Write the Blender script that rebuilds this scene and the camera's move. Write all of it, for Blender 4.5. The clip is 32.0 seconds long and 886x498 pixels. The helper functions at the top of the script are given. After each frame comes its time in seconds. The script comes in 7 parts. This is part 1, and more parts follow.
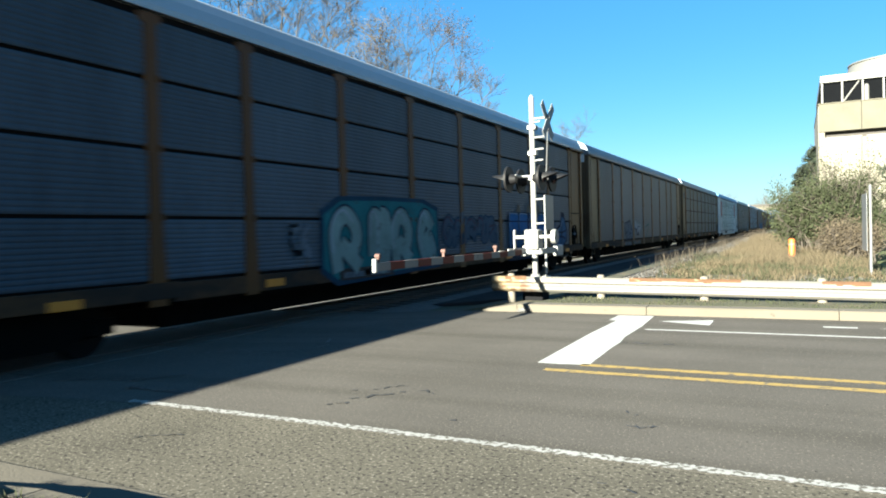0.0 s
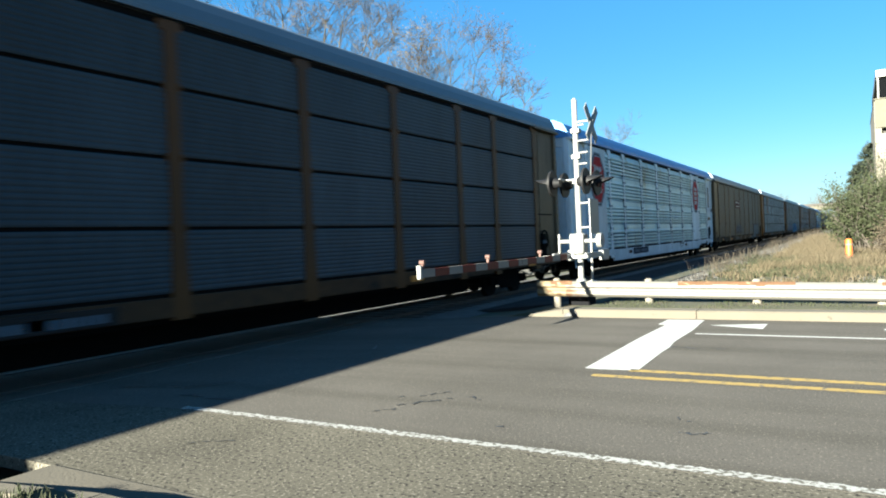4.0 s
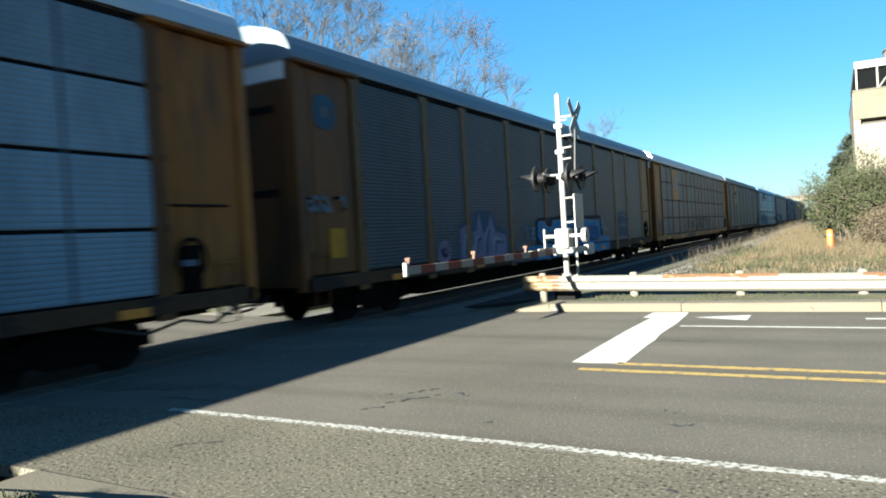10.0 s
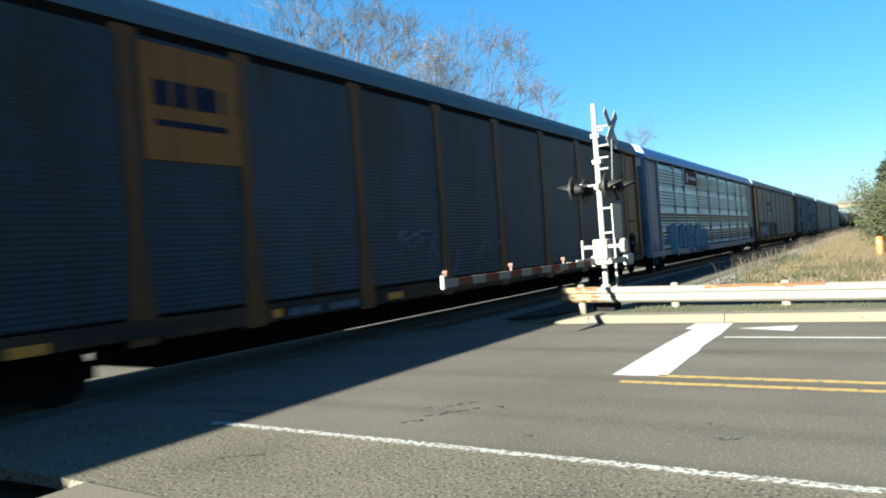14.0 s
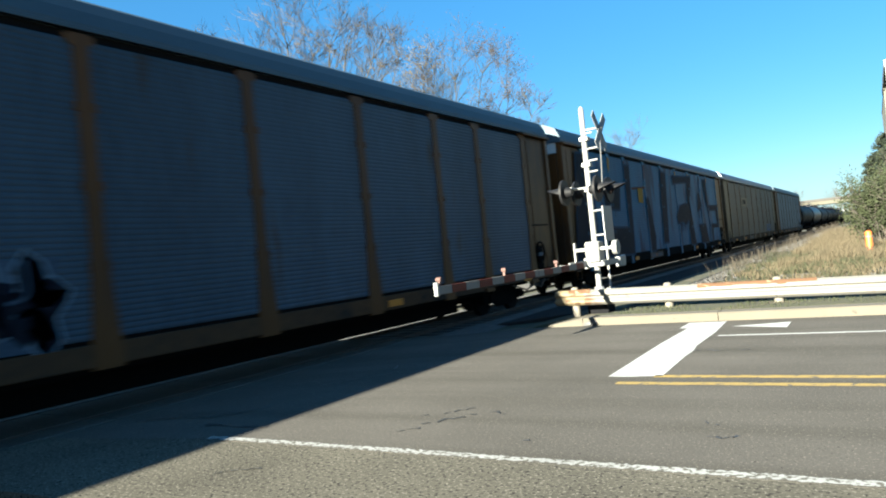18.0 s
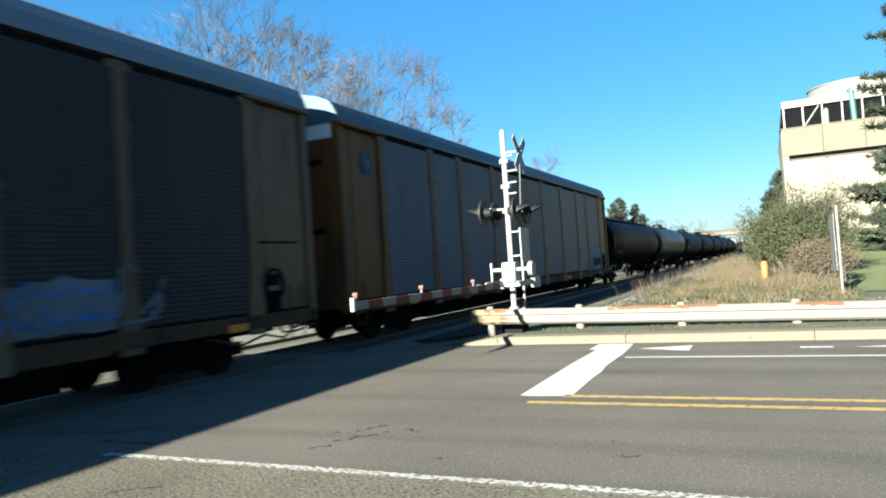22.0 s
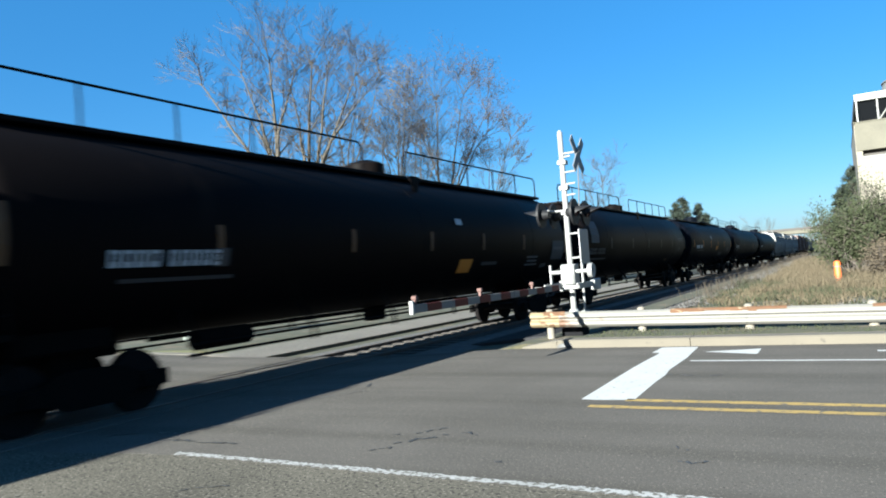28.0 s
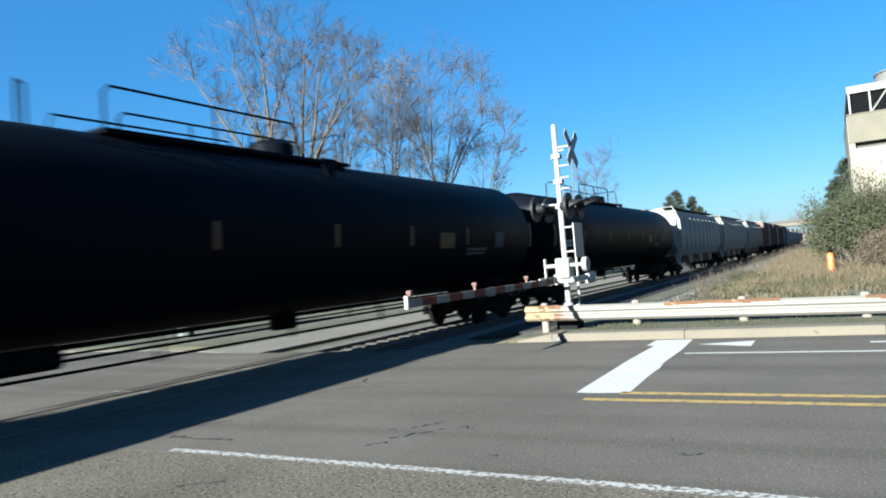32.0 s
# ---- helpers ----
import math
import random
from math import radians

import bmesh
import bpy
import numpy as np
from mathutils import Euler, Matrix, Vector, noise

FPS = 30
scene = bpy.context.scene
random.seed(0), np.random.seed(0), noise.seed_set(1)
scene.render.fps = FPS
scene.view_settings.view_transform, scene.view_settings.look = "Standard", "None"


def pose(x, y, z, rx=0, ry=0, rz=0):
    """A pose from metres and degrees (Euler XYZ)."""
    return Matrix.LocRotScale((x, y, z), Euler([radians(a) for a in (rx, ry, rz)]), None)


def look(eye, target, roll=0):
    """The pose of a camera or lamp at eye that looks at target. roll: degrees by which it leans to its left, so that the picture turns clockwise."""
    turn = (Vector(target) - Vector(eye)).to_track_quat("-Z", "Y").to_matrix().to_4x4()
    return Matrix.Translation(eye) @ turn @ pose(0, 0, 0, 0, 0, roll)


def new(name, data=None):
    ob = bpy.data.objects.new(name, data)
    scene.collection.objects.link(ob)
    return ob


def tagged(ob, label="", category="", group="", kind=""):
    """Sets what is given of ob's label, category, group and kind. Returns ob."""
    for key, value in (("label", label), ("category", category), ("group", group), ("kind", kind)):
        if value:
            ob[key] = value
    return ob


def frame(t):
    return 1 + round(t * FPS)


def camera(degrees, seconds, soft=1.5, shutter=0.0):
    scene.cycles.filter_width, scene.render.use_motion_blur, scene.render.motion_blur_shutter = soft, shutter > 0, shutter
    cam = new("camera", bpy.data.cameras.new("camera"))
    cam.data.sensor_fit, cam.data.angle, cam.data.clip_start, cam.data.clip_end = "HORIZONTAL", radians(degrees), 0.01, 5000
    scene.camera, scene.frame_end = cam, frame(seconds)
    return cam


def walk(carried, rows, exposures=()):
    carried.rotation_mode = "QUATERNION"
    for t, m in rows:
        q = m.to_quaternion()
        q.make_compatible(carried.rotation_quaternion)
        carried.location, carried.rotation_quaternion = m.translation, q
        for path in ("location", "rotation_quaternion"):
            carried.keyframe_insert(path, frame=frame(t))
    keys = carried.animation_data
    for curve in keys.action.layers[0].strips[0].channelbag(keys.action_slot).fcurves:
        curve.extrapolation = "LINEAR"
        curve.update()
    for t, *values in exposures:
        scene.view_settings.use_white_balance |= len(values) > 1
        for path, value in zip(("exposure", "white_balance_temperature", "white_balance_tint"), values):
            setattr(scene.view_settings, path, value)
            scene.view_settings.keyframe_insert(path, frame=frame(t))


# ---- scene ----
# The camera stands on the verge beside the road; rails run along y, the road along x.
EYE = (0.0, 0.0, 1.58)
TURNS = [
    (0, 88.75, 1.6, 26.96),
    (0.5, 88.89, 2.59, 27.35),
    (1, 89.4, 3.17, 27.04),
    (1.5, 89.72, 3.55, 27.09),
    (2, 89.79, 3.46, 27.95),
    (2.5, 89.77, 2.95, 28.65),
    (3, 89.34, 2, 30),
    (3.5, 89.32, 2.33, 30.53),
    (5.5, 89.49, 3.09, 30.17),
    (6, 89.35, 2.95, 30.27),
    (6.5, 89.26, 3.23, 30.24),
    (7, 89.33, 3.44, 30.01),
    (7.5, 89.24, 3.73, 29.9),
    (8, 89.19, 3.13, 30.49),
    (8.5, 88.88, 2.97, 30.25),
    (9, 88.97, 3.21, 30.11),
    (9.5, 89.07, 3.46, 29.73),
    (10, 89.05, 3.42, 29.38),
    (10.5, 88.95, 3.33, 29.26),
    (11, 89.01, 3.33, 29.24),
    (11.5, 89.15, 3.18, 29.06),
    (12, 89.19, 3.32, 29.12),
    (12.5, 90.05, 3.26, 31.7),
    (13, 90.28, 3.84, 32.32),
    (13.5, 90.31, 4, 32.36),
    (14, 90.28, 4.15, 32.41),
    (14.5, 90.53, 4.52, 32.57),
    (15, 90.42, 4.87, 31.86),
    (15.5, 90.38, 5.33, 30.98),
    (17.5, 90.49, 6, 31.17),
    (18, 90.79, 5.84, 31.81),
    (18.5, 90.32, 6.17, 30.58),
    (19, 90.01, 6.11, 30.19),
    (19.5, 89.54, 6.33, 29.57),
    (20, 89.35, 4.8, 30.97),
    (20.5, 87.77, 3.53, 29.74),
    (21, 90.22, 2.68, 27.9),
    (21.5, 91.06, 3.45, 25.91),
    (22, 91.58, 3.86, 25.1),
    (22.5, 91.91, 3.79, 23.64),
    (23, 91.78, 3.86, 24.07),
    (23.5, 91.8, 4.17, 24.3),
    (24, 92.27, 4.86, 23.25),
    (24.5, 92.88, 4.68, 26.95),
    (26.5, 92.88, 4.7, 27.5),
    (27, 92.71, 4.74, 27.97),
    (27.5, 92.6, 4.74, 28.4),
    (28, 92.16, 4.32, 29.86),
    (28.5, 92.49, 4.57, 31.09),
    (29, 92.78, 4.87, 30.44),
    (29.5, 91.75, 4.89, 28.57),
    (30, 91.02, 5.37, 27.83),
    (30.5, 91, 5.73, 28.08),
    (31, 91.56, 5.37, 28.74),
    (31.5, 91.44, 4.69, 29.7),
    (32, 91.68, 4.7, 29.43),
]
cam = camera(64.6, 32.0, soft=1.9, shutter=0.3)
walk(cam, [(t, pose(*EYE, a, b, c)) for t, a, b, c in TURNS],
     exposures=[(0.0, 3.13, 5950, 1), (3.5, 3.13, 5950, 1), (5.5, 2.98, 5550, 2), (6.3, 2.95, 5600, 2), (7.2, 2.96, 5850, 1), (8.0, 3.12, 5950, 1), (20.0, 3.13, 5950, 1), (23.5, 3.03, 5800, 2), (24.5, 2.8, 5420, 4), (32.0, 2.76, 5370, 4)])

# ---- light: a low autumn sun behind the camera, on the far side of the train ----
SUN_WAY = Vector((0.575, 3.3, -1.0)).normalized()
SUN_EL = math.asin(-SUN_WAY.z)
world = bpy.data.worlds.new("world")
scene.world = world
world.use_nodes = True
wn = world.node_tree.nodes
sky = wn.new("ShaderNodeTexSky")
sky.sky_type = "NISHITA"
sky.sun_disc = False
sky.sun_elevation = SUN_EL
sky.sun_rotation = math.atan2(-SUN_WAY.x, -SUN_WAY.y)
sky.air_density, sky.dust_density, sky.ozone_density = 1.0, 0.6, 3.0
deep = wn.new("ShaderNodeHueSaturation")
deep.inputs["Saturation"].default_value = 1.3
deep.inputs["Value"].default_value = 0.49
clear = wn.new("ShaderNodeMix")
clear.data_type = "RGBA"
clear.inputs[0].default_value = 0.42
clear.inputs[7].default_value = (0.41, 1.2, 2.32, 1.0)
world.node_tree.links.new(sky.outputs[0], deep.inputs["Color"])
world.node_tree.links.new(deep.outputs[0], clear.inputs[6])
world.node_tree.links.new(clear.outputs[2], wn["Background"].inputs[0])
wn["Background"].inputs[1].default_value = 0.05
sun = new("sun", bpy.data.lights.new("sun", "SUN"))
sun.data.energy, sun.data.angle, sun.data.color = 5.0, radians(0.5), (1.0, 0.88, 0.7)
sun.matrix_world = look((0, 0, 60), Vector((0, 0, 60)) + SUN_WAY)


# ---- materials ----
def mat(name, col, col2=None, rough=0.7, metal=0.0, scale=3.0, fine=40.0, mix=0.5, bump=0.1, vary=0.0,
        stretch=(1, 1, 1), spots=None, spot_scale=2.0, spot_cut=0.6, bump_dist=0.01, spec=0.5, streak=None, specks=None, speck_scale=60.0, speck_cut=0.6):
    """Two colours mixed by a coarse and a fine noise, with spots of a third, and a fine relief."""
    m = bpy.data.materials.new(name)
    m.use_nodes = True
    nt = m.node_tree
    n, l = nt.nodes, nt.links
    b = n["Principled BSDF"]
    tc = n.new("ShaderNodeTexCoord")
    mp = n.new("ShaderNodeMapping")
    mp.inputs["Scale"].default_value = stretch
    l.new(tc.outputs["Object"], mp.inputs[0])

    def tex(s, detail, src=None):
        t = n.new("ShaderNodeTexNoise")
        t.inputs["Scale"].default_value, t.inputs["Detail"].default_value = s, detail
        l.new((src or mp).outputs[0], t.inputs["Vector"])
        return t.outputs["Fac"]

    def blend(fac, a, c):
        x = n.new("ShaderNodeMix")
        x.data_type = "RGBA"
        for sock, v in ((x.inputs[0], fac), (x.inputs[6], a), (x.inputs[7], c)):
            if hasattr(v, "links"):
                l.new(v, sock)
            else:
                sock.default_value = v
        return x.outputs[2]

    def math_(op, a, c):
        x = n.new("ShaderNodeMath")
        x.operation = op
        x.use_clamp = True
        for sock, v in zip(x.inputs, (a, c)):
            if hasattr(v, "links"):
                l.new(v, sock)
            else:
                sock.default_value = v
        return x.outputs[0]

    c1, c2 = (*col, 1), (*(col2 or [v * 0.6 for v in col]), 1)
    big, small = tex(scale, 4), tex(fine, 6)
    f = math_("MULTIPLY_ADD", math_("ADD", math_("MULTIPLY", big, 0.6), math_("MULTIPLY", small, 0.4)), 2.2 * mix)
    f.node.inputs[2].default_value = -0.6 * mix
    out = blend(f, c1, c2)
    if streak:
        mq = n.new("ShaderNodeMapping")
        mq.inputs["Scale"].default_value = (0.05, 1, 1)
        l.new(tc.outputs["Object"], mq.inputs[0])
        s = math_("MULTIPLY", math_("SUBTRACT", tex(1.6, 3, mq), 0.42), 3.5)
        out = blend(math_("MULTIPLY", s, 0.6), out, (*streak, 1))
    if spots:
        s = math_("MULTIPLY", math_("SUBTRACT", tex(spot_scale, 7), spot_cut), 12.0)
        out = blend(s, out, (*spots, 1))
    if specks:
        s = math_("MULTIPLY", math_("SUBTRACT", tex(speck_scale, 2), speck_cut), 14.0)
        out = blend(s, out, (*specks, 1))
    if vary:
        oi = n.new("ShaderNodeObjectInfo")
        hv = n.new("ShaderNodeHueSaturation")
        v = n.new("ShaderNodeMapRange")
        v.inputs[3].default_value, v.inputs[4].default_value = 1 - vary, 1 + vary
        l.new(oi.outputs["Random"], v.inputs[0])
        l.new(v.outputs[0], hv.inputs["Value"])
        l.new(out, hv.inputs["Color"])
        out = hv.outputs[0]
    l.new(out, b.inputs["Base Color"])
    b.inputs["Roughness"].default_value, b.inputs["Metallic"].default_value = rough, metal
    b.inputs["Specular IOR Level"].default_value = spec
    if bump:
        bp = n.new("ShaderNodeBump")
        bp.inputs["Strength"].default_value, bp.inputs["Distance"].default_value = bump, bump_dist
        l.new(small, bp.inputs["Height"])
        l.new(bp.outputs[0], b.inputs["Normal"])
    return m


def plain(name, col, rough=0.6, metal=0.0):
    return mat(name, col, [v * 0.75 for v in col], rough, metal, 2.0, 30.0, 0.4, 0.05)


M = {}
M["asphalt"] = mat("asphalt", (0.101, 0.0925, 0.082), (0.0515, 0.0482, 0.0425), 0.95, 0, 0.5, 40, 0.9, 0.4, spots=(0.154, 0.14, 0.116), spot_scale=48, spot_cut=0.59, streak=(0.0465, 0.0433, 0.0363), bump_dist=0.01, spec=0.08, specks=(0.0279, 0.026, 0.0232), speck_scale=34, speck_cut=0.66)
M["shoulder"] = mat("chip_seal", (0.109, 0.0998, 0.0788), (0.0488, 0.0456, 0.0372), 0.95, 0, 0.9, 30, 1.0, 0.35, spots=(0.186, 0.172, 0.14), spot_scale=42, spot_cut=0.57, bump_dist=0.008, spec=0.08, specks=(0.0232, 0.0218, 0.0195), speck_scale=30, speck_cut=0.58)
M["tar"] = mat("tar", (0.03, 0.03, 0.03), rough=0.6)
M["paint_white"] = mat("road_paint_white", (0.379, 0.379, 0.367), (0.257, 0.257, 0.245), 0.8, 0, 3, 50, 0.5, 0.3, spots=(0.122, 0.122, 0.116), spot_scale=14, spot_cut=0.62, spec=0.1)
M["paint_worn"] = mat("road_paint_worn", (0.318, 0.318, 0.306), (0.184, 0.184, 0.172), 0.85, 0, 3, 50, 0.7, 0.4, spots=(0.0918, 0.0859, 0.0734), spot_scale=22, spot_cut=0.5, spec=0.1)
M["paint_yellow"] = mat("road_paint_yellow", (0.3, 0.215, 0.07), (0.2, 0.15, 0.065), 0.75, 0, 3, 50, 0.7, 0.3, spots=(0.09, 0.082, 0.07), spot_scale=11, spot_cut=0.55, spec=0.1)
M["concrete"] = mat("kerb_concrete", (0.0883, 0.077, 0.0575), (0.0618, 0.0539, 0.0407), 0.9, 0, 1.5, 50, 0.7, 0.4, vary=0.08, spots=(0.0442, 0.0397, 0.031), spot_scale=6, spot_cut=0.66)
M["soil"] = mat("verge_soil", (0.0442, 0.041, 0.0186), (0.0163, 0.0224, 0.00697), 0.95, 0, 0.8, 12, 0.9, 0.6, spots=(0.0698, 0.0558, 0.0302), spot_scale=1.2, spot_cut=0.54)
# Dark gravelly ground with the train's shade put into its colour.
M["cinder"] = mat("cinders", (0.03, 0.03, 0.0312), (0.0132, 0.0132, 0.0144), 0.95, 0, 1.2, 24, 0.9, 0.8, spots=(0.054, 0.051, 0.048), spot_scale=20, spot_cut=0.64, bump_dist=0.03, spec=0.1)
M["ballast"] = mat("ballast", (0.093, 0.0885, 0.084), (0.0326, 0.0316, 0.0302), 0.95, 0, 2, 26, 1.0, 1.0, spots=(0.158, 0.154, 0.144), spot_scale=22, spot_cut=0.6, bump_dist=0.04)
M["yard"] = mat("yard_gravel", (0.121, 0.109, 0.0885), (0.0651, 0.0581, 0.0465), 0.95, 0, 0.6, 24, 0.9, 0.8, spots=(0.167, 0.158, 0.14), spot_scale=9, spot_cut=0.62, bump_dist=0.03)
M["steel_rail"] = mat("rail_steel", (0.075, 0.062, 0.055), (0.04, 0.028, 0.02), 0.6, 0.3, 3, 40, 0.6, 0.1, spec=0.2)
M["tie"] = mat("tie_wood", (0.0418, 0.0349, 0.0279), (0.0186, 0.0154, 0.013), 0.95, stretch=(1, 6, 6))
M["grass_dry"] = mat("dry_grass", (0.081, 0.0614, 0.034), (0.0418, 0.0344, 0.0186), 0.9, 0, 2, 9, 0.9, 0)
M["grass_green"] = mat("green_grass", (0.0158, 0.0232, 0.00605), (0.0288, 0.027, 0.0102), 0.9, 0, 2, 9, 0.7, 0)
M["lawn"] = mat("lawn", (0.066, 0.082, 0.012), (0.042, 0.056, 0.008), 0.95, 0, 0.3, 6, 0.7, 0.5)
M["weed"] = mat("weed_stalks", (0.0349, 0.027, 0.0167), (0.0209, 0.0163, 0.0102), 0.9)
M["bark"] = mat("bark", (0.05, 0.043, 0.032), (0.027, 0.023, 0.018), 0.95, 0, 1, 8, 0.7, 0.3)
M["twig"] = mat("twig", (0.06, 0.05, 0.04), (0.042, 0.036, 0.03), 0.95, bump=0)
M["leaf_red"] = mat("autumn_leaf", (0.0512, 0.0307, 0.0256), (0.0465, 0.0326, 0.0209), 0.9, bump=0)
M["leaf_tan"] = mat("tan_leaf", (0.093, 0.0674, 0.0279), (0.0651, 0.0465, 0.0209), 0.9, bump=0)
M["leaf_olive"] = mat("olive_leaf", (0.0251, 0.0316, 0.00788), (0.013, 0.0177, 0.00418), 0.8, 0, 1.2, 9, 0.9, 0)
M["leaf_brown"] = mat("brown_leaf", (0.0651, 0.0488, 0.0279), (0.0349, 0.027, 0.0158), 0.85, 0, 1.2, 9, 0.9, 0)
M["needle"] = mat("needle", (0.0104, 0.0181, 0.0084), (0.00523, 0.0104, 0.00488), 0.85, 0, 1, 7, 0.8, 0)
M["mast"] = mat("white_mast", (0.187, 0.187, 0.182), (0.14, 0.14, 0.133), 0.5, 0.1, 3, 30, 0.4, 0.05, spots=(0.13, 0.114, 0.0944), spot_scale=7, spot_cut=0.66)
M["alu"] = mat("dull_aluminium", (0.165, 0.165, 0.165), (0.119, 0.119, 0.119), 0.5, 0.4, 3, 30, 0.5, 0.05)
M["buck"] = mat("crossbuck_back", (0.122, 0.128, 0.134), (0.0796, 0.0826, 0.0859), 0.6)
M["black"] = mat("black_housing", (0.01, 0.01, 0.011), (0.006, 0.006, 0.007), 0.55, spec=0.15)
M["lens"] = mat("red_lens", (0.05, 0.008, 0.006), (0.03, 0.006, 0.005), 0.5, spec=0.1)
M["lamp_worn"] = mat("faded_lamp", (0.1, 0.062, 0.055), (0.06, 0.035, 0.03), 0.6, spec=0.1)
M["stripe_red"] = mat("reflective_red", (0.075, 0.016, 0.01), (0.045, 0.012, 0.009), 0.6, spec=0.1)
M["stripe_white"] = mat("reflective_white", (0.13, 0.123, 0.113), (0.085, 0.08, 0.072), 0.6, spec=0.1, spots=(0.06, 0.05, 0.045), spot_scale=8, spot_cut=0.62)
M["guard"] = mat("guard_rail_paint", (0.124, 0.119, 0.108), (0.0878, 0.0814, 0.0685), 0.6, 0.1, 1.2, 20, 0.6, 0.08, spots=(0.0704, 0.0353, 0.0154), spot_scale=1.6, spot_cut=0.62)
M["guard_rust"] = mat("guard_rail_rust", (0.0978, 0.0459, 0.0184), (0.049, 0.0245, 0.011), 0.9, 0, 4, 30, 0.9, 0.3, spots=(0.184, 0.147, 0.0918), spot_scale=6, spot_cut=0.6)
M["guard_cream"] = mat("guard_rail_cream", (0.157, 0.13, 0.0762), (0.107, 0.0734, 0.0342), 0.7, 0, 4, 30, 0.9, 0.2, spots=(0.0637, 0.0294, 0.00976), spot_scale=7, spot_cut=0.58)
M["post_wood"] = mat("post", (0.149, 0.135, 0.112), (0.093, 0.081, 0.0605), 0.85, 0, 3, 30, 0.7, 0.3)
M["marker"] = plain("orange_marker", (0.459, 0.104, 0.0184), 0.5)
M["galv"] = mat("galvanised", (0.075, 0.077, 0.08), (0.05, 0.052, 0.055), 0.6, 0.3)
M["precast"] = mat("precast_wall", (0.136, 0.124, 0.098), (0.108, 0.098, 0.077), 0.85, 0, 0.15, 6, 0.6, 0.1, vary=0.05)
M["brick_tan"] = mat("tan_wall", (0.087, 0.08, 0.06), (0.057, 0.053, 0.04), 0.9, 0, 0.5, 6, 1.0, 0.1, vary=0.06)
M["white_metal"] = mat("white_metal", (0.107, 0.107, 0.1), (0.0874, 0.0874, 0.0818), 0.5, 0, 0.5, 6, 0.4, 0.05)
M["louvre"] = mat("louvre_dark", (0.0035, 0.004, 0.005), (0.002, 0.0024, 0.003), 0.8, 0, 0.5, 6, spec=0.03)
M["teal"] = plain("teal_paint", (0.0175, 0.07, 0.07), 0.5)
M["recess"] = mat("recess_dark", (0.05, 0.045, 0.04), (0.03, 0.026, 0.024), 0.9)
M["far_wood"] = mat("far_wood", (0.0744, 0.0558, 0.0442), (0.0372, 0.0326, 0.0256), 0.95, 0, 0.2, 2, 0.9, 0.3)
M["silo"] = mat("pale_green_paint", (0.08, 0.094, 0.082), (0.056, 0.066, 0.057), 0.7)
# Shade below the wagons is put into these near-black colours.
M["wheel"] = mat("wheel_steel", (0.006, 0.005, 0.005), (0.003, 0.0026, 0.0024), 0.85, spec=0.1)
M["truck"] = mat("truck_shaded", (0.004, 0.0038, 0.0035), (0.0022, 0.002, 0.0018), 0.9, spec=0.05)
M["under"] = mat("underframe_shaded", (0.004, 0.0035, 0.003), (0.0022, 0.002, 0.0018), 0.95, spec=0.05)
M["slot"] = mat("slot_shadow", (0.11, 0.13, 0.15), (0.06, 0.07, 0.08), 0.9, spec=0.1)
# Near-black that paints the shade inside gaps and slots.
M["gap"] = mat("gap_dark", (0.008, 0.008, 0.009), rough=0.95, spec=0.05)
M["hose"] = plain("hose_rubber", (0.02, 0.02, 0.02), 0.7)
RUST = (0.14, 0.075, 0.035)


def panel_mat(name, col, rust=RUST, cut=0.68, metal=0.1, spec=0.14):
    return mat(name, col, [v * 0.55 for v in col], 0.5, metal, 0.8, 11, 1.15, 0.05, vary=0.14, stretch=(1, 1, 0.2), spots=rust, spot_scale=1.7, spot_cut=cut, spec=spec)


M["pan_blue"] = panel_mat("panel_blue_grey", (0.048, 0.069, 0.094), (0.045, 0.035, 0.026))
M["pan_light"] = panel_mat("panel_light_grey", (0.145, 0.21, 0.268), (0.08, 0.09, 0.105), cut=0.66)
M["pan_dark"] = panel_mat("panel_dark_grey", (0.04, 0.055, 0.068), (0.035, 0.03, 0.026))
M["pan_brown"] = panel_mat("panel_dark_brown", (0.02, 0.021, 0.024), (0.034, 0.026, 0.02))
M["pan_grey"] = panel_mat("panel_dirty_grey", (0.045, 0.071, 0.1), (0.034, 0.03, 0.028), cut=0.62)
M["pan_soot"] = panel_mat("panel_sooty_grey", (0.028, 0.042, 0.054), (0.026, 0.02, 0.017), cut=0.56)
M["pan_silver"] = panel_mat("panel_silver", (0.44, 0.6, 0.655), (0.28, 0.3, 0.24), 0.6, 0.45)
M["tan"] = panel_mat("paint_tan_brown", (0.084, 0.036, 0.01), (0.034, 0.017, 0.008), cut=0.52, metal=0)
# Sill paint with grime, and the shade low on the side put into its colour.
M["sill_tan"] = mat("sill_grime_shade_tan", (0.075, 0.04, 0.018), (0.022, 0.016, 0.012), 0.8, 0, 0.8, 9, 1.1, 0.05, stretch=(1, 0.4, 1), spots=(0.02, 0.016, 0.013), spot_scale=1.5, spot_cut=0.52, spec=0.1)
M["yellow"] = panel_mat("paint_faded_yellow", (0.188, 0.0752, 0.012), (0.08, 0.034, 0.012), cut=0.53, metal=0)
M["orange"] = panel_mat("paint_rusty_orange", (0.15, 0.051, 0.006), (0.06, 0.026, 0.01), cut=0.53, metal=0)
M["ochre"] = panel_mat("paint_ochre", (0.092, 0.053, 0.017), (0.036, 0.021, 0.01), cut=0.54, metal=0)
M["beige"] = panel_mat("paint_beige", (0.09, 0.064, 0.038), (0.042, 0.027, 0.016), cut=0.55, metal=0)
M["white"] = panel_mat("paint_white", (0.552, 0.636, 0.708), (0.36, 0.36, 0.33), 0.68, 0)
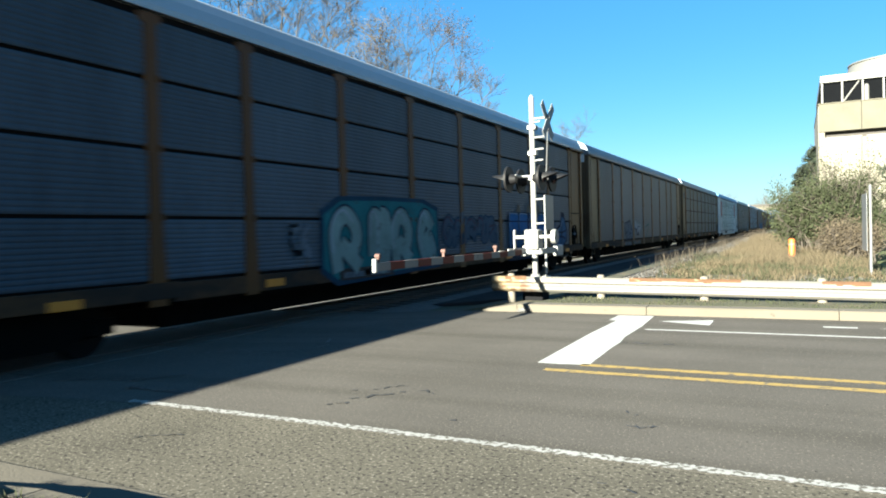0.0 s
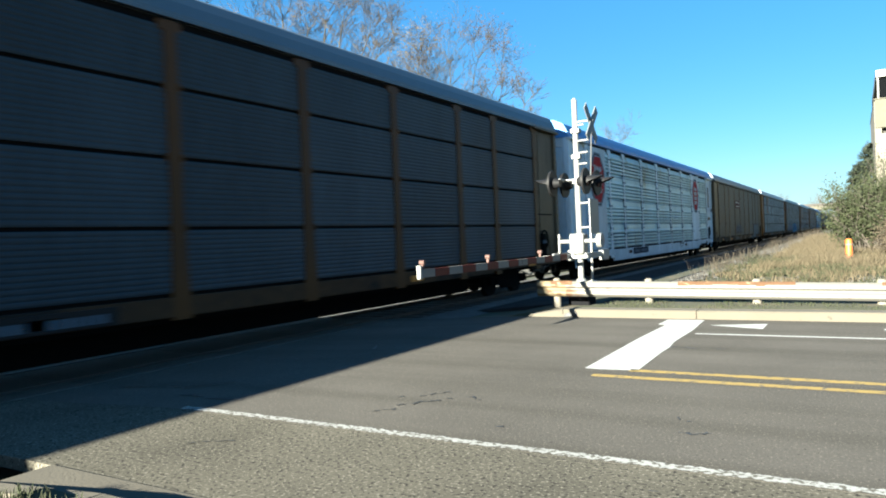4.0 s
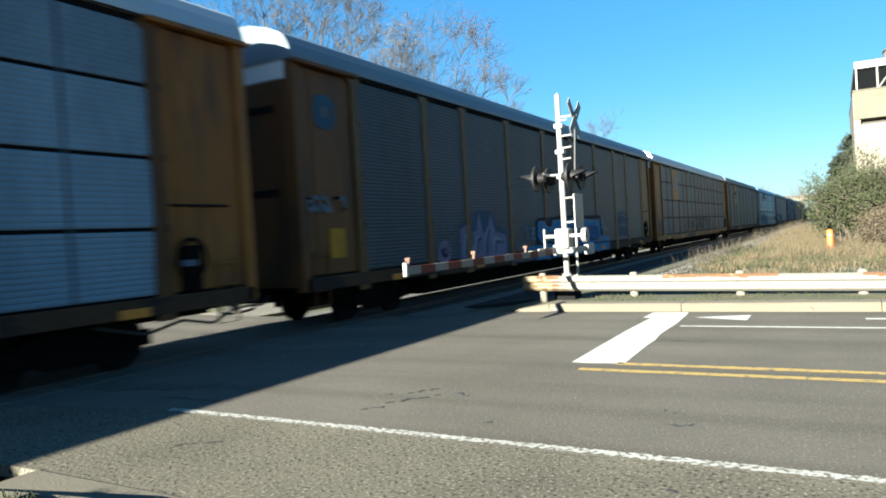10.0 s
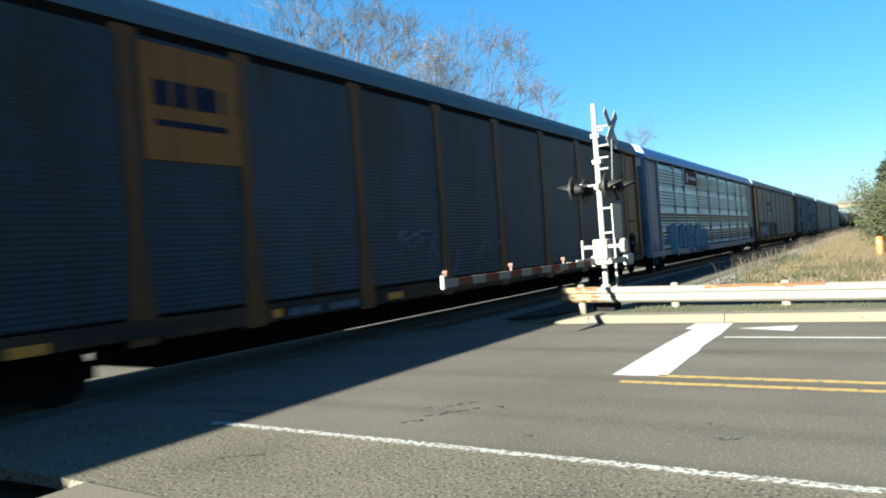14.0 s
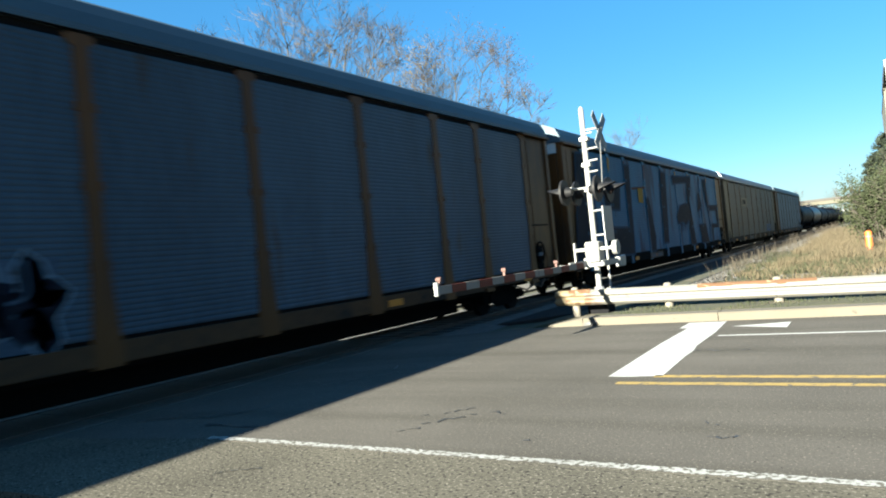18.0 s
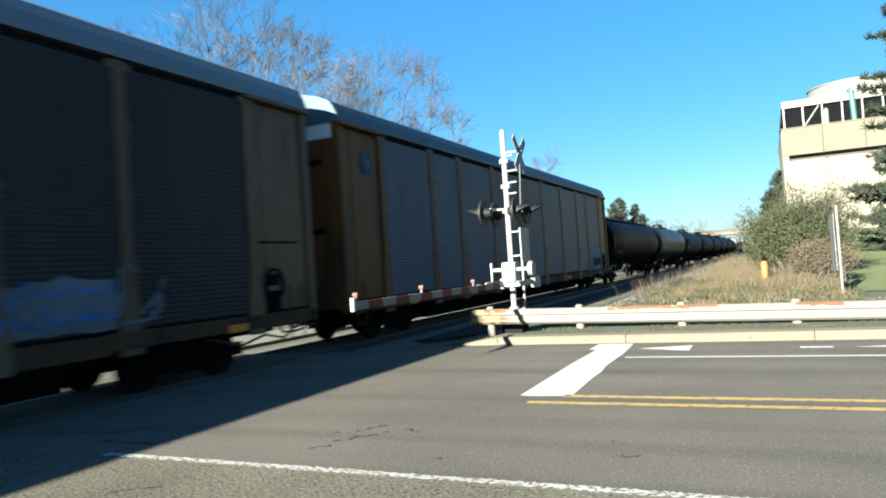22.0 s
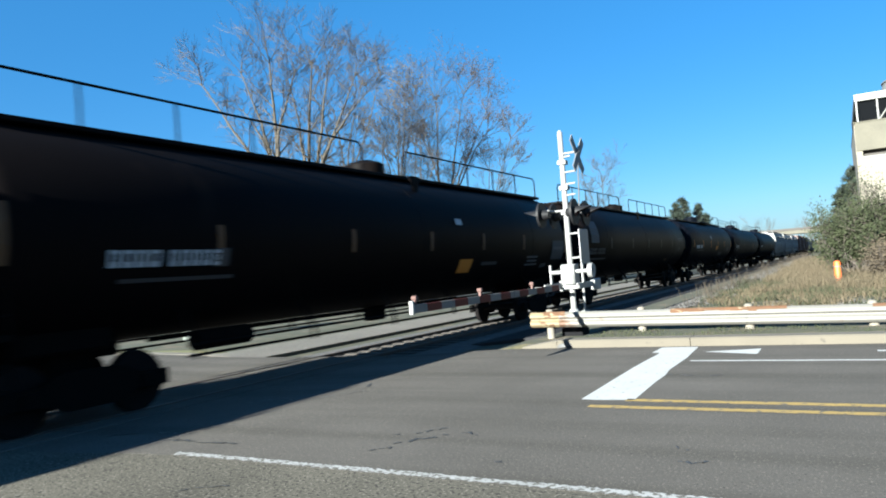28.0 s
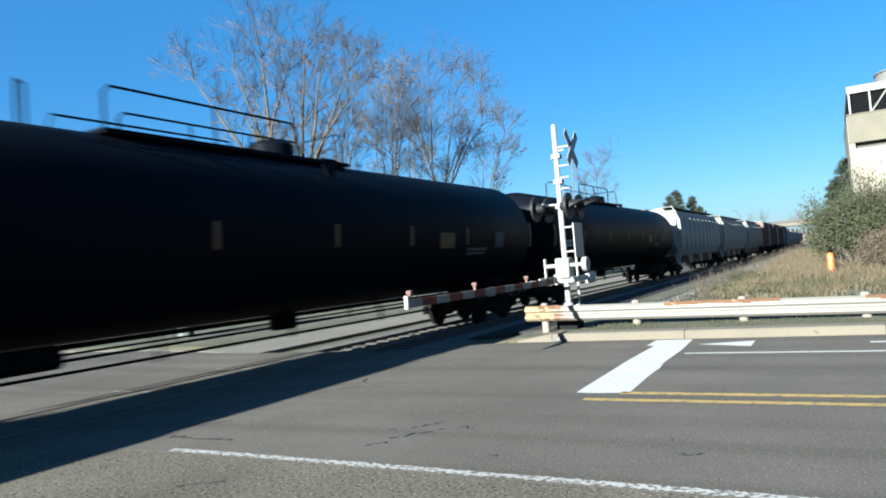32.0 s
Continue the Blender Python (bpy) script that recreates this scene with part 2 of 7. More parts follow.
M["pan_sky"] = panel_mat("panel_sprayed_blue", (0.021, 0.115, 0.205), (0.009, 0.028, 0.055), 0.54, 0, 0.04)
M["blue_end"] = panel_mat("paint_blue_grey", (0.105, 0.155, 0.225), (0.05, 0.065, 0.09), 0.56, 0)
M["roof"] = mat("roof_weathered", (0.105, 0.13, 0.155), (0.07, 0.09, 0.11), 0.5, 0.25, 0.6, 12, 0.6, 0.03, spec=0.3)
M["roof_dark"] = mat("roof_dark_weathered", (0.055, 0.08, 0.1), (0.035, 0.052, 0.068), 0.55, 0.2, 0.6, 12, 0.7, 0.03, spec=0.2)
M["roof_light"] = mat("roof_galvanised", (0.3, 0.325, 0.35), (0.22, 0.24, 0.26), 0.5, 0.3, 0.6, 12, 0.5, 0.03, spec=0.3)
M["roof_blue"] = mat("roof_blue", (0.075, 0.2, 0.42), (0.055, 0.15, 0.33), 0.5, 0.1, 0.6, 12, 0.5, 0.03, spec=0.3)
M["cap"] = mat("end_cap_white", (0.45, 0.47, 0.48), (0.33, 0.345, 0.355), 0.6, 0, 0.8, 12, 0.6, 0.03, stretch=(1, 1, 0.3))
M["tank"] = mat("tank_black", (0.0028, 0.0036, 0.0062), (0.0018, 0.0024, 0.004), 0.5, 0, 0.5, 9, 0.7, 0.04, stretch=(1, 1, 0.4), spots=(0.005, 0.005, 0.0055), spot_scale=0.9, spot_cut=0.64, spec=0.02)
M["tank_warm"] = mat("tank_brown_black", (0.0042, 0.0035, 0.0036), (0.0028, 0.0023, 0.0024), 0.5, 0, 0.5, 9, 0.7, 0.04, stretch=(1, 1, 0.4), spots=(0.007, 0.0055, 0.005), spot_scale=0.9, spot_cut=0.62, spec=0.02)
M["tank_grey"] = mat("tank_glossy_black", (0.0036, 0.0044, 0.0075), (0.0024, 0.003, 0.005), 0.4, 0, 0.5, 9, 0.7, 0.02, stretch=(1, 1, 0.4), spec=0.15)
M["tank_slate"] = mat("tank_slate", (0.005, 0.0065, 0.0095), (0.0034, 0.0045, 0.0065), 0.55, 0, 0.5, 9, 0.7, 0.04, stretch=(1, 1, 0.4), spec=0.05)
M["hopper"] = mat("hopper_grey", (0.184, 0.184, 0.178), (0.134, 0.134, 0.128), 0.7, 0, 0.7, 12, 0.6, 0.04, stretch=(1, 1, 0.4), spots=(0.0859, 0.0612, 0.0428), spot_scale=1.2, spot_cut=0.66, spec=0.15)
M["boxcar"] = mat("boxcar_brown", (0.0734, 0.0367, 0.0275), (0.0428, 0.0233, 0.0184), 0.7, 0.1, 0.7, 12, 0.6, 0.04)
M["mark_yellow"] = plain("mark_yellow", (0.4, 0.145, 0.004), 0.7)
M["strip_dull"] = plain("strip_dull_yellow", (0.07, 0.028, 0.002), 0.7)
M["mark_dim"] = plain("mark_dim", (0.045, 0.047, 0.05), 0.7)
M["mark_slate"] = plain("mark_slate", (0.011, 0.015, 0.022), 0.7)
M["mark_tan"] = plain("mark_tan", (0.025, 0.017, 0.009), 0.7)
M["mark_white"] = plain("mark_white", (0.32, 0.33, 0.34), 0.7)
M["mark_grey"] = plain("mark_grey", (0.02, 0.02, 0.021), 0.7)
for nm, c in {"blue": (0.025, 0.13, 0.4), "cyan": (0.035, 0.165, 0.275), "teal": (0.02, 0.12, 0.14), "pale": (0.15, 0.21, 0.27), "white": (0.23, 0.27, 0.32), "navy": (0.008, 0.014, 0.034), "dim": (0.1, 0.115, 0.135),
              "black": (0.01, 0.01, 0.014), "lilac": (0.17, 0.15, 0.23), "red": (0.4, 0.015, 0.02), "azure": (0.02, 0.098, 0.25), "slate": (0.03, 0.075, 0.12), "purple": (0.06, 0.018, 0.026), "gold": (0.3, 0.16, 0.02), "brown": (0.07, 0.032, 0.026), "bright": (0.05, 0.19, 0.34), "sky": (0.028, 0.085, 0.17), "grey": (0.095, 0.12, 0.15), "mint": (0.15, 0.22, 0.22), "ink": (0.005, 0.008, 0.016), "deep": (0.009, 0.036, 0.07), "sand": (0.12, 0.1, 0.075), "dusk": (0.05, 0.075, 0.11)}.items():
    M["g_" + nm] = mat("spray_" + nm, c, [v * 0.5 for v in c], 0.75, 0, 1.6, 20, 1.0, 0.03, spec=0.1, spots=[v * 0.3 + 0.02 for v in c], spot_scale=5, spot_cut=0.6)


# ---- building helpers ----
class Shape:
    """Collects vertices and faces for one mesh."""

    def __init__(self):
        self.v, self.f = [], []

    def add(self, verts, faces):
        k = len(self.v)
        self.v += [tuple(p) for p in verts]
        self.f += [tuple(i + k for i in q) for q in faces]
        return self

    def box(self, x0, x1, y0, y1, z0, z1, c=0.0):
        """A block, its edges cut by c."""
        if c <= 0:
            v = [(x, y, z) for z in (z0, z1) for y in (y0, y1) for x in (x0, x1)]
            return self.add(v, [(0, 2, 3, 1), (4, 5, 7, 6), (0, 1, 5, 4), (2, 6, 7, 3), (0, 4, 6, 2), (1, 3, 7, 5)])
        c = min(c, (x1 - x0) / 2.2, (y1 - y0) / 2.2, (z1 - z0) / 2.2)
        lo, hi = (x0, y0, z0), (x1, y1, z1)
        v, idx = [], {}
        for i in range(8):
            s = (i & 1, i >> 1 & 1, i >> 2 & 1)
            for a in range(3):
                p = [(hi[b] if s[b] else lo[b]) + (0 if b == a else (-c if s[b] else c)) for b in range(3)]
                idx[i, a] = len(v)
                v.append(p)
        f = []
        for a in range(3):
            b, d = (a + 1) % 3, (a + 2) % 3
            for s in (0, 1):
                q = [s << a, s << a | 1 << b, s << a | 1 << b | 1 << d, s << a | 1 << d]
                q = [idx[i, a] for i in q]
                f.append(q if s else q[::-1])
            for s in (0, 1):
                for u in (0, 1):
                    i, j = s << b | u << d, s << b | u << d | 1 << a
                    q = [idx[i, b], idx[j, b], idx[j, d], idx[i, d]]
                    f.append(q if s != u else q[::-1])
        for i in range(8):
            q = [idx[i, 0], idx[i, 1], idx[i, 2]]
            f.append(q if bin(i).count("1") % 2 else q[::-1])
        return self.add(v, f)

    def tube(self, pts, r, n=8, cap=True):
        """A round bar along pts; r is one radius or one for each point."""
        pts = [Vector(p) for p in pts]
        rs = r if isinstance(r, (list, tuple)) else [r] * len(pts)
        v, f = [], []
        side = None
        for i, p in enumerate(pts):
            d = (pts[min(i + 1, len(pts) - 1)] - pts[max(i - 1, 0)]).normalized()
            if side is None or abs(side.dot(d)) > 0.99:
                side = d.orthogonal()
            side = (side - d * side.dot(d)).normalized()
            up = d.cross(side)
            for k in range(n):
                a = 2 * math.pi * k / n
                v.append(p + rs[i] * (math.cos(a) * side + math.sin(a) * up))
        for i in range(len(pts) - 1):
            for k in range(n):
                m = (k + 1) % n
                f.append((i * n + k, i * n + m, (i + 1) * n + m, (i + 1) * n + k))
        if cap:
            f += [tuple(range(n - 1, -1, -1)), tuple((len(pts) - 1) * n + k for k in range(n))]
        return self.add(v, f)

    def prism(self, profile, a0, a1, axis="y"):
        """A closed outline carried along an axis: (x, z) along y, (y, z) along x, (x, y) along z."""
        put = {"y": lambda p, t: (p[0], t, p[1]), "x": lambda p, t: (t, p[0], p[1]), "z": lambda p, t: (p[0], p[1], t)}[axis]
        n = len(profile)
        v = [put(p, a0) for p in profile] + [put(p, a1) for p in profile]
        f = [(k, (k + 1) % n, n + (k + 1) % n, n + k) for k in range(n)] + [tuple(range(n - 1, -1, -1)), tuple(range(n, 2 * n))]
        return self.add(v, f)

    def mesh(self, name, smooth=False):
        me = bpy.data.meshes.new(name)
        me.from_pydata(self.v, [], self.f)
        bm = bmesh.new()
        bm.from_mesh(me)
        bmesh.ops.recalc_face_normals(bm, faces=bm.faces)
        bm.to_mesh(me)
        bm.free()
        if smooth:
            me.shade_smooth()
            me.set_sharp_from_angle(angle=radians(40))
        return me


def loose_mesh(name, sh, smooth=False):
    me = bpy.data.meshes.new(name)
    me.from_pydata(sh.v, [], sh.f)
    if smooth:
        me.shade_smooth()
    return me


def part(name, data, material, parent=None, label="", smooth=False):
    """Links a Shape or a shared mesh as one object, under a thing where one is given."""
    me = data.mesh(name, smooth) if isinstance(data, Shape) else data
    if not me.materials:
        me.materials.append(None)
    ob = new(name, me)
    ob.material_slots[0].link = "OBJECT"
    ob.material_slots[0].material = M[material] if isinstance(material, str) else material
    if parent is not None:
        ob.parent = parent
    if label:
        ob["label"] = label
    return ob


def thing(name, label, category, at=None, group="", kind=""):
    ob = new(name)
    ob.empty_display_size = 0.3
    if at is not None:
        ob.matrix_world = at
    return tagged(ob, label, category, group, kind)


def solo(name, data, material, label, category="", group="", kind="", smooth=False):
    return tagged(part(name, data, material, None, "", smooth), label, category, group, kind)


def smooth_step(a, b, x):
    u = min(1.0, max(0.0, (x - a) / (b - a)))
    return u * u * (3 - 2 * u)


# ---- ground, road and track ----
TRACK_X, RAIL_Z, BODY_Z = -10.2, -0.1, 0.19
DROP = BODY_Z - RAIL_Z   # wagon floors are set out from BODY_Z, their wheels stand on the rails
ROAD_S, ROAD_N = 3.05, 12.95


def hump(x):
    """The road's slight fall to the rails."""
    return -0.12 * (smooth_step(-17.5, -12.6, x) - smooth_step(-9.0, -5.6, x))


def crest(y):
    return 0.42 + 0.0117 * (min(y, 70) - 17)


def land(x, y):
    """Height of the open ground."""
    if ROAD_S - 0.5 < y < ROAD_N + 0.4:
        return -0.3
    low = 0.27 * (smooth_step(-15.5, -13.4, x) - smooth_step(-7.6, -5.8, x))
    if y < ROAD_S:
        return 0.13 if x > -4.6 else -low
    z = 0.13
    if x < -4.6:
        z = 0.02 - low
    berm = smooth_step(14.9, 17.5, y) * smooth_step(-4.7, -3.2 + 0.02 * (y - 17), x)
    z += (crest(y) - z) * berm * (1 - 0.25 * smooth_step(0.6, 2.2, x) * (1 - smooth_step(30, 60, y)))
    z += 0.1 * smooth_step(60, 90, y) * smooth_step(-1, 2, x)
    if y > 15:
        z += 0.06 * noise.noise(Vector((x * 0.7, y * 0.5, 0))) * berm
    return z


def lines(spans):
    out = []
    for a, b, step in spans:
        n = max(1, round((b - a) / step))
        out += [a + (b - a) * i / n for i in range(n)]
    return out + [spans[-1][1]]


gx = lines([(-900, -60, 60), (-60, -16, 4), (-16, -6, 1), (-6, 4, 0.25), (4, 20, 1), (20, 80, 6), (80, 900, 60)])
gy = lines([(-900, -60, 60), (-60, -4, 4), (-4, 2.5, 0.5), (2.5, 2.56, 0.06), (2.56, 13.3, 1.2), (13.3, 13.36, 0.06), (13.36, 34, 0.4), (34, 100, 2), (100, 900, 50)])
sh = Shape()
sh.v = [(x, y, land(x, y)) for y in gy for x in gx]
w = len(gx)
sh.f = [(j * w + i, j * w + i + 1, (j + 1) * w + i + 1, (j + 1) * w + i) for j in range(len(gy) - 1) for i in range(w - 1)]
solo("ground", loose_mesh("ground", sh, True), "soil", "dry grassy roadside ground with bare soil", "ground", kind="structure")


def road_strip(name, y0, y1, material, label, x0=-700, x1=700):
    xs = lines([(x0, -60, 40), (-60, -20, 5), (-20, -6, 0.4), (-6, 12, 1.5), (12, x1, 40)])
    s = Shape()
    s.v = [(x, y, hump(x) + z) for x in xs for y, z in ((y0, -0.1), (y0, 0), (y1, 0), (y1, -0.1))]
    s.f = [(4 * i + k, 4 * i + k + 1, 4 * i + k + 5, 4 * i + k + 4) for i in range(len(xs) - 1) for k in range(3)]
    return solo(name, s.mesh(name), material, label, "road", kind="structure")


road_strip("road", 4.72, ROAD_N, "asphalt", "worn grey asphalt road crossing the railway")
road_strip("road_shoulder", ROAD_S, 4.715, "shoulder", "coarse chip-sealed road shoulder")


def on_road(pts, name, material, label, category="road marking", dz=0.004):
    s = Shape()
    s.v = [(x, y, hump(x) + dz) for x, y in pts]
    s.f = [tuple(range(len(pts)))]
    return solo(name, loose_mesh(name, s), material, label, category, kind="structure")


def ragged(name, x0, x1, y, w, material, label, rough=0.02, step=0.09):
    """A painted stripe along x with worn, uneven edges."""
    rnd = random.Random(name)
    n = int((x1 - x0) / step)
    s = Shape()
    for i in range(n + 1):
        x = x0 + (x1 - x0) * i / n
        a, b = rnd.uniform(-rough, rough), rnd.uniform(-rough, rough)
        s.v += [(x, y - w / 2 + a, hump(x) + 0.004), (x, y + w / 2 + b, hump(x) + 0.004)]
    s.f = [(2 * i, 2 * i + 2, 2 * i + 3, 2 * i + 1) for i in range(n)]
    return solo(name, loose_mesh(name, s), material, label, "road marking", kind="structure")


ragged("edge_line", -6.0, 9.0, 4.78, 0.1, "paint_worn", "worn white edge line on the road", 0.014, 0.025)
ragged("centre_line", -2.62, 14.0, 7.6, 0.13, "paint_yellow", "worn yellow centre line", 0.008)
ragged("centre_line", -2.3, 14.0, 7.99, 0.13, "paint_yellow", "worn yellow centre line", 0.008)
ragged("lane_line", -2.17, 14.0, 11.12, 0.1, "paint_white", "white lane line", 0.006)
on_road([(-2.83, 7.97), (-2.6, 7.95), (-2.4, 7.98), (-2.21, 8.0), (-2.25, 9.3), (-2.24, 9.75), (-2.29, 10.2), (-2.28, 11.5), (-2.34, 12.82), (-2.96, 12.8), (-2.97, 12.1), (-2.83, 12.05), (-2.86, 10.5)],
        "stop_line", "paint_white", "broad white stop line across the lanes")
on_road([(-2.15, 12.15), (-1.3, 11.82), (-1.3, 12.48)], "lane_arrow", "paint_white", "white painted lane arrow head")
on_road([(1.0, 12.05), (1.9, 11.95), (1.9, 12.25)], "lane_arrow", "paint_white", "white painted lane arrow head")
on_road([(0.3, 12.0), (0.75, 12.0), (0.75, 12.14), (0.3, 12.14)], "lane_arrow", "paint_white", "white painted arrow shaft")


def crack(pts, w, seed, name="road_crack"):
    """A tar-dark crack with forks."""
    rnd = random.Random(seed)
    s = Shape()
    for (x0, y0), (x1, y1) in zip(pts, pts[1:]):
        n = 6
        d = Vector((x1 - x0, y1 - y0)).normalized()
        px = [(x0 + (x1 - x0) * i / n + rnd.uniform(-w, w) * 1.1, y0 + (y1 - y0) * i / n + rnd.uniform(-w, w) * 1.6) for i in range(n + 1)]
        ww = [w * rnd.uniform(0.15, 1.0) for _ in px]
        k = len(s.v)
        for (x, y), q in zip(px, ww):
            s.v += [(x - d.y * q, y + d.x * q, hump(x) + 0.005), (x + d.y * q, y - d.x * q, hump(x) + 0.005)]
        s.f += [(k + 2 * i, k + 2 * i + 1, k + 2 * i + 3, k + 2 * i + 2) for i in range(n) if rnd.random() < 0.66]
    return solo(name, loose_mesh(name, s), "tar", "dark crack in the asphalt", "crack", kind="structure")


crack([(-2.24, 9.78), (-1.8, 9.74), (-1.36, 9.78)], 0.022, 1)
crack([(-6.67, 5.3), (-6.1, 5.22), (-5.57, 5.2)], 0.03, 2)
crack([(-3.9, 5.6), (-3.6, 6.0), (-3.45, 6.15), (-3.2, 6.1)], 0.03, 3)
crack([(-4.1, 5.95), (-3.85, 6.1), (-3.7, 6.3)], 0.025, 4)
crack([(-4.0, 5.3), (-3.85, 5.5)], 0.025, 5)
crack([(-2.65, 5.22), (-2.58, 5.26)], 0.035, 6)
crack([(-1.25, 5.65), (-1.1, 5.6), (-1.0, 5.7)], 0.025, 7)
crack([(-1.35, 6.05), (-1.22, 5.95)], 0.02, 8)
crack([(-4.9, 3.75), (-4.75, 3.95), (-4.5, 4.1)], 0.018, 9)
crack([(-1.2, 4.3), (-0.9, 4.2)], 0.012, 10)
crack([(-8.2, 5.5), (-7.6, 5.7), (-7.0, 5.6), (-6.4, 6.2)], 0.025, 11)
crack([(-7.9, 7.6), (-7.3, 7.9), (-6.9, 7.5), (-6.2, 8.2), (-6.6, 9.0)], 0.025, 12)

# Far kerb in cast lengths, low at its end by the rails.
kerb = thing("kerb", "buff concrete kerb in cast lengths along the road", "kerb", kind="structure")
xs = [-5.75, -5.0, -2.5] + [-2.5 + 3.05 * i for i in range(1, 8)]
for a, b in zip(xs, xs[1:]):
    h0, h1 = (0.03, 0.15) if a < -5.5 else (0.15, 0.15)
    s = Shape()
    for x, h in ((a + 0.006, h0), (b - 0.006, h1)):
        s.v += [(x, ROAD_N, -0.08), (x, ROAD_N + 0.005, h - 0.025), (x, ROAD_N + 0.03, h), (x, ROAD_N + 0.42, h), (x, ROAD_N + 0.44, -0.08)]
    s.f = [(i, (i + 1) % 5, 5 + (i + 1) % 5, 5 + i) for i in range(5)] + [(4, 3, 2, 1, 0), (5, 6, 7, 8, 9)]
    part("kerb_length", s, "concrete", kerb)
# Dark lump shaped in place of the gate arm's shadow on the kerb.
stone = Shape().tube([(-5.0, 13.02, 0.02), (-4.78, 13.0, 0.06), (-4.62, 13.05, 0.04)], [0.07, 0.09, 0.05], 7)
solo("stone", stone.mesh("stone", True), "tar", "dark lump standing in for the gate arm's shadow at the kerb", "stone")

# Near kerb: a flat gutter and a kerb that ramps up out of the crossing.
gutter = thing("gutter", "pale concrete gutter beside the shoulder", "gutter", kind="structure")
for a, b in [(-5.36, -3.3), (-3.3, -0.25), (-0.25, 2.8), (2.8, 5.85)]:
    part("gutter_length", Shape().box(a + 0.005, b - 0.005, 2.6, ROAD_S - 0.003, -0.1, 0.006, 0.004), "concrete", gutter)
near_kerb = thing("near_kerb", "concrete kerb that ramps up from the crossing", "kerb", kind="structure")
for a, b, h0, h1 in [(-5.36, -4.0, 0.03, 0.14), (-4.0, -0.95, 0.14, 0.15), (-0.95, 2.1, 0.15, 0.15), (2.1, 5.15, 0.15, 0.15)]:
    s = Shape()
    for x, h in ((a + 0.005, h0), (b - 0.005, h1)):
        s.v += [(x, 2.42, -0.1), (x, 2.42, h), (x, 2.57, h), (x, 2.596, h - 0.025), (x, 2.598, -0.1)]
    s.f = [(i, (i + 1) % 5, 5 + (i + 1) % 5, 5 + i) for i in range(5)] + [(4, 3, 2, 1, 0), (5, 6, 7, 8, 9)]
    part("kerb_length", s, "concrete", near_kerb)

# Track.
# Strip added to carry the train's shadow on to the foot of the bank.
solo("cinder_strip", Shape().prism([(-8.3, -0.32), (-8.3, -0.2), (-6.4, -0.03), (-4.75, 0.035), (-4.75, -0.32)], 15.6, 220).mesh("cinder_strip"), "cinder", "dark ground strip between track and bank, train's shade put into its colour", "cinders", kind="structure")
solo("gravel_yard", Shape().prism([(-36, -0.3), (-36, 0.01), (-17.5, 0.01), (-15.2, -0.04), (-13.0, -0.15), (-13.0, -0.3)], 13.0, 75).mesh("gravel_yard"), "yard", "pale gravel beside the track", "gravel", kind="structure")
for n, (y0, y1) in enumerate([(-900, 3.2), (12.9, 900)]):
    prof = [(TRACK_X - 2.9, -0.34), (TRACK_X - 1.8, -0.19), (TRACK_X + 1.8, -0.19), (TRACK_X + 2.9, -0.34)]
    solo("ballast", Shape().prism(prof, y0, y1).mesh("ballast"), "ballast", "grey crushed-stone ballast under the track", "ballast", kind="structure")
RAIL_PROFILE = [(-0.07, -0.17), (0.07, -0.17), (0.07, -0.155), (0.012, -0.13), (0.012, -0.04), (0.036, -0.03), (0.036, -0.004), (0.028, 0), (-0.028, 0), (-0.036, -0.004), (-0.036, -0.03), (-0.012, -0.04), (-0.012, -0.13), (-0.07, -0.155)]
for dx in (-0.75, 0.75):
    solo("rail", Shape().prism([(TRACK_X + dx + x, RAIL_Z + z) for x, z in RAIL_PROFILE], -900, 900).mesh("rail"), "steel_rail",
         "rusty steel rail with a worn bright head", "rail", "rails", "structure")
s = Shape()
for i in range(-60, 260):
    y = 0.53 * i
    if not 3.2 < y < 12.9:
        s.box(TRACK_X - 1.3, TRACK_X + 1.3, y, y + 0.23, -0.34, -0.17)
solo("ties", loose_mesh("ties", s), "tie", "weathered wooden ties under the rails", "ties", kind="stuff")
for k, (a, b) in enumerate([(-0.66, 0.66), (0.84, 1.35), (-1.35, -0.84)]):
    pl = thing("crossing_panel", "asphalt crossing panel level with the rails", "crossing panel", kind="structure")
    for j in range(4):
        part("panel", Shape().box(TRACK_X + a, TRACK_X + b, 3.2 + 2.42 * j, 3.2 + 2.42 * j + 2.4, -0.24, -0.108, 0.01), "asphalt", pl)


# ---- the crossing signal with its gate ----
SX, SY = -5.39, 15.2
sig = thing("crossing_signal", "white railway crossing signal mast with crossbuck, lamps and lowered gate", "crossing signal")


def sp(name, s, m, label="", parent=None, smooth=True):
    return part(name, s, m, parent or sig, label, smooth)


sp("mast", Shape().tube([(SX, SY, 0.2), (SX, SY, 4.62), (SX, SY, 4.67)], [0.065, 0.06, 0.03], 14), "mast")
# Shadow about the mast's foot is painted as the foundation's near-black colour.
sp("foundation", Shape().box(SX - 0.24, SX + 0.24, SY - 0.24, SY + 0.24, -0.06, 0.21, 0.02), "gap", "concrete foundation, shadow put into its dark colour", smooth=False)
sp("base", Shape().box(SX - 0.2, SX + 0.2, SY - 0.2, SY + 0.2, 0.2, 0.5, 0.02).tube([(SX, SY, 0.48), (SX, SY, 0.6)], [0.14, 0.1], 12), "mast")
sp("conduit", Shape().tube([(SX + 0.26, SY, 0.3), (SX + 0.26, SY, 1.2)], 0.028, 8).box(SX + 0.18, SX + 0.34, SY - 0.08, SY + 0.08, 0.3, 0.56, 0.01), "mast")
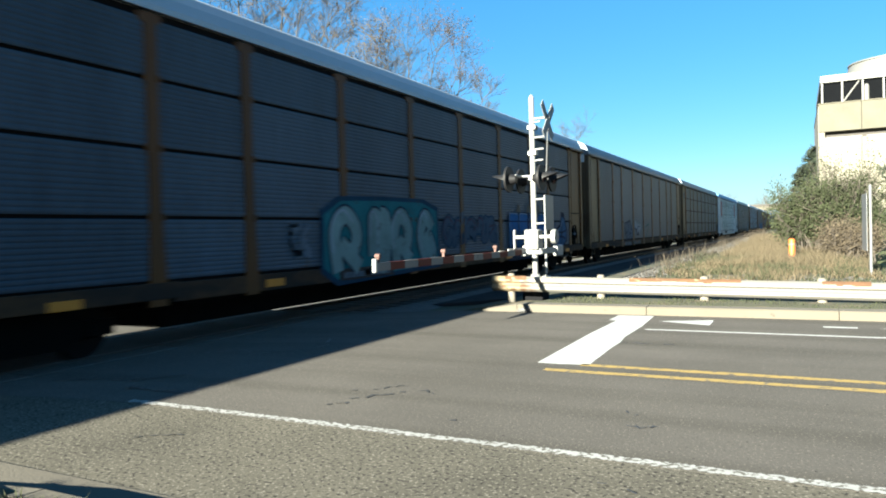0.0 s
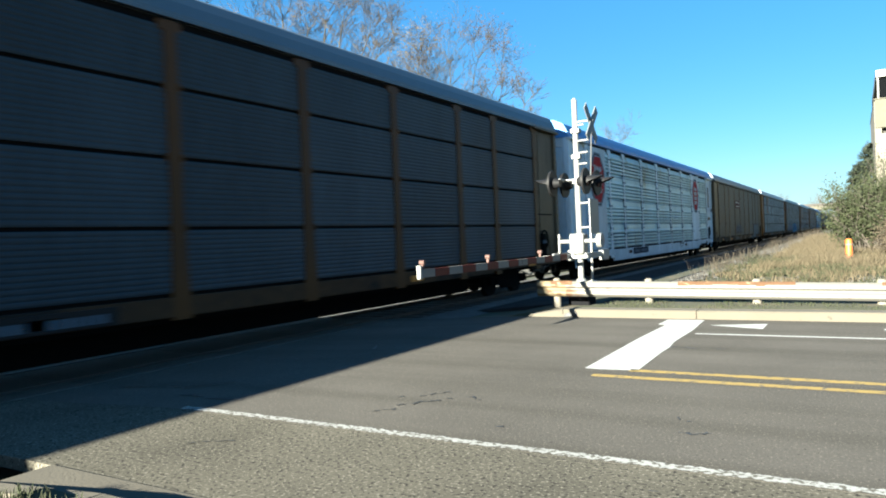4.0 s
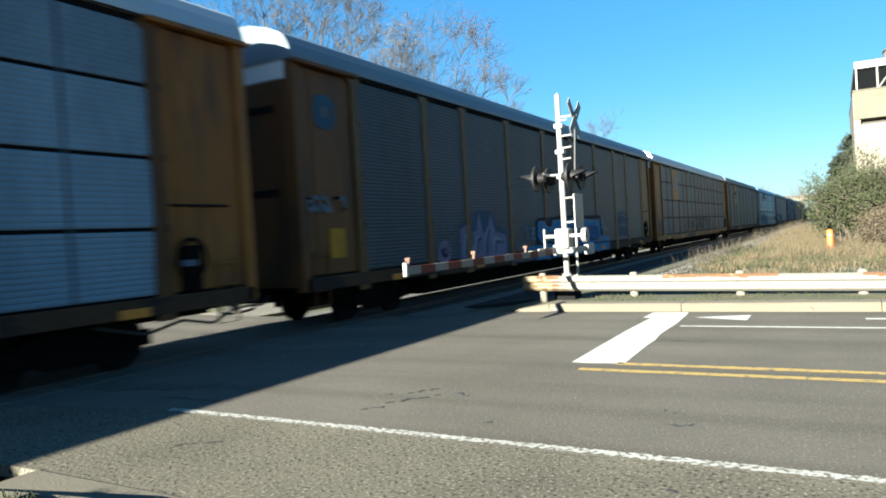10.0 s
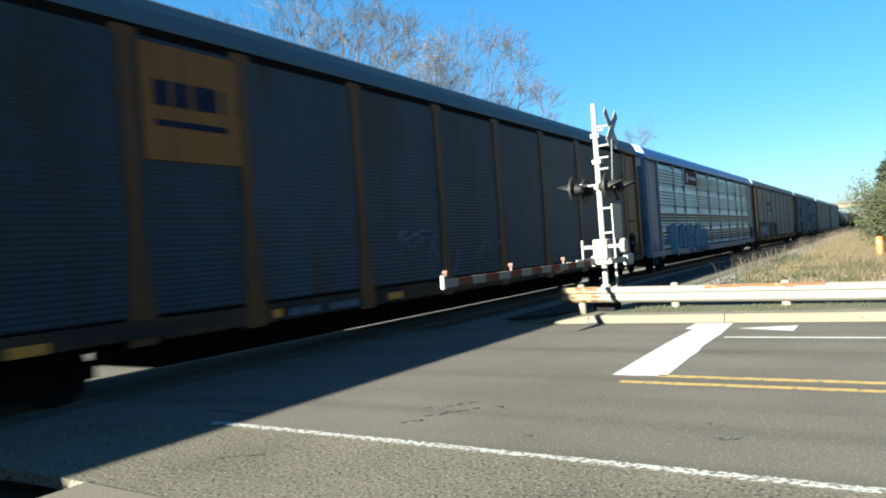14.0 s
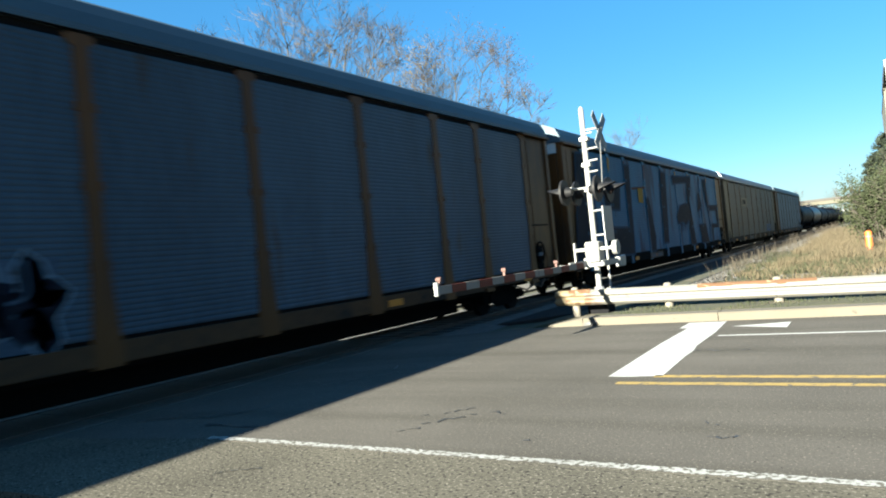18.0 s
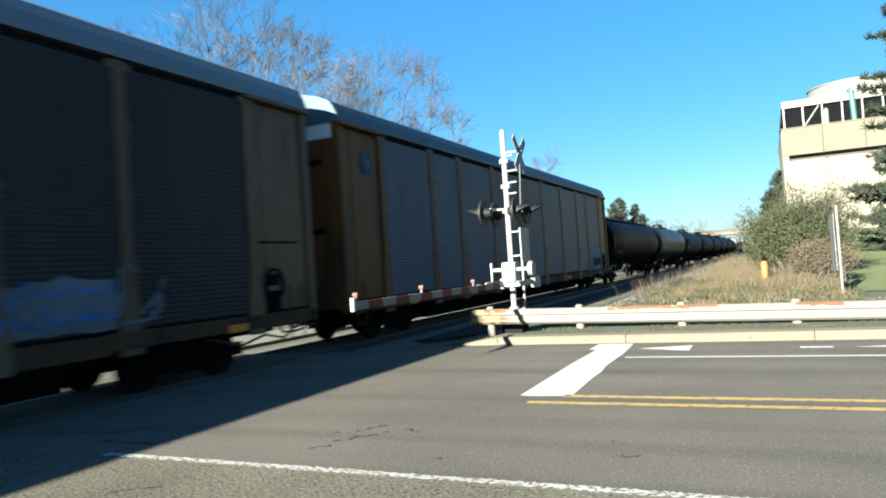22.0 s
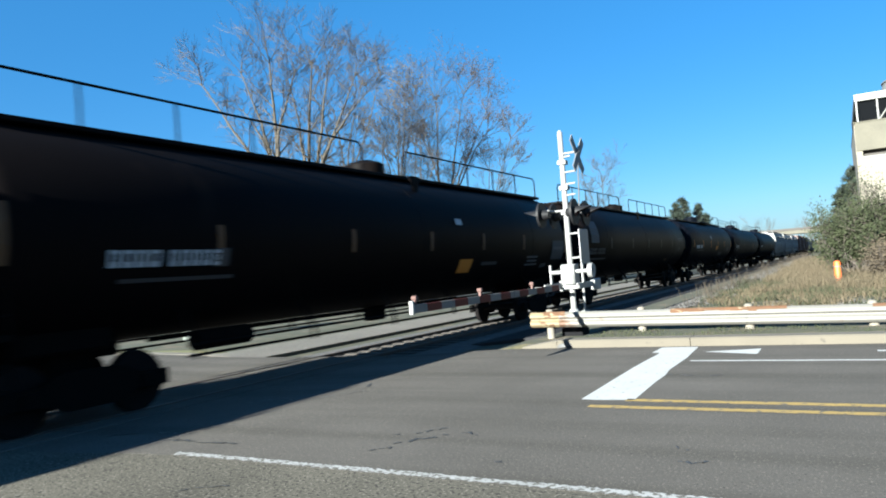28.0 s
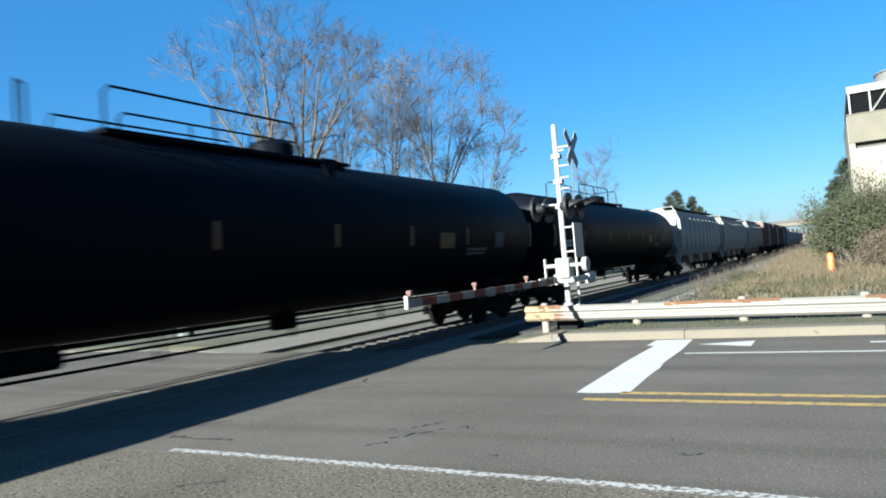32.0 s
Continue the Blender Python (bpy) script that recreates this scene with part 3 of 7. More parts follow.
sp("cable_conduit", Shape().tube([(SX + 0.3, SY + 0.05, 2.9), (SX + 0.33, SY + 0.05, 3.4), (SX + 0.36, SY + 0.04, 3.95)], 0.016, 8), "galv")
for z, ln in ((1.75, 0.37), (2.3, 0.37), (3.18, 0.25), (3.43, 0.27), (3.7, 0.3), (4.05, 0.2)):
    sp("bracket", Shape().tube([(SX, SY, z), (SX + ln, SY, z + 0.01)], 0.022, 8), "mast")
sp("sign_plate", Shape().box(SX + 0.34, SX + 0.37, SY - 0.3, SY + 0.3, 1.6, 2.38, 0.008), "alu", "grey sign plate seen nearly edge on")
for z in (2.74, 3.3, 3.88):
    sp("clamp", Shape().box(SX - 0.09, SX + 0.11, SY - 0.09, SY + 0.09, z, z + 0.1, 0.01), "mast")
for tilt in (-1, 1):
    b = Shape()
    c = Vector((SX + 0.38, SY, 4.06))
    d = Vector((0, tilt * 0.72, 0.72)).normalized()
    q = Vector((0, -d.z, d.y))
    v = [c + d * i * 0.5 + q * j * 0.1 + Vector((k * 0.01 + tilt * 0.012, 0, 0)) for i in (-1, 1) for j in (-1, 1) for k in (-1, 1)]
    b.add(v, [(0, 1, 3, 2), (4, 6, 7, 5), (0, 4, 5, 1), (2, 3, 7, 6), (0, 2, 6, 4), (1, 5, 7, 3)])
    sp("crossbuck_board", b, "buck", "crossbuck board, weathered grey", smooth=False)
sp("crossbuck_arm", Shape().tube([(SX, SY, 4.13), (SX + 0.43, SY, 4.13)], 0.025, 8), "mast")
for sx, ex in ((-1, 0.42), (1, 0.3)):
    for dy in (-0.38, 0.38):
        x0 = SX + sx * ex
        z0 = 2.76
        unit = sp("signal_lamp", Shape().tube([(x0, SY + dy, z0), (x0 + sx * 0.05, SY + dy, z0)], 0.29, 20), "black", "round black lamp background")
        sp("housing", Shape().tube([(x0 - sx * 0.02, SY + dy, z0), (x0 - sx * 0.16, SY + dy, z0)], [0.13, 0.09], 14), "black", parent=unit)
        sp("lens", Shape().tube([(x0 + sx * 0.05, SY + dy, z0), (x0 + sx * 0.075, SY + dy, z0)], [0.11, 0.08], 14), "lens", "dark red lens", unit)
        v = Shape()
        n = 12
        for i, (r, dx, dz) in enumerate(((0.125, 0.05, 0), (0.125, 0.42, -0.02))):
            for k in range(n + 1):
                a = math.radians(-40 + 260 * k / n)
                far = dx if i == 0 else 0.08 + 0.36 * max(0.0, math.sin(a)) ** 0.8
                for rr in (r, r - 0.008):
                    v.v.append((x0 + sx * far, SY + dy + rr * math.cos(a), z0 + dz + rr * math.sin(a)))
        m = 2 * (n + 1)
        for k in range(n):
            v.f += [(2 * k, 2 * k + 2, m + 2 * k + 2, m + 2 * k), (2 * k + 1, m + 2 * k + 1, m + 2 * k + 3, 2 * k + 3), (m + 2 * k, m + 2 * k + 2, m + 2 * k + 3, m + 2 * k + 1)]
        sp("visor", v, "black", "long black hood over the lens", unit)
    sp("lamp_arm", Shape().tube([(SX, SY, 2.84), (SX + sx * ex, SY, 2.84)], 0.025, 8).tube([(SX + sx * (ex - 0.14), SY - 0.4, 2.84), (SX + sx * (ex - 0.14), SY + 0.4, 2.84)], 0.025, 8), "mast")
gate_box = sp("gate_mechanism", Shape().box(SX - 0.1, SX + 0.22, SY - 0.42, SY - 0.05, 1.16, 1.62, 0.03), "mast", "white gate mechanism housing")
sp("cover", Shape().box(SX - 0.06, SX + 0.02, SY - 0.445, SY - 0.42, 1.15, 1.6, 0.01), "alu", parent=gate_box)
sp("cover", Shape().box(SX + 0.06, SX + 0.18, SY - 0.445, SY - 0.42, 1.2, 1.57, 0.01), "mast", parent=gate_box)
sp("crank", Shape().tube([(SX - 0.35, SY - 0.3, 1.45), (SX + 0.62, SY - 0.3, 1.45)], 0.045, 10), "mast")
sp("crank_wheel", Shape().tube([(SX + 0.52, SY - 0.3, 1.45), (SX + 0.62, SY - 0.3, 1.45)], 0.16, 16), "mast")
for dx in (-0.36, 0.38):
    sp("support_arm", Shape().box(SX + dx - 0.02, SX + dx + 0.02, SY - 0.75, SY + 0.35, 1.08, 1.2, 0.008).box(SX + dx - 0.02, SX + dx + 0.02, SY - 0.36, SY - 0.26, 1.15, 1.62, 0.008), "mast")
for dx in (-0.42, 0.32):
    sp("counterweight", Shape().box(SX + dx, SX + dx + 0.12, SY + 0.3, SY + 0.75, 1.0, 1.25, 0.02), "mast")
sp("cross_bar", Shape().box(SX - 0.62, SX + 0.42, SY - 0.72, SY - 0.66, 1.08, 1.16, 0.008), "mast")
arm = sp("gate_arm", Shape().box(SX - 0.025, SX + 0.025, 8.5, SY - 0.6, 1.075, 1.185, 0.006), "alu", "lowered gate arm with red and white stripes")
edges = [8.46, 8.82, 9.24, 9.66, 10.1, 10.52, 10.94] + [10.94 + 0.42 * i for i in range(1, 9)]
for i, (a, b) in enumerate(zip(edges, edges[1:])):
    col = "stripe_white" if i % 2 == 0 else "stripe_red"
    sp("stripe", Shape().box(SX - 0.029, SX + 0.029, a + 0.002, b - 0.002, 1.07, 1.19, 0.004), col, parent=arm, smooth=False)
sp("end_cap", Shape().box(SX - 0.035, SX + 0.035, 8.4, 8.46, 1.05, 1.25, 0.01), "mast", parent=arm)
for y in (8.52, 10.6, 12.87):
    sp("gate_lamp", Shape().tube([(SX - 0.04, y, 1.285), (SX + 0.04, y, 1.285)], 0.036, 10).box(SX - 0.02, SX + 0.02, y - 0.02, y + 0.02, 1.18, 1.26), "lamp_worn", "small gate lamp with a faded lens", arm)

# ---- guard rail ----
GY = 14.42
guard = thing("guard_rail", "white-painted steel guard rail with rust along its top", "guard rail")
W_PROFILE = [(0.0, 0.0), (-0.035, 0.02), (-0.075, 0.06), (-0.075, 0.11), (-0.02, 0.155), (-0.02, 0.175), (-0.075, 0.22), (-0.075, 0.27), (-0.035, 0.31), (0.0, 0.33)]
W_LOOP = W_PROFILE + [(y + 0.005, z) for y, z in W_PROFILE[::-1]]
for k, (a, b, m) in enumerate([(-6.12, -5.45, "guard_cream"), (-5.45, -1.7, "guard"), (-1.7, 2.1, "guard"), (2.1, 5.9, "guard"), (5.9, 9.7, "guard")]):
    s = Shape()
    n = len(W_LOOP)
    s.v = [(x, GY + y, 0.25 + z - 0.014 * (x + 4)) for x in (a, b - 0.004) for y, z in W_LOOP]
    s.f = [(i, (i + 1) % n, n + (i + 1) % n, n + i) for i in range(n)] + [tuple(range(n - 1, -1, -1)), tuple(range(n, 2 * n))]
    part("rail_beam", s, m, guard, smooth=False)
rnd = random.Random(5)
for x0, x1, m in [(-5.8, -5.35, "guard_rust"), (-3.1, -1.2, "guard_rust"), (0.35, 0.9, "guard_rust"), (2.3, 2.8, "guard_rust")]:
    x = x0
    while x < x1:
        s = Shape()
        wd = rnd.uniform(0.1, 0.3)
        zt = 0.58 - 0.014 * (x + 4)
        k = rnd.uniform(0.5, 1.3)
        edge = [(0.012, 0.008), (-0.006, 0.008), (-0.042, -0.016), (-0.042 - 0.042 * k, -0.016 - 0.042 * k)]
        s.add([(q, GY + dy, zt + dz) for dy, dz in edge for q in (x, x + wd)], [(0, 1, 3, 2), (2, 3, 5, 4), (4, 5, 7, 6)])
        part("rust_patch", s, m, guard)
        x += wd
for x in (-5.72, -3.72, -1.68, 0.35, 2.4, 4.4, 6.4, 8.4):
    zt = 0.62 - 0.014 * (x + 4)
    part("post", Shape().tube([(x, GY + 0.12, -0.05), (x, GY + 0.12, zt - 0.01), (x, GY + 0.12, zt + 0.015)], [0.085, 0.08, 0.05], 12), "post_wood", guard, smooth=True)

# ---- roadside sign, marker ----
sign = thing("road_sign", "road sign on a steel post seen from its edge", "road sign")
part("post", Shape().box(1.36, 1.42, 17.97, 18.03, 0.2, 2.4, 0.008), "galv", sign)
part("panel", Shape().add([(x + k * 0.01, y, z) for x, y in ((1.27, 18.6), (1.29, 17.6)) for z in (0.95, 2.2) for k in (0, 1)], [(0, 1, 3, 2), (4, 6, 7, 5), (0, 4, 5, 1), (2, 3, 7, 6), (0, 2, 6, 4), (1, 5, 7, 3)]), "buck", sign, "dull grey sign panel")
mk = thing("marker_post", "short orange utility marker post", "marker")
part("post", Shape().tube([(-0.22, 24.0, 0.3), (-0.22, 24.0, 1.09), (-0.22, 24.0, 1.13)], [0.095, 0.095, 0.05], 12), "marker", mk, smooth=True)
part("collar", Shape().tube([(-0.22, 24.0, 0.94), (-0.22, 24.0, 0.98)], 0.1, 12), "stripe_white", mk, smooth=True)


# ---- the train ----
SPEED, PITCH = 16.94, 29.46
# Small gains and losses on the steady speed: seconds, metres ahead.
EASE = [(0, 0.4), (1.5, 0.3), (3, 0.05), (6, 0.08), (9, 0.0), (10, 0.42), (11.5, 0.4), (13, 0.6), (14, 0.55), (15.2, 0.3), (17.5, 0.1), (20, 0.0), (24, 0.05), (28, 0.0), (32, 0.0)]
TRAIN = []   # (car, place of its front along the line at the clip's start)
CACHE = {}


def shared(key, make):
    if key not in CACHE:
        CACHE[key] = make()
    return CACHE[key]


def wheel_mesh(r):
    s = Shape()
    s.tube([(0.655, 0, 0), (0.685, 0, 0), (0.69, 0, 0), (0.79, 0, 0)], [r + 0.025, r + 0.025, r, r - 0.004], 22)
    s.tube([(0.79, 0, 0), (0.83, 0, 0)], [0.16, 0.11], 12)
    return s.mesh("wheel", True)


def frame_mesh(r):
    z = r
    out = [(-1.25, z - 0.1), (-1.25, z + 0.14), (-0.75, z + 0.16), (-0.45, z + 0.3), (0.45, z + 0.3), (0.75, z + 0.16), (1.25, z + 0.14), (1.25, z - 0.1), (0.8, z - 0.06), (0.4, z - 0.22), (-0.4, z - 0.22), (-0.8, z - 0.06)]
    s = Shape().prism(out, 0.9, 1.02, "x")
    for dy in (-0.12, 0.0, 0.12):
        s.tube([(0.97, dy, z - 0.16), (0.97, dy, z + 0.18)], 0.055, 8)
    for dy in (-0.88, 0.88):
        s.box(0.86, 1.08, dy - 0.1, dy + 0.1, z - 0.1, z + 0.12, 0.02)
    return s.mesh("side_frame")


def truck(car, y, r=0.45):
    """A bogie: two axles with four wheels, two side frames and a bolster."""
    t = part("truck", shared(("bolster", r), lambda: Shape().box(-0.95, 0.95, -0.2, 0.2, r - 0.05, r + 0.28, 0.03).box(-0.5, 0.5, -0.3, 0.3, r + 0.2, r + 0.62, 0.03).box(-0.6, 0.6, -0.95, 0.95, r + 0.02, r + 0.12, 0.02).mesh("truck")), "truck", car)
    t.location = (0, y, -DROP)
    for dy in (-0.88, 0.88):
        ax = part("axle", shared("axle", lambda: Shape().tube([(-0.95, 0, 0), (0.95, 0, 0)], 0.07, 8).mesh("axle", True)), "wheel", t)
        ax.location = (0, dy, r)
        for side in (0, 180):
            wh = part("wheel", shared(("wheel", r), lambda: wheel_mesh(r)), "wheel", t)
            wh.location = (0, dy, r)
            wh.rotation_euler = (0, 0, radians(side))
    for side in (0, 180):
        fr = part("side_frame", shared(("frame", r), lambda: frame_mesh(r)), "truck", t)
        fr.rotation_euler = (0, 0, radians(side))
    return t


def coupler(car, y, way, z=0.75, reach=0.6):
    s = Shape().box(-0.09, 0.09, min(y, y + way * reach), max(y, y + way * reach), z - 0.1, z + 0.1, 0.02)
    e = y + way * reach
    s.box(-0.16, 0.14, min(e, e + way * 0.16), max(e, e + way * 0.16), z - 0.14, z + 0.14, 0.04)
    part("coupler", s, "truck", car)
    h = Shape().tube([(0.35, y, z - 0.1), (0.38, y + way * 0.2, z - 0.38), (0.33, y + way * 0.5, z - 0.42), (0.3, y + way * 0.68, z - 0.2)], 0.028, 7)
    h.tube([(0.6, y, z - 0.15), (0.66, y + way * 0.25, z - 0.3), (0.6, y + way * 0.6, z - 0.28)], 0.018, 6)
    part("air_hose", h, "hose", car, smooth=True)


def ribbed(y0, y1, z0, z1, x, pitch, depth):
    """A horizontally corrugated sheet facing +x."""
    n = max(2, round((z1 - z0) / pitch))
    s = Shape()
    zs = []
    for i in range(n):
        a, b = z0 + (z1 - z0) * i / n, z0 + (z1 - z0) * (i + 1) / n
        if pitch > 0.1 and i % 7 > 4:
            zs += [(a, x + depth * 0.5)]
            continue
        zs += [(a, x), (a + (b - a) * 0.35, x + depth), (a + (b - a) * 0.75, x + depth)]
    zs += [(z1, x)]
    s.v = [(q, y, z) for z, q in zs for y in (y0, y1)]
    s.f = [(2 * i, 2 * i + 1, 2 * i + 3, 2 * i + 2) for i in range(len(zs) - 1)]
    k = len(s.v)
    s.v += [(x - 0.03, y, z) for z in (z0, z1) for y in (y0, y1)]
    s.f += [(k, k + 1, 1, 0), (k + 2, 2 * len(zs) - 2, 2 * len(zs) - 1, k + 3), (k, k + 2, k + 3, k + 1)]
    me = bpy.data.meshes.new("side_panel")
    me.from_pydata(s.v, [], s.f)
    return me


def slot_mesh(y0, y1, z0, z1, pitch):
    """Openings under the lips of the slats, their shade painted as dark bars."""
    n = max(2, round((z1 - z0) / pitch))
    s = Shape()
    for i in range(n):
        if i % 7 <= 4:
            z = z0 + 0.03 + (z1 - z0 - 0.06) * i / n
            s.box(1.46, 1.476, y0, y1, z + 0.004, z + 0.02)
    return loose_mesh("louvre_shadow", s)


POSTS = [1.95, 4.8, 6.85, 9.75, 12.75, 15.65, 18.6, 21.5, 23.55, 26.4]
ROWS = [0.77, 1.76, 2.81, 3.87, 4.8]
RACK_LEN = 28.3
ROOF_HALF = [(1.5, 4.9), (1.5, 5.0), (1.44, 5.19), (1.33, 5.37), (1.22, 5.44), (0.98, 5.545), (0.55, 5.66)]
ROOF_PROFILE = ROOF_HALF + [(0.0, 5.7)] + [(-x, z) for x, z in ROOF_HALF[::-1]]


def post_mesh(flare):
    w, g = 0.11, 0.22
    out = [(-w, 4.86), (-w - 0.1, 4.83), (-w - 0.1, 4.74), (-w, 4.7), (-w, 2.0), (-g if flare else -w - 0.06, 0.62), (-g if flare else -w - 0.06, 0.4),
           (g if flare else w + 0.06, 0.4), (g if flare else w + 0.06, 0.62), (w, 2.0), (w, 4.7), (w + 0.1, 4.74), (w + 0.1, 4.83), (w, 4.86)]
    s = Shape().prism(out, 1.44, 1.492, "x")
    for z in (1.76, 2.81, 3.87):
        for dy in (-0.12, 0.12):
            s.box(1.47, 1.506, dy - 0.03, dy + 0.03, z - 0.06, z + 0.06)
    return s.mesh("post")


def blob(cy, cz, ry, rz, x, seed, n=22, wob=0.14):
    rnd = random.Random(seed)
    ph = [rnd.uniform(0, 6.28) for _ in range(3)]
    s = Shape()
    for k in range(n):
        a = 2 * math.pi * k / n
        c, q = math.cos(a), math.sin(a)
        r = (abs(c) ** 3 + abs(q) ** 3) ** (-1 / 3) * (1 + wob * math.sin(2 * a + ph[0]) * 0.6 + wob * math.sin(3 * a + ph[1]) * 0.5)
        s.v.append((x, cy + ry * r * c, cz + rz * r * q))
    s.f = [tuple(range(n))]
    return s


def stroke(pts, w, x):
    s = Shape()
    pts = [Vector((y, z)) for y, z in pts]
    for i, p in enumerate(pts):
        d = (pts[min(i + 1, len(pts) - 1)] - pts[max(i - 1, 0)]).normalized()
        s.v += [(x, p.x - d.y * w, p.y + d.x * w), (x, p.x + d.y * w, p.y - d.x * w)]
    s.f = [(2 * i, 2 * i + 1, 2 * i + 3, 2 * i + 2) for i in range(len(pts) - 1)]
    return s


GLYPHS = [[(0.1, 0), (0, 0.7), (0.4, 1), (0.8, 0.7), (0.6, 0.3), (0.2, 0.5), (0.9, 0.05)],
          [(0, 0.9), (0.5, 1), (0.2, 0.55), (0.8, 0.62), (0.3, 0.1), (0.95, 0)],
          [(0, 0), (0.15, 0.9), (0.35, 0.3), (0.55, 1), (0.75, 0.2), (1, 0.8)],
          [(0.9, 0.7), (0.4, 1), (0.05, 0.5), (0.4, 0.05), (0.62, 0.5), (0.95, 0.15), (0.7, 0)],
          [(0, 0.5), (0.42, 0.6), (0.4, 1), (0.62, 0.62), (1, 0.66), (0.62, 0.36), (0.7, 0), (0.42, 0.34), (0, 0.1)],
          [(0.1, 0.2), (0.15, 0.95), (0.55, 0.8), (0.5, 0.05), (0.85, 0.15), (0.95, 0.9), (0.6, 1)]]


def curl(pts, n=5):
    """A smooth curve through pts."""
    out = []
    for i in range(len(pts) - 1):
        a, b, c, d = (pts[max(0, min(len(pts) - 1, i + k))] for k in (-1, 0, 1, 2))
        for k in range(n):
            u = k / n
            out.append(tuple(0.5 * (2 * q + (r - p) * u + (2 * p - 5 * q + 4 * r - s) * u * u + (3 * q - p - 3 * r + s) * u ** 3) for p, q, r, s in zip(a, b, c, d)))
    return out + [pts[-1]]


def graffiti(car, y0, y1, z0, z1, fill, line, n, seed, light=None, fat=0.16):
    """Sprayed lettering that spells nothing: thick swinging strokes with an outline and a thin highlight, as coats of paint."""
    rnd = random.Random(seed)
    wd = (y1 - y0) / n
    for i in range(n):
        g = rnd.choice(GLYPHS)
        h0, h1 = z0 + rnd.uniform(0, 0.12) * (z1 - z0), z1 - rnd.uniform(0, 0.15) * (z1 - z0)
        lean, f = rnd.uniform(-0.15, 0.2), fat * min(1.0, wd / 0.7)
        pts = curl([(y0 + wd * (i + 0.02 + (p + lean * (q - 0.5) + rnd.uniform(-0.05, 0.05)) * 0.98), h0 + f + (h1 - h0 - 2 * f) * q) for p, q in g])
        x = 1.4845 + 0.0008 * (i % 2)
        letter = part("graffiti_letter", loose_mesh("graffiti_letter", stroke(pts, f, x)), "g_" + line, car, "sprayed graffiti letter")
        if fill:
            part("filling", loose_mesh("filling", stroke(pts[1:-1], f * 0.72, x + 0.0016)), "g_" + fill, letter)
        if light:
            k = rnd.randint(0, len(pts) // 2)
            part("highlight", loose_mesh("highlight", stroke([(y - f * 0.4, z + f * 0.4) for y, z in pts[k:k + len(pts) // 2]], 0.018, x + 0.003)), "g_" + light, letter)
    for y in POSTS:
        if fill and y0 + 0.3 < y < y1 - 0.3:
            for k in range(2):
                a = z0 + (z1 - z0) * rnd.uniform(0.0, 0.2) + k * (z1 - z0) * 0.48
                s = Shape()
                s.v = [(1.4945, y - 0.1, max(a, 0.45)), (1.4945, y + 0.1, max(a, 0.45) + 0.1), (1.4945, y + 0.1, a + 0.36 * (z1 - z0)), (1.4945, y - 0.1, a + 0.3 * (z1 - z0))]
                s.f = [(0, 1, 2, 3)]
                part("sprayed_post", loose_mesh("sprayed_post", s), "g_" + (fill if k else line), car)


def sprayed(car, col, pts, x=1.4955, label="", soft=0.0, edge="deep"):
    """A flat coat of paint with a straight-sided outline; soft adds a thin overspray round it."""
    def sheet(q, xx):
        o = Shape()
        o.v = [(xx, y, z) for y, z in q]
        o.f = [tuple(range(len(q)))]
        return o
    if soft:
        cy, cz = sum(q[0] for q in pts) / len(pts), sum(q[1] for q in pts) / len(pts)
        wide = [(y + soft * (1 if y > cy else -1), min(4.8, z + soft * (1 if z > cz else -1))) for y, z in pts]
        part("overspray", loose_mesh("overspray", sheet(wide, x - 0.0012)), "g_" + edge, car)
    return part("sprayed_patch", loose_mesh("sprayed_patch", sheet(pts, x)), "g_" + col, car, label)


def line_on(car, col, pts, w=0.03, x=1.5, name="sprayed_line", bend=True):
    return part(name, loose_mesh(name, stroke(curl(pts) if bend else pts, w, x)), "g_" + col, car)


def ring(cy, cz, ry, rz, a0=0, a1=360, n=9):
    return [(cy + ry * math.cos(radians(a0 + (a1 - a0) * i / n)), cz + rz * math.sin(radians(a0 + (a1 - a0) * i / n))) for i in range(n + 1)]


def shield(car, y, z, w, h):
    """A white shield emblem under a navy band with two worn rows of bars."""
    half = [(0.0, -1.0), (0.3, -0.93), (0.46, -0.7), (0.5, -0.2), (0.44, 0.3), (0.46, 0.62), (0.5, 0.78), (0.36, 0.92), (0.2, 0.86), (0.0, 1.0)]
    full = half + [(-a, b) for a, b in half[-2:0:-1]]
    sprayed(car, "pale", [(y + a * w, z + b * h / 2) for a, b in full], 1.5035, "shield emblem, white below a navy band")
    top = [(a, b) for a, b in full if b > 0.2]
    sprayed(car, "navy", [(y + a * w, z + b * h / 2) for a, b in top], 1.5045)
    for k in range(2):
        bars(car, y - 0.34 * w, y + 0.34 * w, z + h * (0.17 + 0.14 * k), z + h * (0.28 + 0.14 * k), "mark_white", 1, int(y * 10) + k, 1.5055)


def sprayed_block(car, y0, y1, z0, z1, col, seed, x=1.4824, step=0.22):
    """A filled patch of spray paint with a bumpy upper edge, left off at the posts."""
    rnd = random.Random(seed)
    cuts = [y0] + [y for y in POSTS if y0 < y < y1] + [y1]
    for a, b in zip(cuts, cuts[1:]):
        if b - a < 0.5:
            continue
        n = max(3, int((b - a) / step))
        ph = rnd.uniform(0, 6)
        s = Shape()
        for i in range(n + 1):
            y = a + 0.1 + (b - a - 0.2) * i / n
            s.v += [(x, y, z0 + rnd.uniform(0, 0.06)), (x, y, z1 - 0.14 * abs(math.sin(y * 2.3 + ph)) - rnd.uniform(0, 0.07))]
        s.f = [(2 * i, 2 * i + 2, 2 * i + 3, 2 * i + 1) for i in range(n)]
        part("sprayed_patch", loose_mesh("sprayed_patch", s), "g_" + col, car, "patch of sprayed paint")


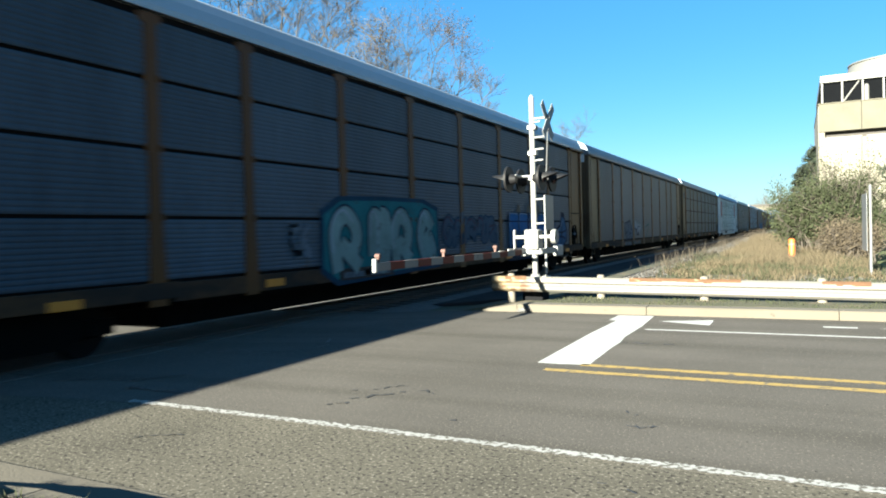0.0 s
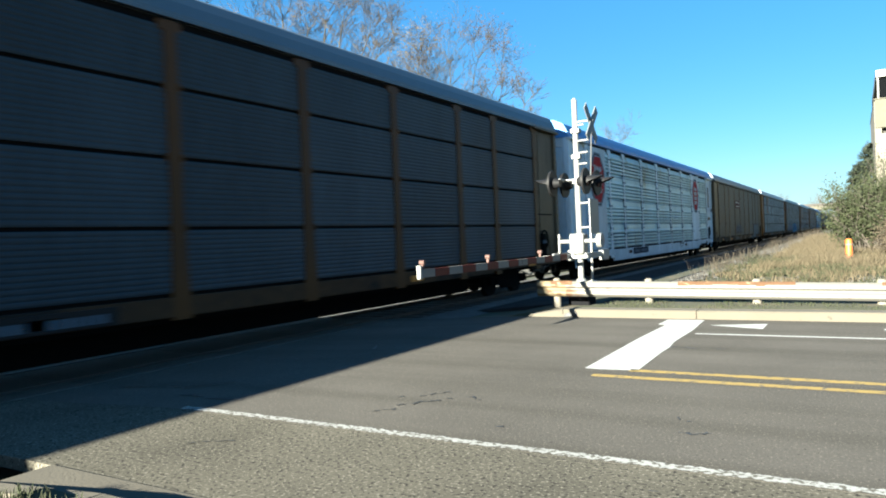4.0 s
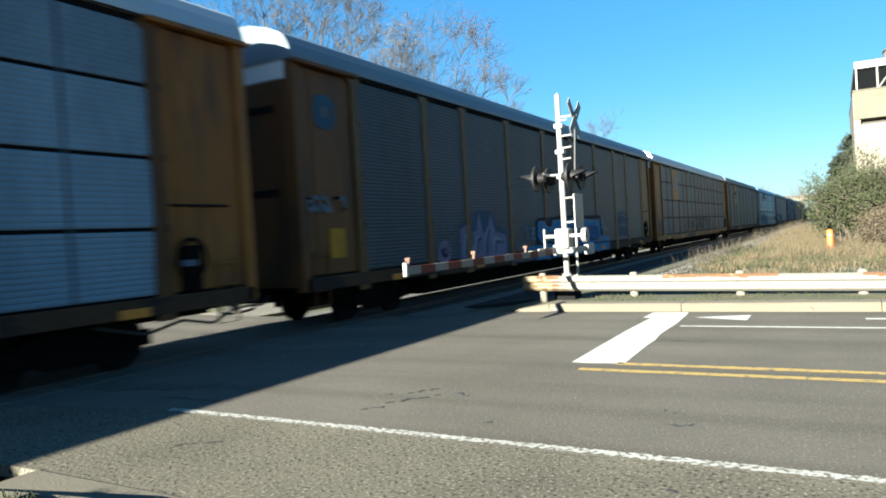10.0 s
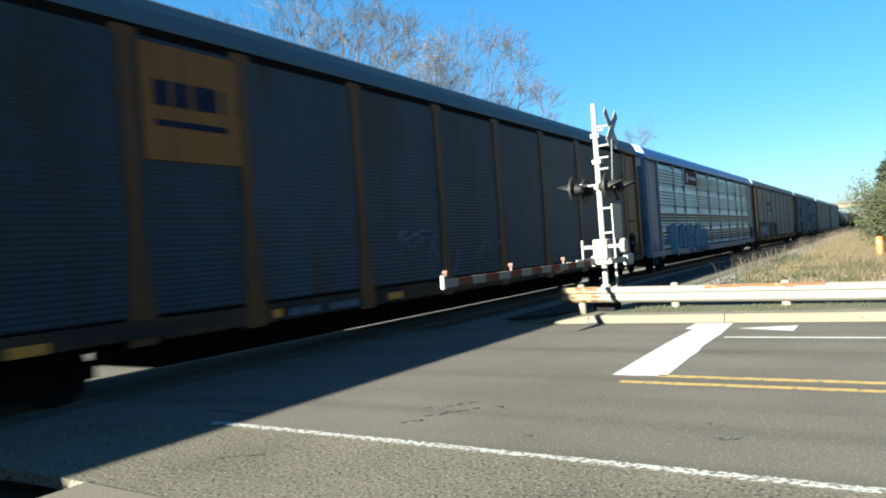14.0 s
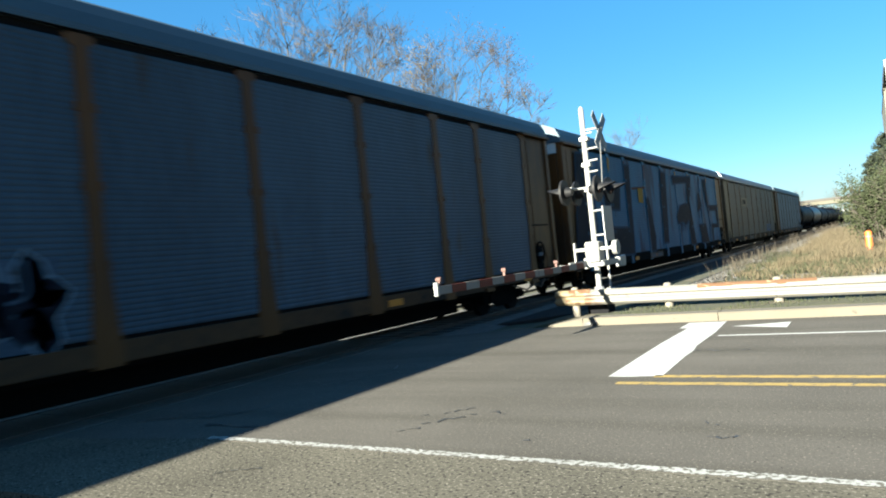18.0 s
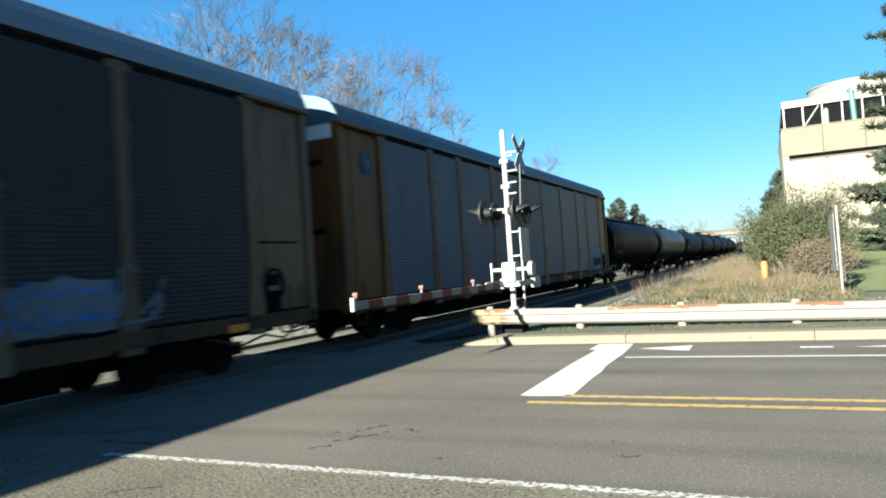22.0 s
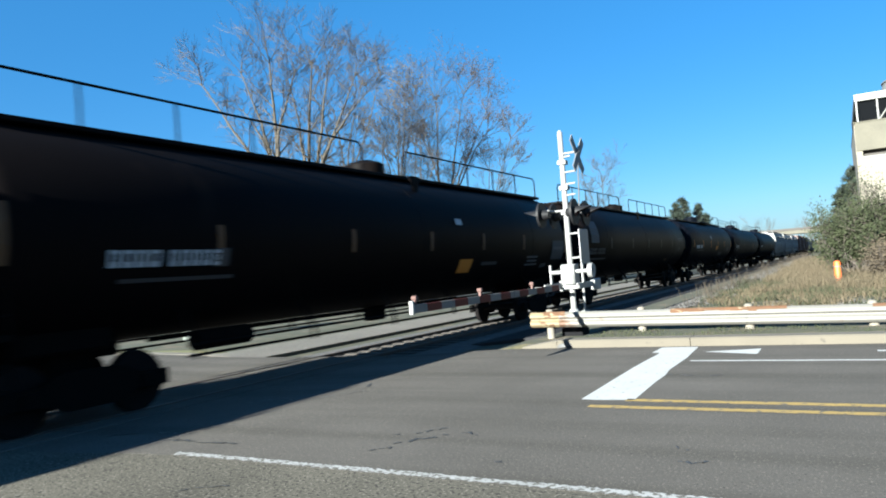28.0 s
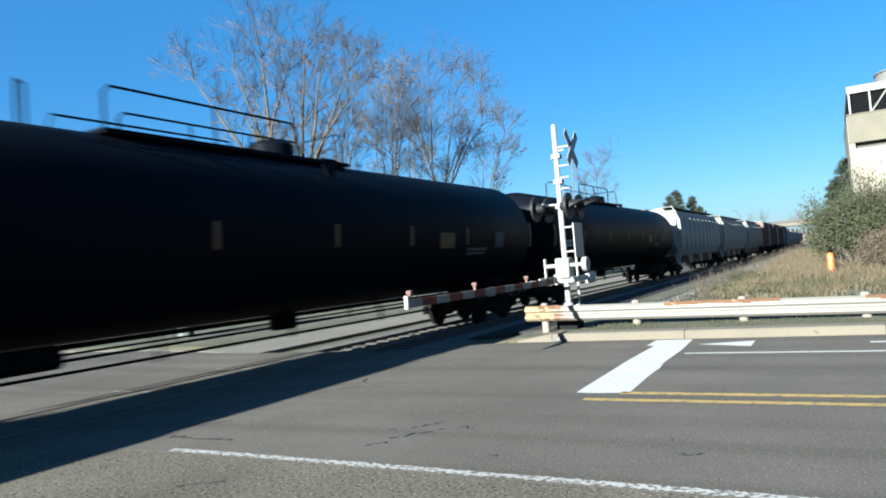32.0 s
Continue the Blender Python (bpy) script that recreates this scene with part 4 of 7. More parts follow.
def scrawl(car, y0, y1, z0, z1, col, n, seed, w=0.03):
    """Thin sprayed tag strokes."""
    rnd = random.Random(seed)
    for i in range(n):
        cy = y0 + (y1 - y0) * (i + 0.5) / n
        p = Vector((cy, rnd.uniform(z0, z1)))
        pts = [tuple(p)]
        for _ in range(6):
            p = Vector((min(y1, max(y0, p.x + rnd.uniform(-0.35, 0.4))), min(z1, max(z0, p.y + rnd.uniform(-0.4, 0.4)))))
            pts.append(tuple(p))
        part("graffiti_tag", loose_mesh("graffiti_tag", stroke(pts, w, 1.4935 + 0.001 * (i % 3))), "g_" + col, car, "sprayed graffiti tag")


def plate(car, name, y0, y1, z0, z1, m, label="", x=1.5, parent=None, c=0.006):
    return part(name, Shape().box(x - 0.03, x + 0.012, y0, y1, z0, z1, c), m, parent or car, label)


def bars(car, y0, y1, z0, z1, m, rows=1, seed=0, x=1.51, name="lettering"):
    """Unreadable lettering as short bars."""
    rnd = random.Random(seed)
    s = Shape()
    h = (z1 - z0) / rows
    for r in range(rows):
        y = y0
        while y < y1:
            wd = min(rnd.uniform(0.6, 1.3) * h, y1 - y)
            s.box(x, x + 0.004, y, y + wd * 0.8, z0 + r * h + 0.1 * h, z0 + r * h + 0.85 * h)
            y += wd
    return part(name, s, m, car)


def rack(k, label, panel, post, door, roof="roof", rows=True, flare=False, pitch=0.08, depth=0.0085, sill=None, seam=False, cap="cap", sill_z=0.44):
    """A covered car-carrier wagon; its front end at y = 0, its rails at z = 0."""
    car = thing("autorack_car", label, "rail car", group="train cars")
    TRAIN.append((car, 32.6 + PITCH * k))
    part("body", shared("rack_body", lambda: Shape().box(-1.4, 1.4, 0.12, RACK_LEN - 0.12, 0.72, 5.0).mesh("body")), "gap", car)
    ends = shared("rack_roof", lambda: roof_mesh())
    part("roof", ends, roof, car, smooth=False)
    for side in (0, 180):
        up = (0, 0, radians(side))
        at = (0, 0, 0) if side == 0 else (0, RACK_LEN, 0)

        def put(name, me, m, lab=""):
            o = part(name, me, m, car, lab)
            o.location, o.rotation_euler = at, up
            return o

        put("side_sill", shared(("rack_sill", sill_z), lambda: sill_mesh(sill_z)), sill or {"tan": "sill_tan", "beige": "sill_tan", "ochre": "sill_tan"}.get(post, post))
        put("eave_rail", shared("rack_eave", lambda: Shape().box(1.44, 1.512, 0.05, RACK_LEN - 0.05, 4.9, 4.96, 0.006).mesh("eave_rail")), roof)
        bays = list(zip(POSTS, POSTS[1:]))
        if side == 0:
            for a, b in bays:
                zz = list(zip(ROWS, ROWS[1:])) if rows else [(ROWS[0], ROWS[-1])]
                for j, (z0, z1) in enumerate(zz):
                    put("side_panel", shared(("pan", a, z0, rows, pitch), lambda: ribbed(a + 0.02, b - 0.02, z0 + 0.03, z1 - 0.03, 1.462 if pitch < 0.1 else 1.41, pitch, depth)), panel)
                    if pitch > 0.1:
                        put("louvre_shadow", shared(("slots", a), lambda: slot_mesh(a + 0.1, b - 0.1, z0, z1, pitch)), "slot", "bank of vent openings, their shade painted as dark bars")
                if seam and b - a > 2.5:
                    c = (a + b) / 2
                    put("seam_strip", shared(("seam", a), lambda: Shape().box(1.46, 1.484, c - 0.025, c + 0.025, ROWS[0] + 0.03, ROWS[-1] - 0.03, 0.004).mesh("seam_strip")), "pan_dark")
        else:
            for a, b in bays:
                put("side_panel", shared(("far", a), lambda: ribbed(a + 0.02, b - 0.02, ROWS[0], ROWS[-1], 1.462, 0.3, 0.02)), panel)
        for y in POSTS:
            o = put("post", shared(("post", flare), lambda: post_mesh(flare)), post)
            o.location = (0, y, 0) if side == 0 else (0, RACK_LEN - y, 0)
        for y0, y1 in ((0.28, 1.84), (26.5, RACK_LEN - 0.28)):
            put("corner_panel", shared(("corner", y0), lambda: Shape().box(1.3, 1.44, y0, y1, 0.8, 4.8, 0.01).box(1.43, 1.455, y0 + 0.25, y0 + 0.32, 0.9, 4.7).box(1.43, 1.46, y0 + 0.5, y1 - 0.1, 1.16, 1.19).mesh("corner_panel")), door)
        for y0 in (0.02, RACK_LEN - 0.26):
            put("corner_post", shared(("cp", y0), lambda: Shape().box(1.28, 1.5, y0, y0 + 0.24, 0.5, 4.92, 0.03).mesh("corner_post")), door)
        for y0 in (0.0, 26.3):
            put("door_header", shared(("dh", y0), lambda: Shape().box(1.42, 1.6, y0, y0 + 2.0, 4.82, 4.9, 0.01).mesh("door_header")), door)
        for y0 in (0.36, 27.4):
            put("ladder", shared(("ladder", y0), lambda: ladder_mesh(y0)), door)
    for y, way in ((0.0, -1), (RACK_LEN, 1)):
        for sx in (-1, 1):
            s = Shape().box(min(0.01 * sx, 1.28 * sx), max(0.01 * sx, 1.28 * sx), min(y - way * 0.02, y - way * 0.14), max(y - way * 0.02, y - way * 0.14), 0.6, 4.55, 0.02)
            part("end_door", s, door, car)
            # Black blocks paint the shade inside the vent openings.
            for z in (2.35, 3.95):
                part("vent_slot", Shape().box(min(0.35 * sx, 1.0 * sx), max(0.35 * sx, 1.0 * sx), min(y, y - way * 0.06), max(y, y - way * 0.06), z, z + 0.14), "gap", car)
        half = [(1.42, 4.56), (1.42, 4.98), (1.36, 5.14), (1.25, 5.31), (1.1, 5.42), (0.88, 5.5), (0.5, 5.6)]
        s = Shape().prism(half + [(0, 5.64)] + [(-q, z) for q, z in half[::-1]], min(y - way * 0.03, y - way * 0.12), max(y - way * 0.03, y - way * 0.12))
        part("end_cap", s, cap, car, "white upper end sheet")
        coupler(car, y, way, 0.62, 0.36)
    part("brake_wheel", shared("brake_wheel", lambda: Shape().tube([(1.52, 26.9 + 0.27 * math.cos(a * math.pi / 8), 1.3 + 0.3 * math.sin(a * math.pi / 8)) for a in range(17)], 0.03, 6, False).tube([(1.44, 26.9, 1.3), (1.54, 26.9, 1.3)], [0.2, 0.12], 12).mesh("brake_wheel")), "truck", car)
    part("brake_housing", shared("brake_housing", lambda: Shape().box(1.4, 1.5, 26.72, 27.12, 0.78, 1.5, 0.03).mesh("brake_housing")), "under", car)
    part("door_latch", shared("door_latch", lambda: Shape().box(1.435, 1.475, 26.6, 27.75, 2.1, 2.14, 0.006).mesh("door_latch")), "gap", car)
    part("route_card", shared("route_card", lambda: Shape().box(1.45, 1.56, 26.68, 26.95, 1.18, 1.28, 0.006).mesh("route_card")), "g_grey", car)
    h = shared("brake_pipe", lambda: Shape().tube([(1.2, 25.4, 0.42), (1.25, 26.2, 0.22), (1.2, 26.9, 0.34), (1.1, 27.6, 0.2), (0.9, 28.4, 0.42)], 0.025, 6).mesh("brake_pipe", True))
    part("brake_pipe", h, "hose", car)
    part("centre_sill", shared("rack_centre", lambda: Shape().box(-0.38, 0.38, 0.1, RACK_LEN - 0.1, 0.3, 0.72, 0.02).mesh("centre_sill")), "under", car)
    # Deep pan added to close the underside, near-black for the shade there.
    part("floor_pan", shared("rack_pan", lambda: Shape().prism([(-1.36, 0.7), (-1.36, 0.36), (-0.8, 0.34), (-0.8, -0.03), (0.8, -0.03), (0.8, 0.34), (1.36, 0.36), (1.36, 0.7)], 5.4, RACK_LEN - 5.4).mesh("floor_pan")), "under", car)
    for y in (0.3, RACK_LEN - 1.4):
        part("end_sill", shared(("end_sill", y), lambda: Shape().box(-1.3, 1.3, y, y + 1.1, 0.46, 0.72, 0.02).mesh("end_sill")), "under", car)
    for y in (3.1, RACK_LEN - 3.1):
        truck(car, y, 0.42)
    return car


def roof_mesh():
    s = Shape().prism(ROOF_PROFILE, 0.0, RACK_LEN)
    return s.mesh("roof")


def sill_mesh(low):
    s = Shape().box(1.4, 1.49, 5.1, RACK_LEN - 5.1, low, 0.74, 0.012)
    s.box(1.42, 1.5, 0.1, 5.2, 0.5, 0.76, 0.012).box(1.42, 1.5, RACK_LEN - 5.2, RACK_LEN - 0.1, 0.5, 0.76, 0.012)
    return s.mesh("side_sill")


def ladder_mesh(y0):
    s = Shape()
    for i in range(3):
        s.tube([(1.48, y0, 0.5 + 0.34 * i), (1.48, y0 + 0.42, 0.5 + 0.34 * i)], 0.014, 5, False)
    s.tube([(1.48, y0, 1.26), (1.48, y0, 0.22), (1.48, y0 + 0.42, 0.22), (1.48, y0 + 0.42, 1.26)], 0.016, 5)
    return s.mesh("ladder")


def sill_marks(car, seed, y=9.5, board=True):
    rnd = random.Random(seed)
    for yy in (3.0, 7.2, 10.4, 19.0, 25.6):
        plate(car, "reflector", yy, yy + 0.5, 0.5, 0.64, "mark_yellow", x=1.49)
    if not board:
        return
    plate(car, "number_board", y, y + 2.2, 0.45, 0.7, "black", x=1.49)
    bars(car, y + 0.15, y + 0.95, 0.48, 0.64, "g_grey", 1, seed, 1.503)
    bars(car, y + 1.2, y + 2.05, 0.48, 0.64, "g_grey", 1, seed + 1, 1.503)


def rack_cars():
    sill_marks(rack(-2, "grey panelled car-carrier wagon with brown posts", "pan_grey", "tan", "tan", rows=False, flare=True), 14)
    c = rack(-1, "grey panelled car-carrier wagon with brown posts and blue graffiti", "pan_blue", "tan", "tan", "roof_light")
    sill_marks(c, 1)
    scrawl(c, 7.9, 8.5, 1.0, 1.65, "grey", 3, 10, 0.06)
    sprayed(c, "teal", [(8.95, 0.75), (9.0, 1.85), (9.6, 2.15), (11.2, 2.2), (13.2, 2.2), (14.0, 2.0), (14.05, 0.6), (9.5, 0.45)], 1.4955, "dark teal ground of sprayed letters", 0.1, "deep")
    for y, wd, g, low in ((9.15, 1.4, 0, 0.45), (10.55, 1.1, 5, 0.5), (11.6, 1.2, 0, 0.5), (12.85, 1.1, 3, 0.6)):
        wide_letter(c, y, wd, low, 2.05, GLYPHS[g], "mint", "navy", 0.19, "white")
    graffiti(c, 14.4, 18.3, 0.9, 2.05, "dusk", "deep", 5, 12, "purple")
    sprayed(c, "navy", [(19.2, 0.4), (19.2, 1.92), (19.5, 2.08), (23.2, 2.1), (23.3, 0.5), (21.2, 0.42)], 1.4955, "navy ground of blue sprayed letters")
    for a, b in ((19.3, 20.18), (20.24, 21.1), (21.3, 22.2), (22.28, 23.18)):
        sprayed(c, "azure", [(a, 1.3), (a, 1.88), (a + 0.14, 2.0), (b - 0.05, 2.0), (b, 1.9), (b, 1.3)], 1.497, "fat blue sprayed letter")
        sprayed(c, "sky", [(a, 0.85), (a, 1.42), (b, 1.42), (b, 0.8)], 1.498)
        line_on(c, "pale", [(a + 0.03, 0.9), (a + 0.02, 1.9), (a + 0.2, 2.02), (b - 0.04, 2.0)], 0.02, 1.4995)
        sprayed(c, "navy", [(a + 0.1, 0.48), (a + 0.12, 0.84), (a + 0.3, 0.95), (b - 0.12, 0.93), (b - 0.06, 0.6)], 1.499)
        line_on(c, "pale", [(a + 0.08, 0.5), (a + 0.3, 0.62), (b - 0.3, 0.66), (b - 0.08, 0.56)], 0.035, 1.501)
        line_on(c, "navy", [(a, 1.74), (b, 1.75)], 0.02, 1.5015, bend=False)
    for y in (20.22, 21.22, 22.3):
        sprayed(c, "sand", [(y - 0.25, 2.06), (y - 0.07, 2.36), (y + 0.05, 2.36), (y + 0.22, 2.06)], 1.4965)
    sprayed(c, "navy", [(25.15, 2.15), (25.55, 2.1), (25.95, 1.4), (25.9, 0.95), (25.0, 0.52), (24.3, 0.9), (24.5, 1.5), (25.0, 1.65)], 1.4725, "small blue sprayed figure")
    sprayed(c, "sky", [(25.2, 1.95), (25.5, 1.9), (25.85, 1.38), (25.8, 1.0), (25.0, 0.62), (24.42, 0.95), (24.6, 1.42), (25.05, 1.55)], 1.476)
    for q in ([(24.5, 1.0), (25.0, 1.15), (25.7, 1.05)], [(24.6, 1.4), (25.1, 1.3), (25.8, 1.4)], [(24.9, 0.65), (25.1, 0.9), (25.2, 1.6)]):
        line_on(c, "navy", q, 0.035, 1.478)
    line_on(c, "pale", [(24.55, 1.35), (25.0, 1.5), (25.45, 1.85)], 0.02, 1.479)
    sprayed(c, "dusk", [(23.7, 0.8), (23.7, 1.72), (24.4, 1.72), (24.3, 0.78)], 1.4775)
    c = rack(0, "dirty grey car-carrier wagon with rusty brown posts and tags", "pan_grey", "tan", "beige", rows=False)
    sill_marks(c, 2)
    for cy, cz, ry, rz in ((8.0, 1.45, 0.24, 0.3), (8.58, 1.45, 0.3, 0.34), (9.05, 1.15, 0.22, 0.34), (8.2, 1.0, 0.28, 0.2), (7.6, 1.35, 0.22, 0.34), (7.75, 0.98, 0.25, 0.2)):
        part("graffiti_letter", blob(cy, cz, ry + 0.06, rz + 0.06, 1.4955 + 0.0004 * cy, int(cy * 9)), "g_navy", c, "bubble letter sprayed in blue-grey")
        part("filling", blob(cy, cz, ry, rz, 1.4975 + 0.0004 * cy, int(cy * 9)), "g_grey", c)
    for q in ([(8.35, 1.2), (8.6, 1.08), (8.85, 1.2)], [(8.0, 1.72), (8.5, 1.82), (8.85, 1.72)], [(8.9, 1.4), (9.1, 1.32), (9.2, 1.4)], [(7.4, 1.1), (7.6, 1.2), (7.9, 1.15)]):
        line_on(c, "navy", q, 0.03, 1.504)
    sprayed(c, "dim", [(7.2, 0.46), (7.2, 0.66), (8.94, 0.63), (8.93, 0.44)], 1.504)
    sprayed(c, "navy", [(10.05, 1.6), (10.1, 1.35), (10.5, 1.2), (10.55, 0.98), (11.2, 0.98), (11.5, 1.3), (10.9, 1.6)], 1.4825, "white sprayed star with a dark shadow")
    sprayed(c, "white", [(10.1, 1.86), (10.45, 1.8), (10.9, 1.62), (11.0, 1.78), (11.15, 1.62), (11.9, 1.64), (11.88, 1.45), (11.2, 1.02), (11.1, 1.26), (10.7, 1.0), (10.62, 1.28), (10.1, 1.5)], 1.485)
    line_on(c, "navy", [(10.85, 1.5), (11.2, 1.47), (11.7, 1.53)], 0.025, 1.487)
    line_on(c, "navy", [(10.55, 1.3), (10.8, 1.38), (11.05, 1.3)], 0.02, 1.487)
    line_on(c, "teal", [(13.0, 1.4), (13.5, 1.5), (14.4, 1.64), (13.9, 1.2), (13.5, 0.88)], 0.035, 1.486)
    line_on(c, "dim", [(13.05, 1.38), (14.35, 1.62)], 0.02, 1.488)
    c = rack(1, "dark blue-grey car-carrier wagon with tan posts and beige end", "pan_dark", "tan", "beige")
    sill_marks(c, 3)
    part("badge", blob(1.05, 4.05, 0.27, 0.27, 1.462, 31, wob=0.0), "g_slate", c, "round blue badge")
    part("badge_centre", blob(1.05, 4.05, 0.12, 0.12, 1.468, 5, wob=0.0), "g_dim", c)
    c = rack(2, "white car-carrier wagon with silver slatted panels and blue roof", "pan_silver", "white", "white", "roof_blue", rows=False, pitch=0.145, depth=0.07, sill_z=0.26)
    for y in (2.1, 21.45):
        plate(c, "logo_panel", y, y + 2.1, 0.8, 4.8, "white", "white panel with a red octagon emblem", 1.488)
        for r, m, x in ((0.92, "g_white", 1.506), (0.86, "g_black", 1.509), (0.82, "g_white", 1.512), (0.77, "g_red", 1.515)):
            o = Shape()
            o.v = [(x, y + 1.05 + r * 1.05 * math.cos(math.radians(22.5 + 45 * i)), 3.55 + r * 1.25 * math.sin(math.radians(22.5 + 45 * i))) for i in range(8)]
            o.f = [tuple(range(8))]
            part("emblem", loose_mesh("emblem", o), m, c)
        bars(c, y + 0.6, y + 0.85, 2.95, 4.15, "mark_white", 4, 7 + int(y), 1.518)
        bars(c, y + 0.9, y + 1.5, 3.0, 4.1, "mark_white", 4, 9 + int(y), 1.518)
    for y in POSTS[1:-1]:
        for z in (1.35, 1.62, 2.55, 2.85, 3.6, 3.9, 4.45):
            for d in (-0.15, 0.15):
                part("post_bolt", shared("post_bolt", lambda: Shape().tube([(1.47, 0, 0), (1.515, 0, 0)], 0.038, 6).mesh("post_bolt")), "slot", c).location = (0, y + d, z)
    for a, b in zip(POSTS, POSTS[1:]):
        for k in range(int((b - a) / 0.5)):
            part("sill_notch", shared("sill_notch", lambda: Shape().box(1.47, 1.4935, 0, 0.26, 0.735, 0.775).mesh("sill_notch")), "gap", c).location = (0, a + 0.25 + 0.5 * k, 0)
    plate(c, "number_board", 7.9, 10.5, 0.44, 0.72, "g_navy", x=1.49)
    bars(c, 8.1, 9.0, 0.49, 0.67, "g_grey", 1, 41, 1.5035)
    bars(c, 9.2, 10.3, 0.5, 0.66, "g_grey", 1, 42, 1.5035)
    for y in (17.5, 17.88, 18.26):
        sprayed(c, "brown", [(y, 0.64), (y, 0.72), (y + 0.32, 0.72), (y + 0.32, 0.64), (y + 0.2, 0.64), (y + 0.2, 0.46), (y + 0.11, 0.46), (y + 0.11, 0.64)], 1.4965)
    bars(c, 26.9, 27.5, 2.9, 4.3, "mark_grey", 8, 44, 1.45)
    bars(c, 27.5, 28.1, 2.6, 2.85, "mark_grey", 1, 45, 1.52)
    plate(c, "warning_label", 27.0, 27.5, 2.05, 2.25, "g_gold", "yellow warning label", 1.46)
    for y in (3.0, 7.2, 19.0, 25.6):
        plate(c, "reflector", y, y + 0.5, 0.5, 0.64, "g_brown", x=1.49)
    c = rack(3, "dark brown car-carrier wagon with flared tan posts and emblem", "pan_brown", "beige", "beige", rows=False, flare=True)
    sill_marks(c, 4)
    plate(c, "logo_panel", 9.9, 12.6, 3.1, 3.75, "g_purple", "brown panel with a white emblem", 1.49)
    part("emblem", stroke([(10.2, 3.25), (11.4, 3.25), (12.0, 3.3), (12.35, 3.45), (12.1, 3.6), (11.7, 3.5)], 0.035, 1.51), "mark_white", c)
    bars(c, 10.2, 11.4, 3.5, 3.68, "mark_white", 1, 51)
    graffiti(c, 10.2, 13.6, 0.8, 1.8, "dim", "black", 4, 52, "grey")
    for a, b in zip(POSTS, POSTS[1:]):
        for z in (1.7, 2.75, 3.8):
            plate(c, "scuff_band", a + 0.12, b - 0.12, z, z + 0.05, "pan_soot", x=1.474)
    sprayed(c, "navy", [(21.36, 0.45), (21.4, 1.78), (23.2, 1.77), (25.05, 1.8), (25.15, 1.6), (25.05, 1.2), (25.2, 0.4)], 1.4955, "pale blue sprayed letters in a dark outline")
    sprayed(c, "grey", [(21.42, 0.5), (21.45, 1.72), (23.2, 1.71), (25.0, 1.74), (25.08, 1.55), (24.9, 1.2), (25.12, 0.44)], 1.4975)
    for q in ([(21.5, 1.5), (22.0, 1.45), (22.3, 1.1), (22.1, 0.8)], [(22.5, 1.65), (22.5, 1.1), (22.9, 0.9)], [(23.7, 1.3), (24.1, 1.32), (24.3, 1.2)], [(24.3, 1.1), (24.7, 1.12), (25.0, 1.15)], [(23.3, 1.6), (23.4, 1.0), (23.3, 0.6)]):
        line_on(c, "dusk", q, 0.05, 1.499)
        line_on(c, "white", [(a - 0.08, b + 0.05) for a, b in q], 0.018, 1.5005)
    for k, y in enumerate((19.45, 20.0, 20.55)):
        sprayed(c, "dim", [(y, 0.4), (y + 0.02, 0.66), (y + 0.42, 0.64), (y + 0.4, 0.38)], 1.504)
    c = rack(4, "light grey car-carrier wagon with yellow ends and emblem", "pan_light", "tan", "yellow", "roof_light", seam=True)
    sill_marks(c, 5, 8.2)
    plate(c, "logo_panel", 4.9, 6.75, 3.0, 4.78, "yellow", "yellow panel with a blue and white shield", 1.49)
    shield(c, 5.82, 3.85, 1.25, 1.5)
    scrawl(c, 5.0, 7.0, 1.1, 1.7, "black", 4, 63, 0.025)
    scrawl(c, 9.0, 9.6, 1.0, 1.9, "navy", 2, 64)
    scrawl(c, 15.6, 19.5, 1.1, 2.2, "navy", 5, 65)
    c = rack(5, "dark grey car-carrier wagon with yellow-brown posts and blue graffiti", "pan_dark", "ochre", "tan", rows=False)
    sill_marks(c, 6)
    part("badge", blob(0.95, 4.0, 0.34, 0.34, 1.462, 71, wob=0.0), "g_slate", c, "round blue badge")
    part("badge_centre", blob(0.95, 4.0, 0.12, 0.12, 1.468, 5, wob=0.0), "g_dim", c)
    plate(c, "warning_label", 0.9, 1.4, 1.1, 1.7, "g_gold", x=1.46)
    scrawl(c, 0.3, 1.4, 2.05, 2.3, "grey", 4, 79, 0.05)
    sprayed(c, "dusk", [(6.2, 0.78), (6.25, 1.7), (6.8, 1.85), (7.45, 2.1), (8.35, 2.08), (8.7, 1.6), (9.4, 1.5), (9.45, 0.74)], 1.4785, "pale lilac sprayed flames over grey haze")
    sprayed(c, "lilac", [(6.35, 0.81), (6.35, 1.56), (6.77, 1.71), (7.1, 1.45), (7.35, 1.55), (7.49, 2.04), (7.75, 1.43), (8.0, 1.5), (8.28, 2.0), (8.54, 1.48), (9.26, 1.36), (9.28, 0.76)], 1.481)
    for q in ([(6.65, 0.85), (6.75, 1.3), (7.05, 1.4), (7.1, 1.15)], [(7.3, 0.85), (7.4, 1.25), (7.6, 1.3)], [(7.9, 0.85), (8.0, 1.3), (8.2, 1.55)], [(8.5, 0.85), (8.6, 1.2), (9.1, 1.15)]):
        line_on(c, "dusk", q, 0.06, 1.483)
        line_on(c, "white", [(u - 0.12, v + 0.05) for u, v in q], 0.03, 1.4845)
    part("graffiti_letter", blob(5.45, 1.02, 0.34, 0.26, 1.482, 74), "g_lilac", c, "round lilac sprayed letter")
    part("dark_spot", blob(5.45, 1.0, 0.17, 0.13, 1.485, 76), "g_navy", c)
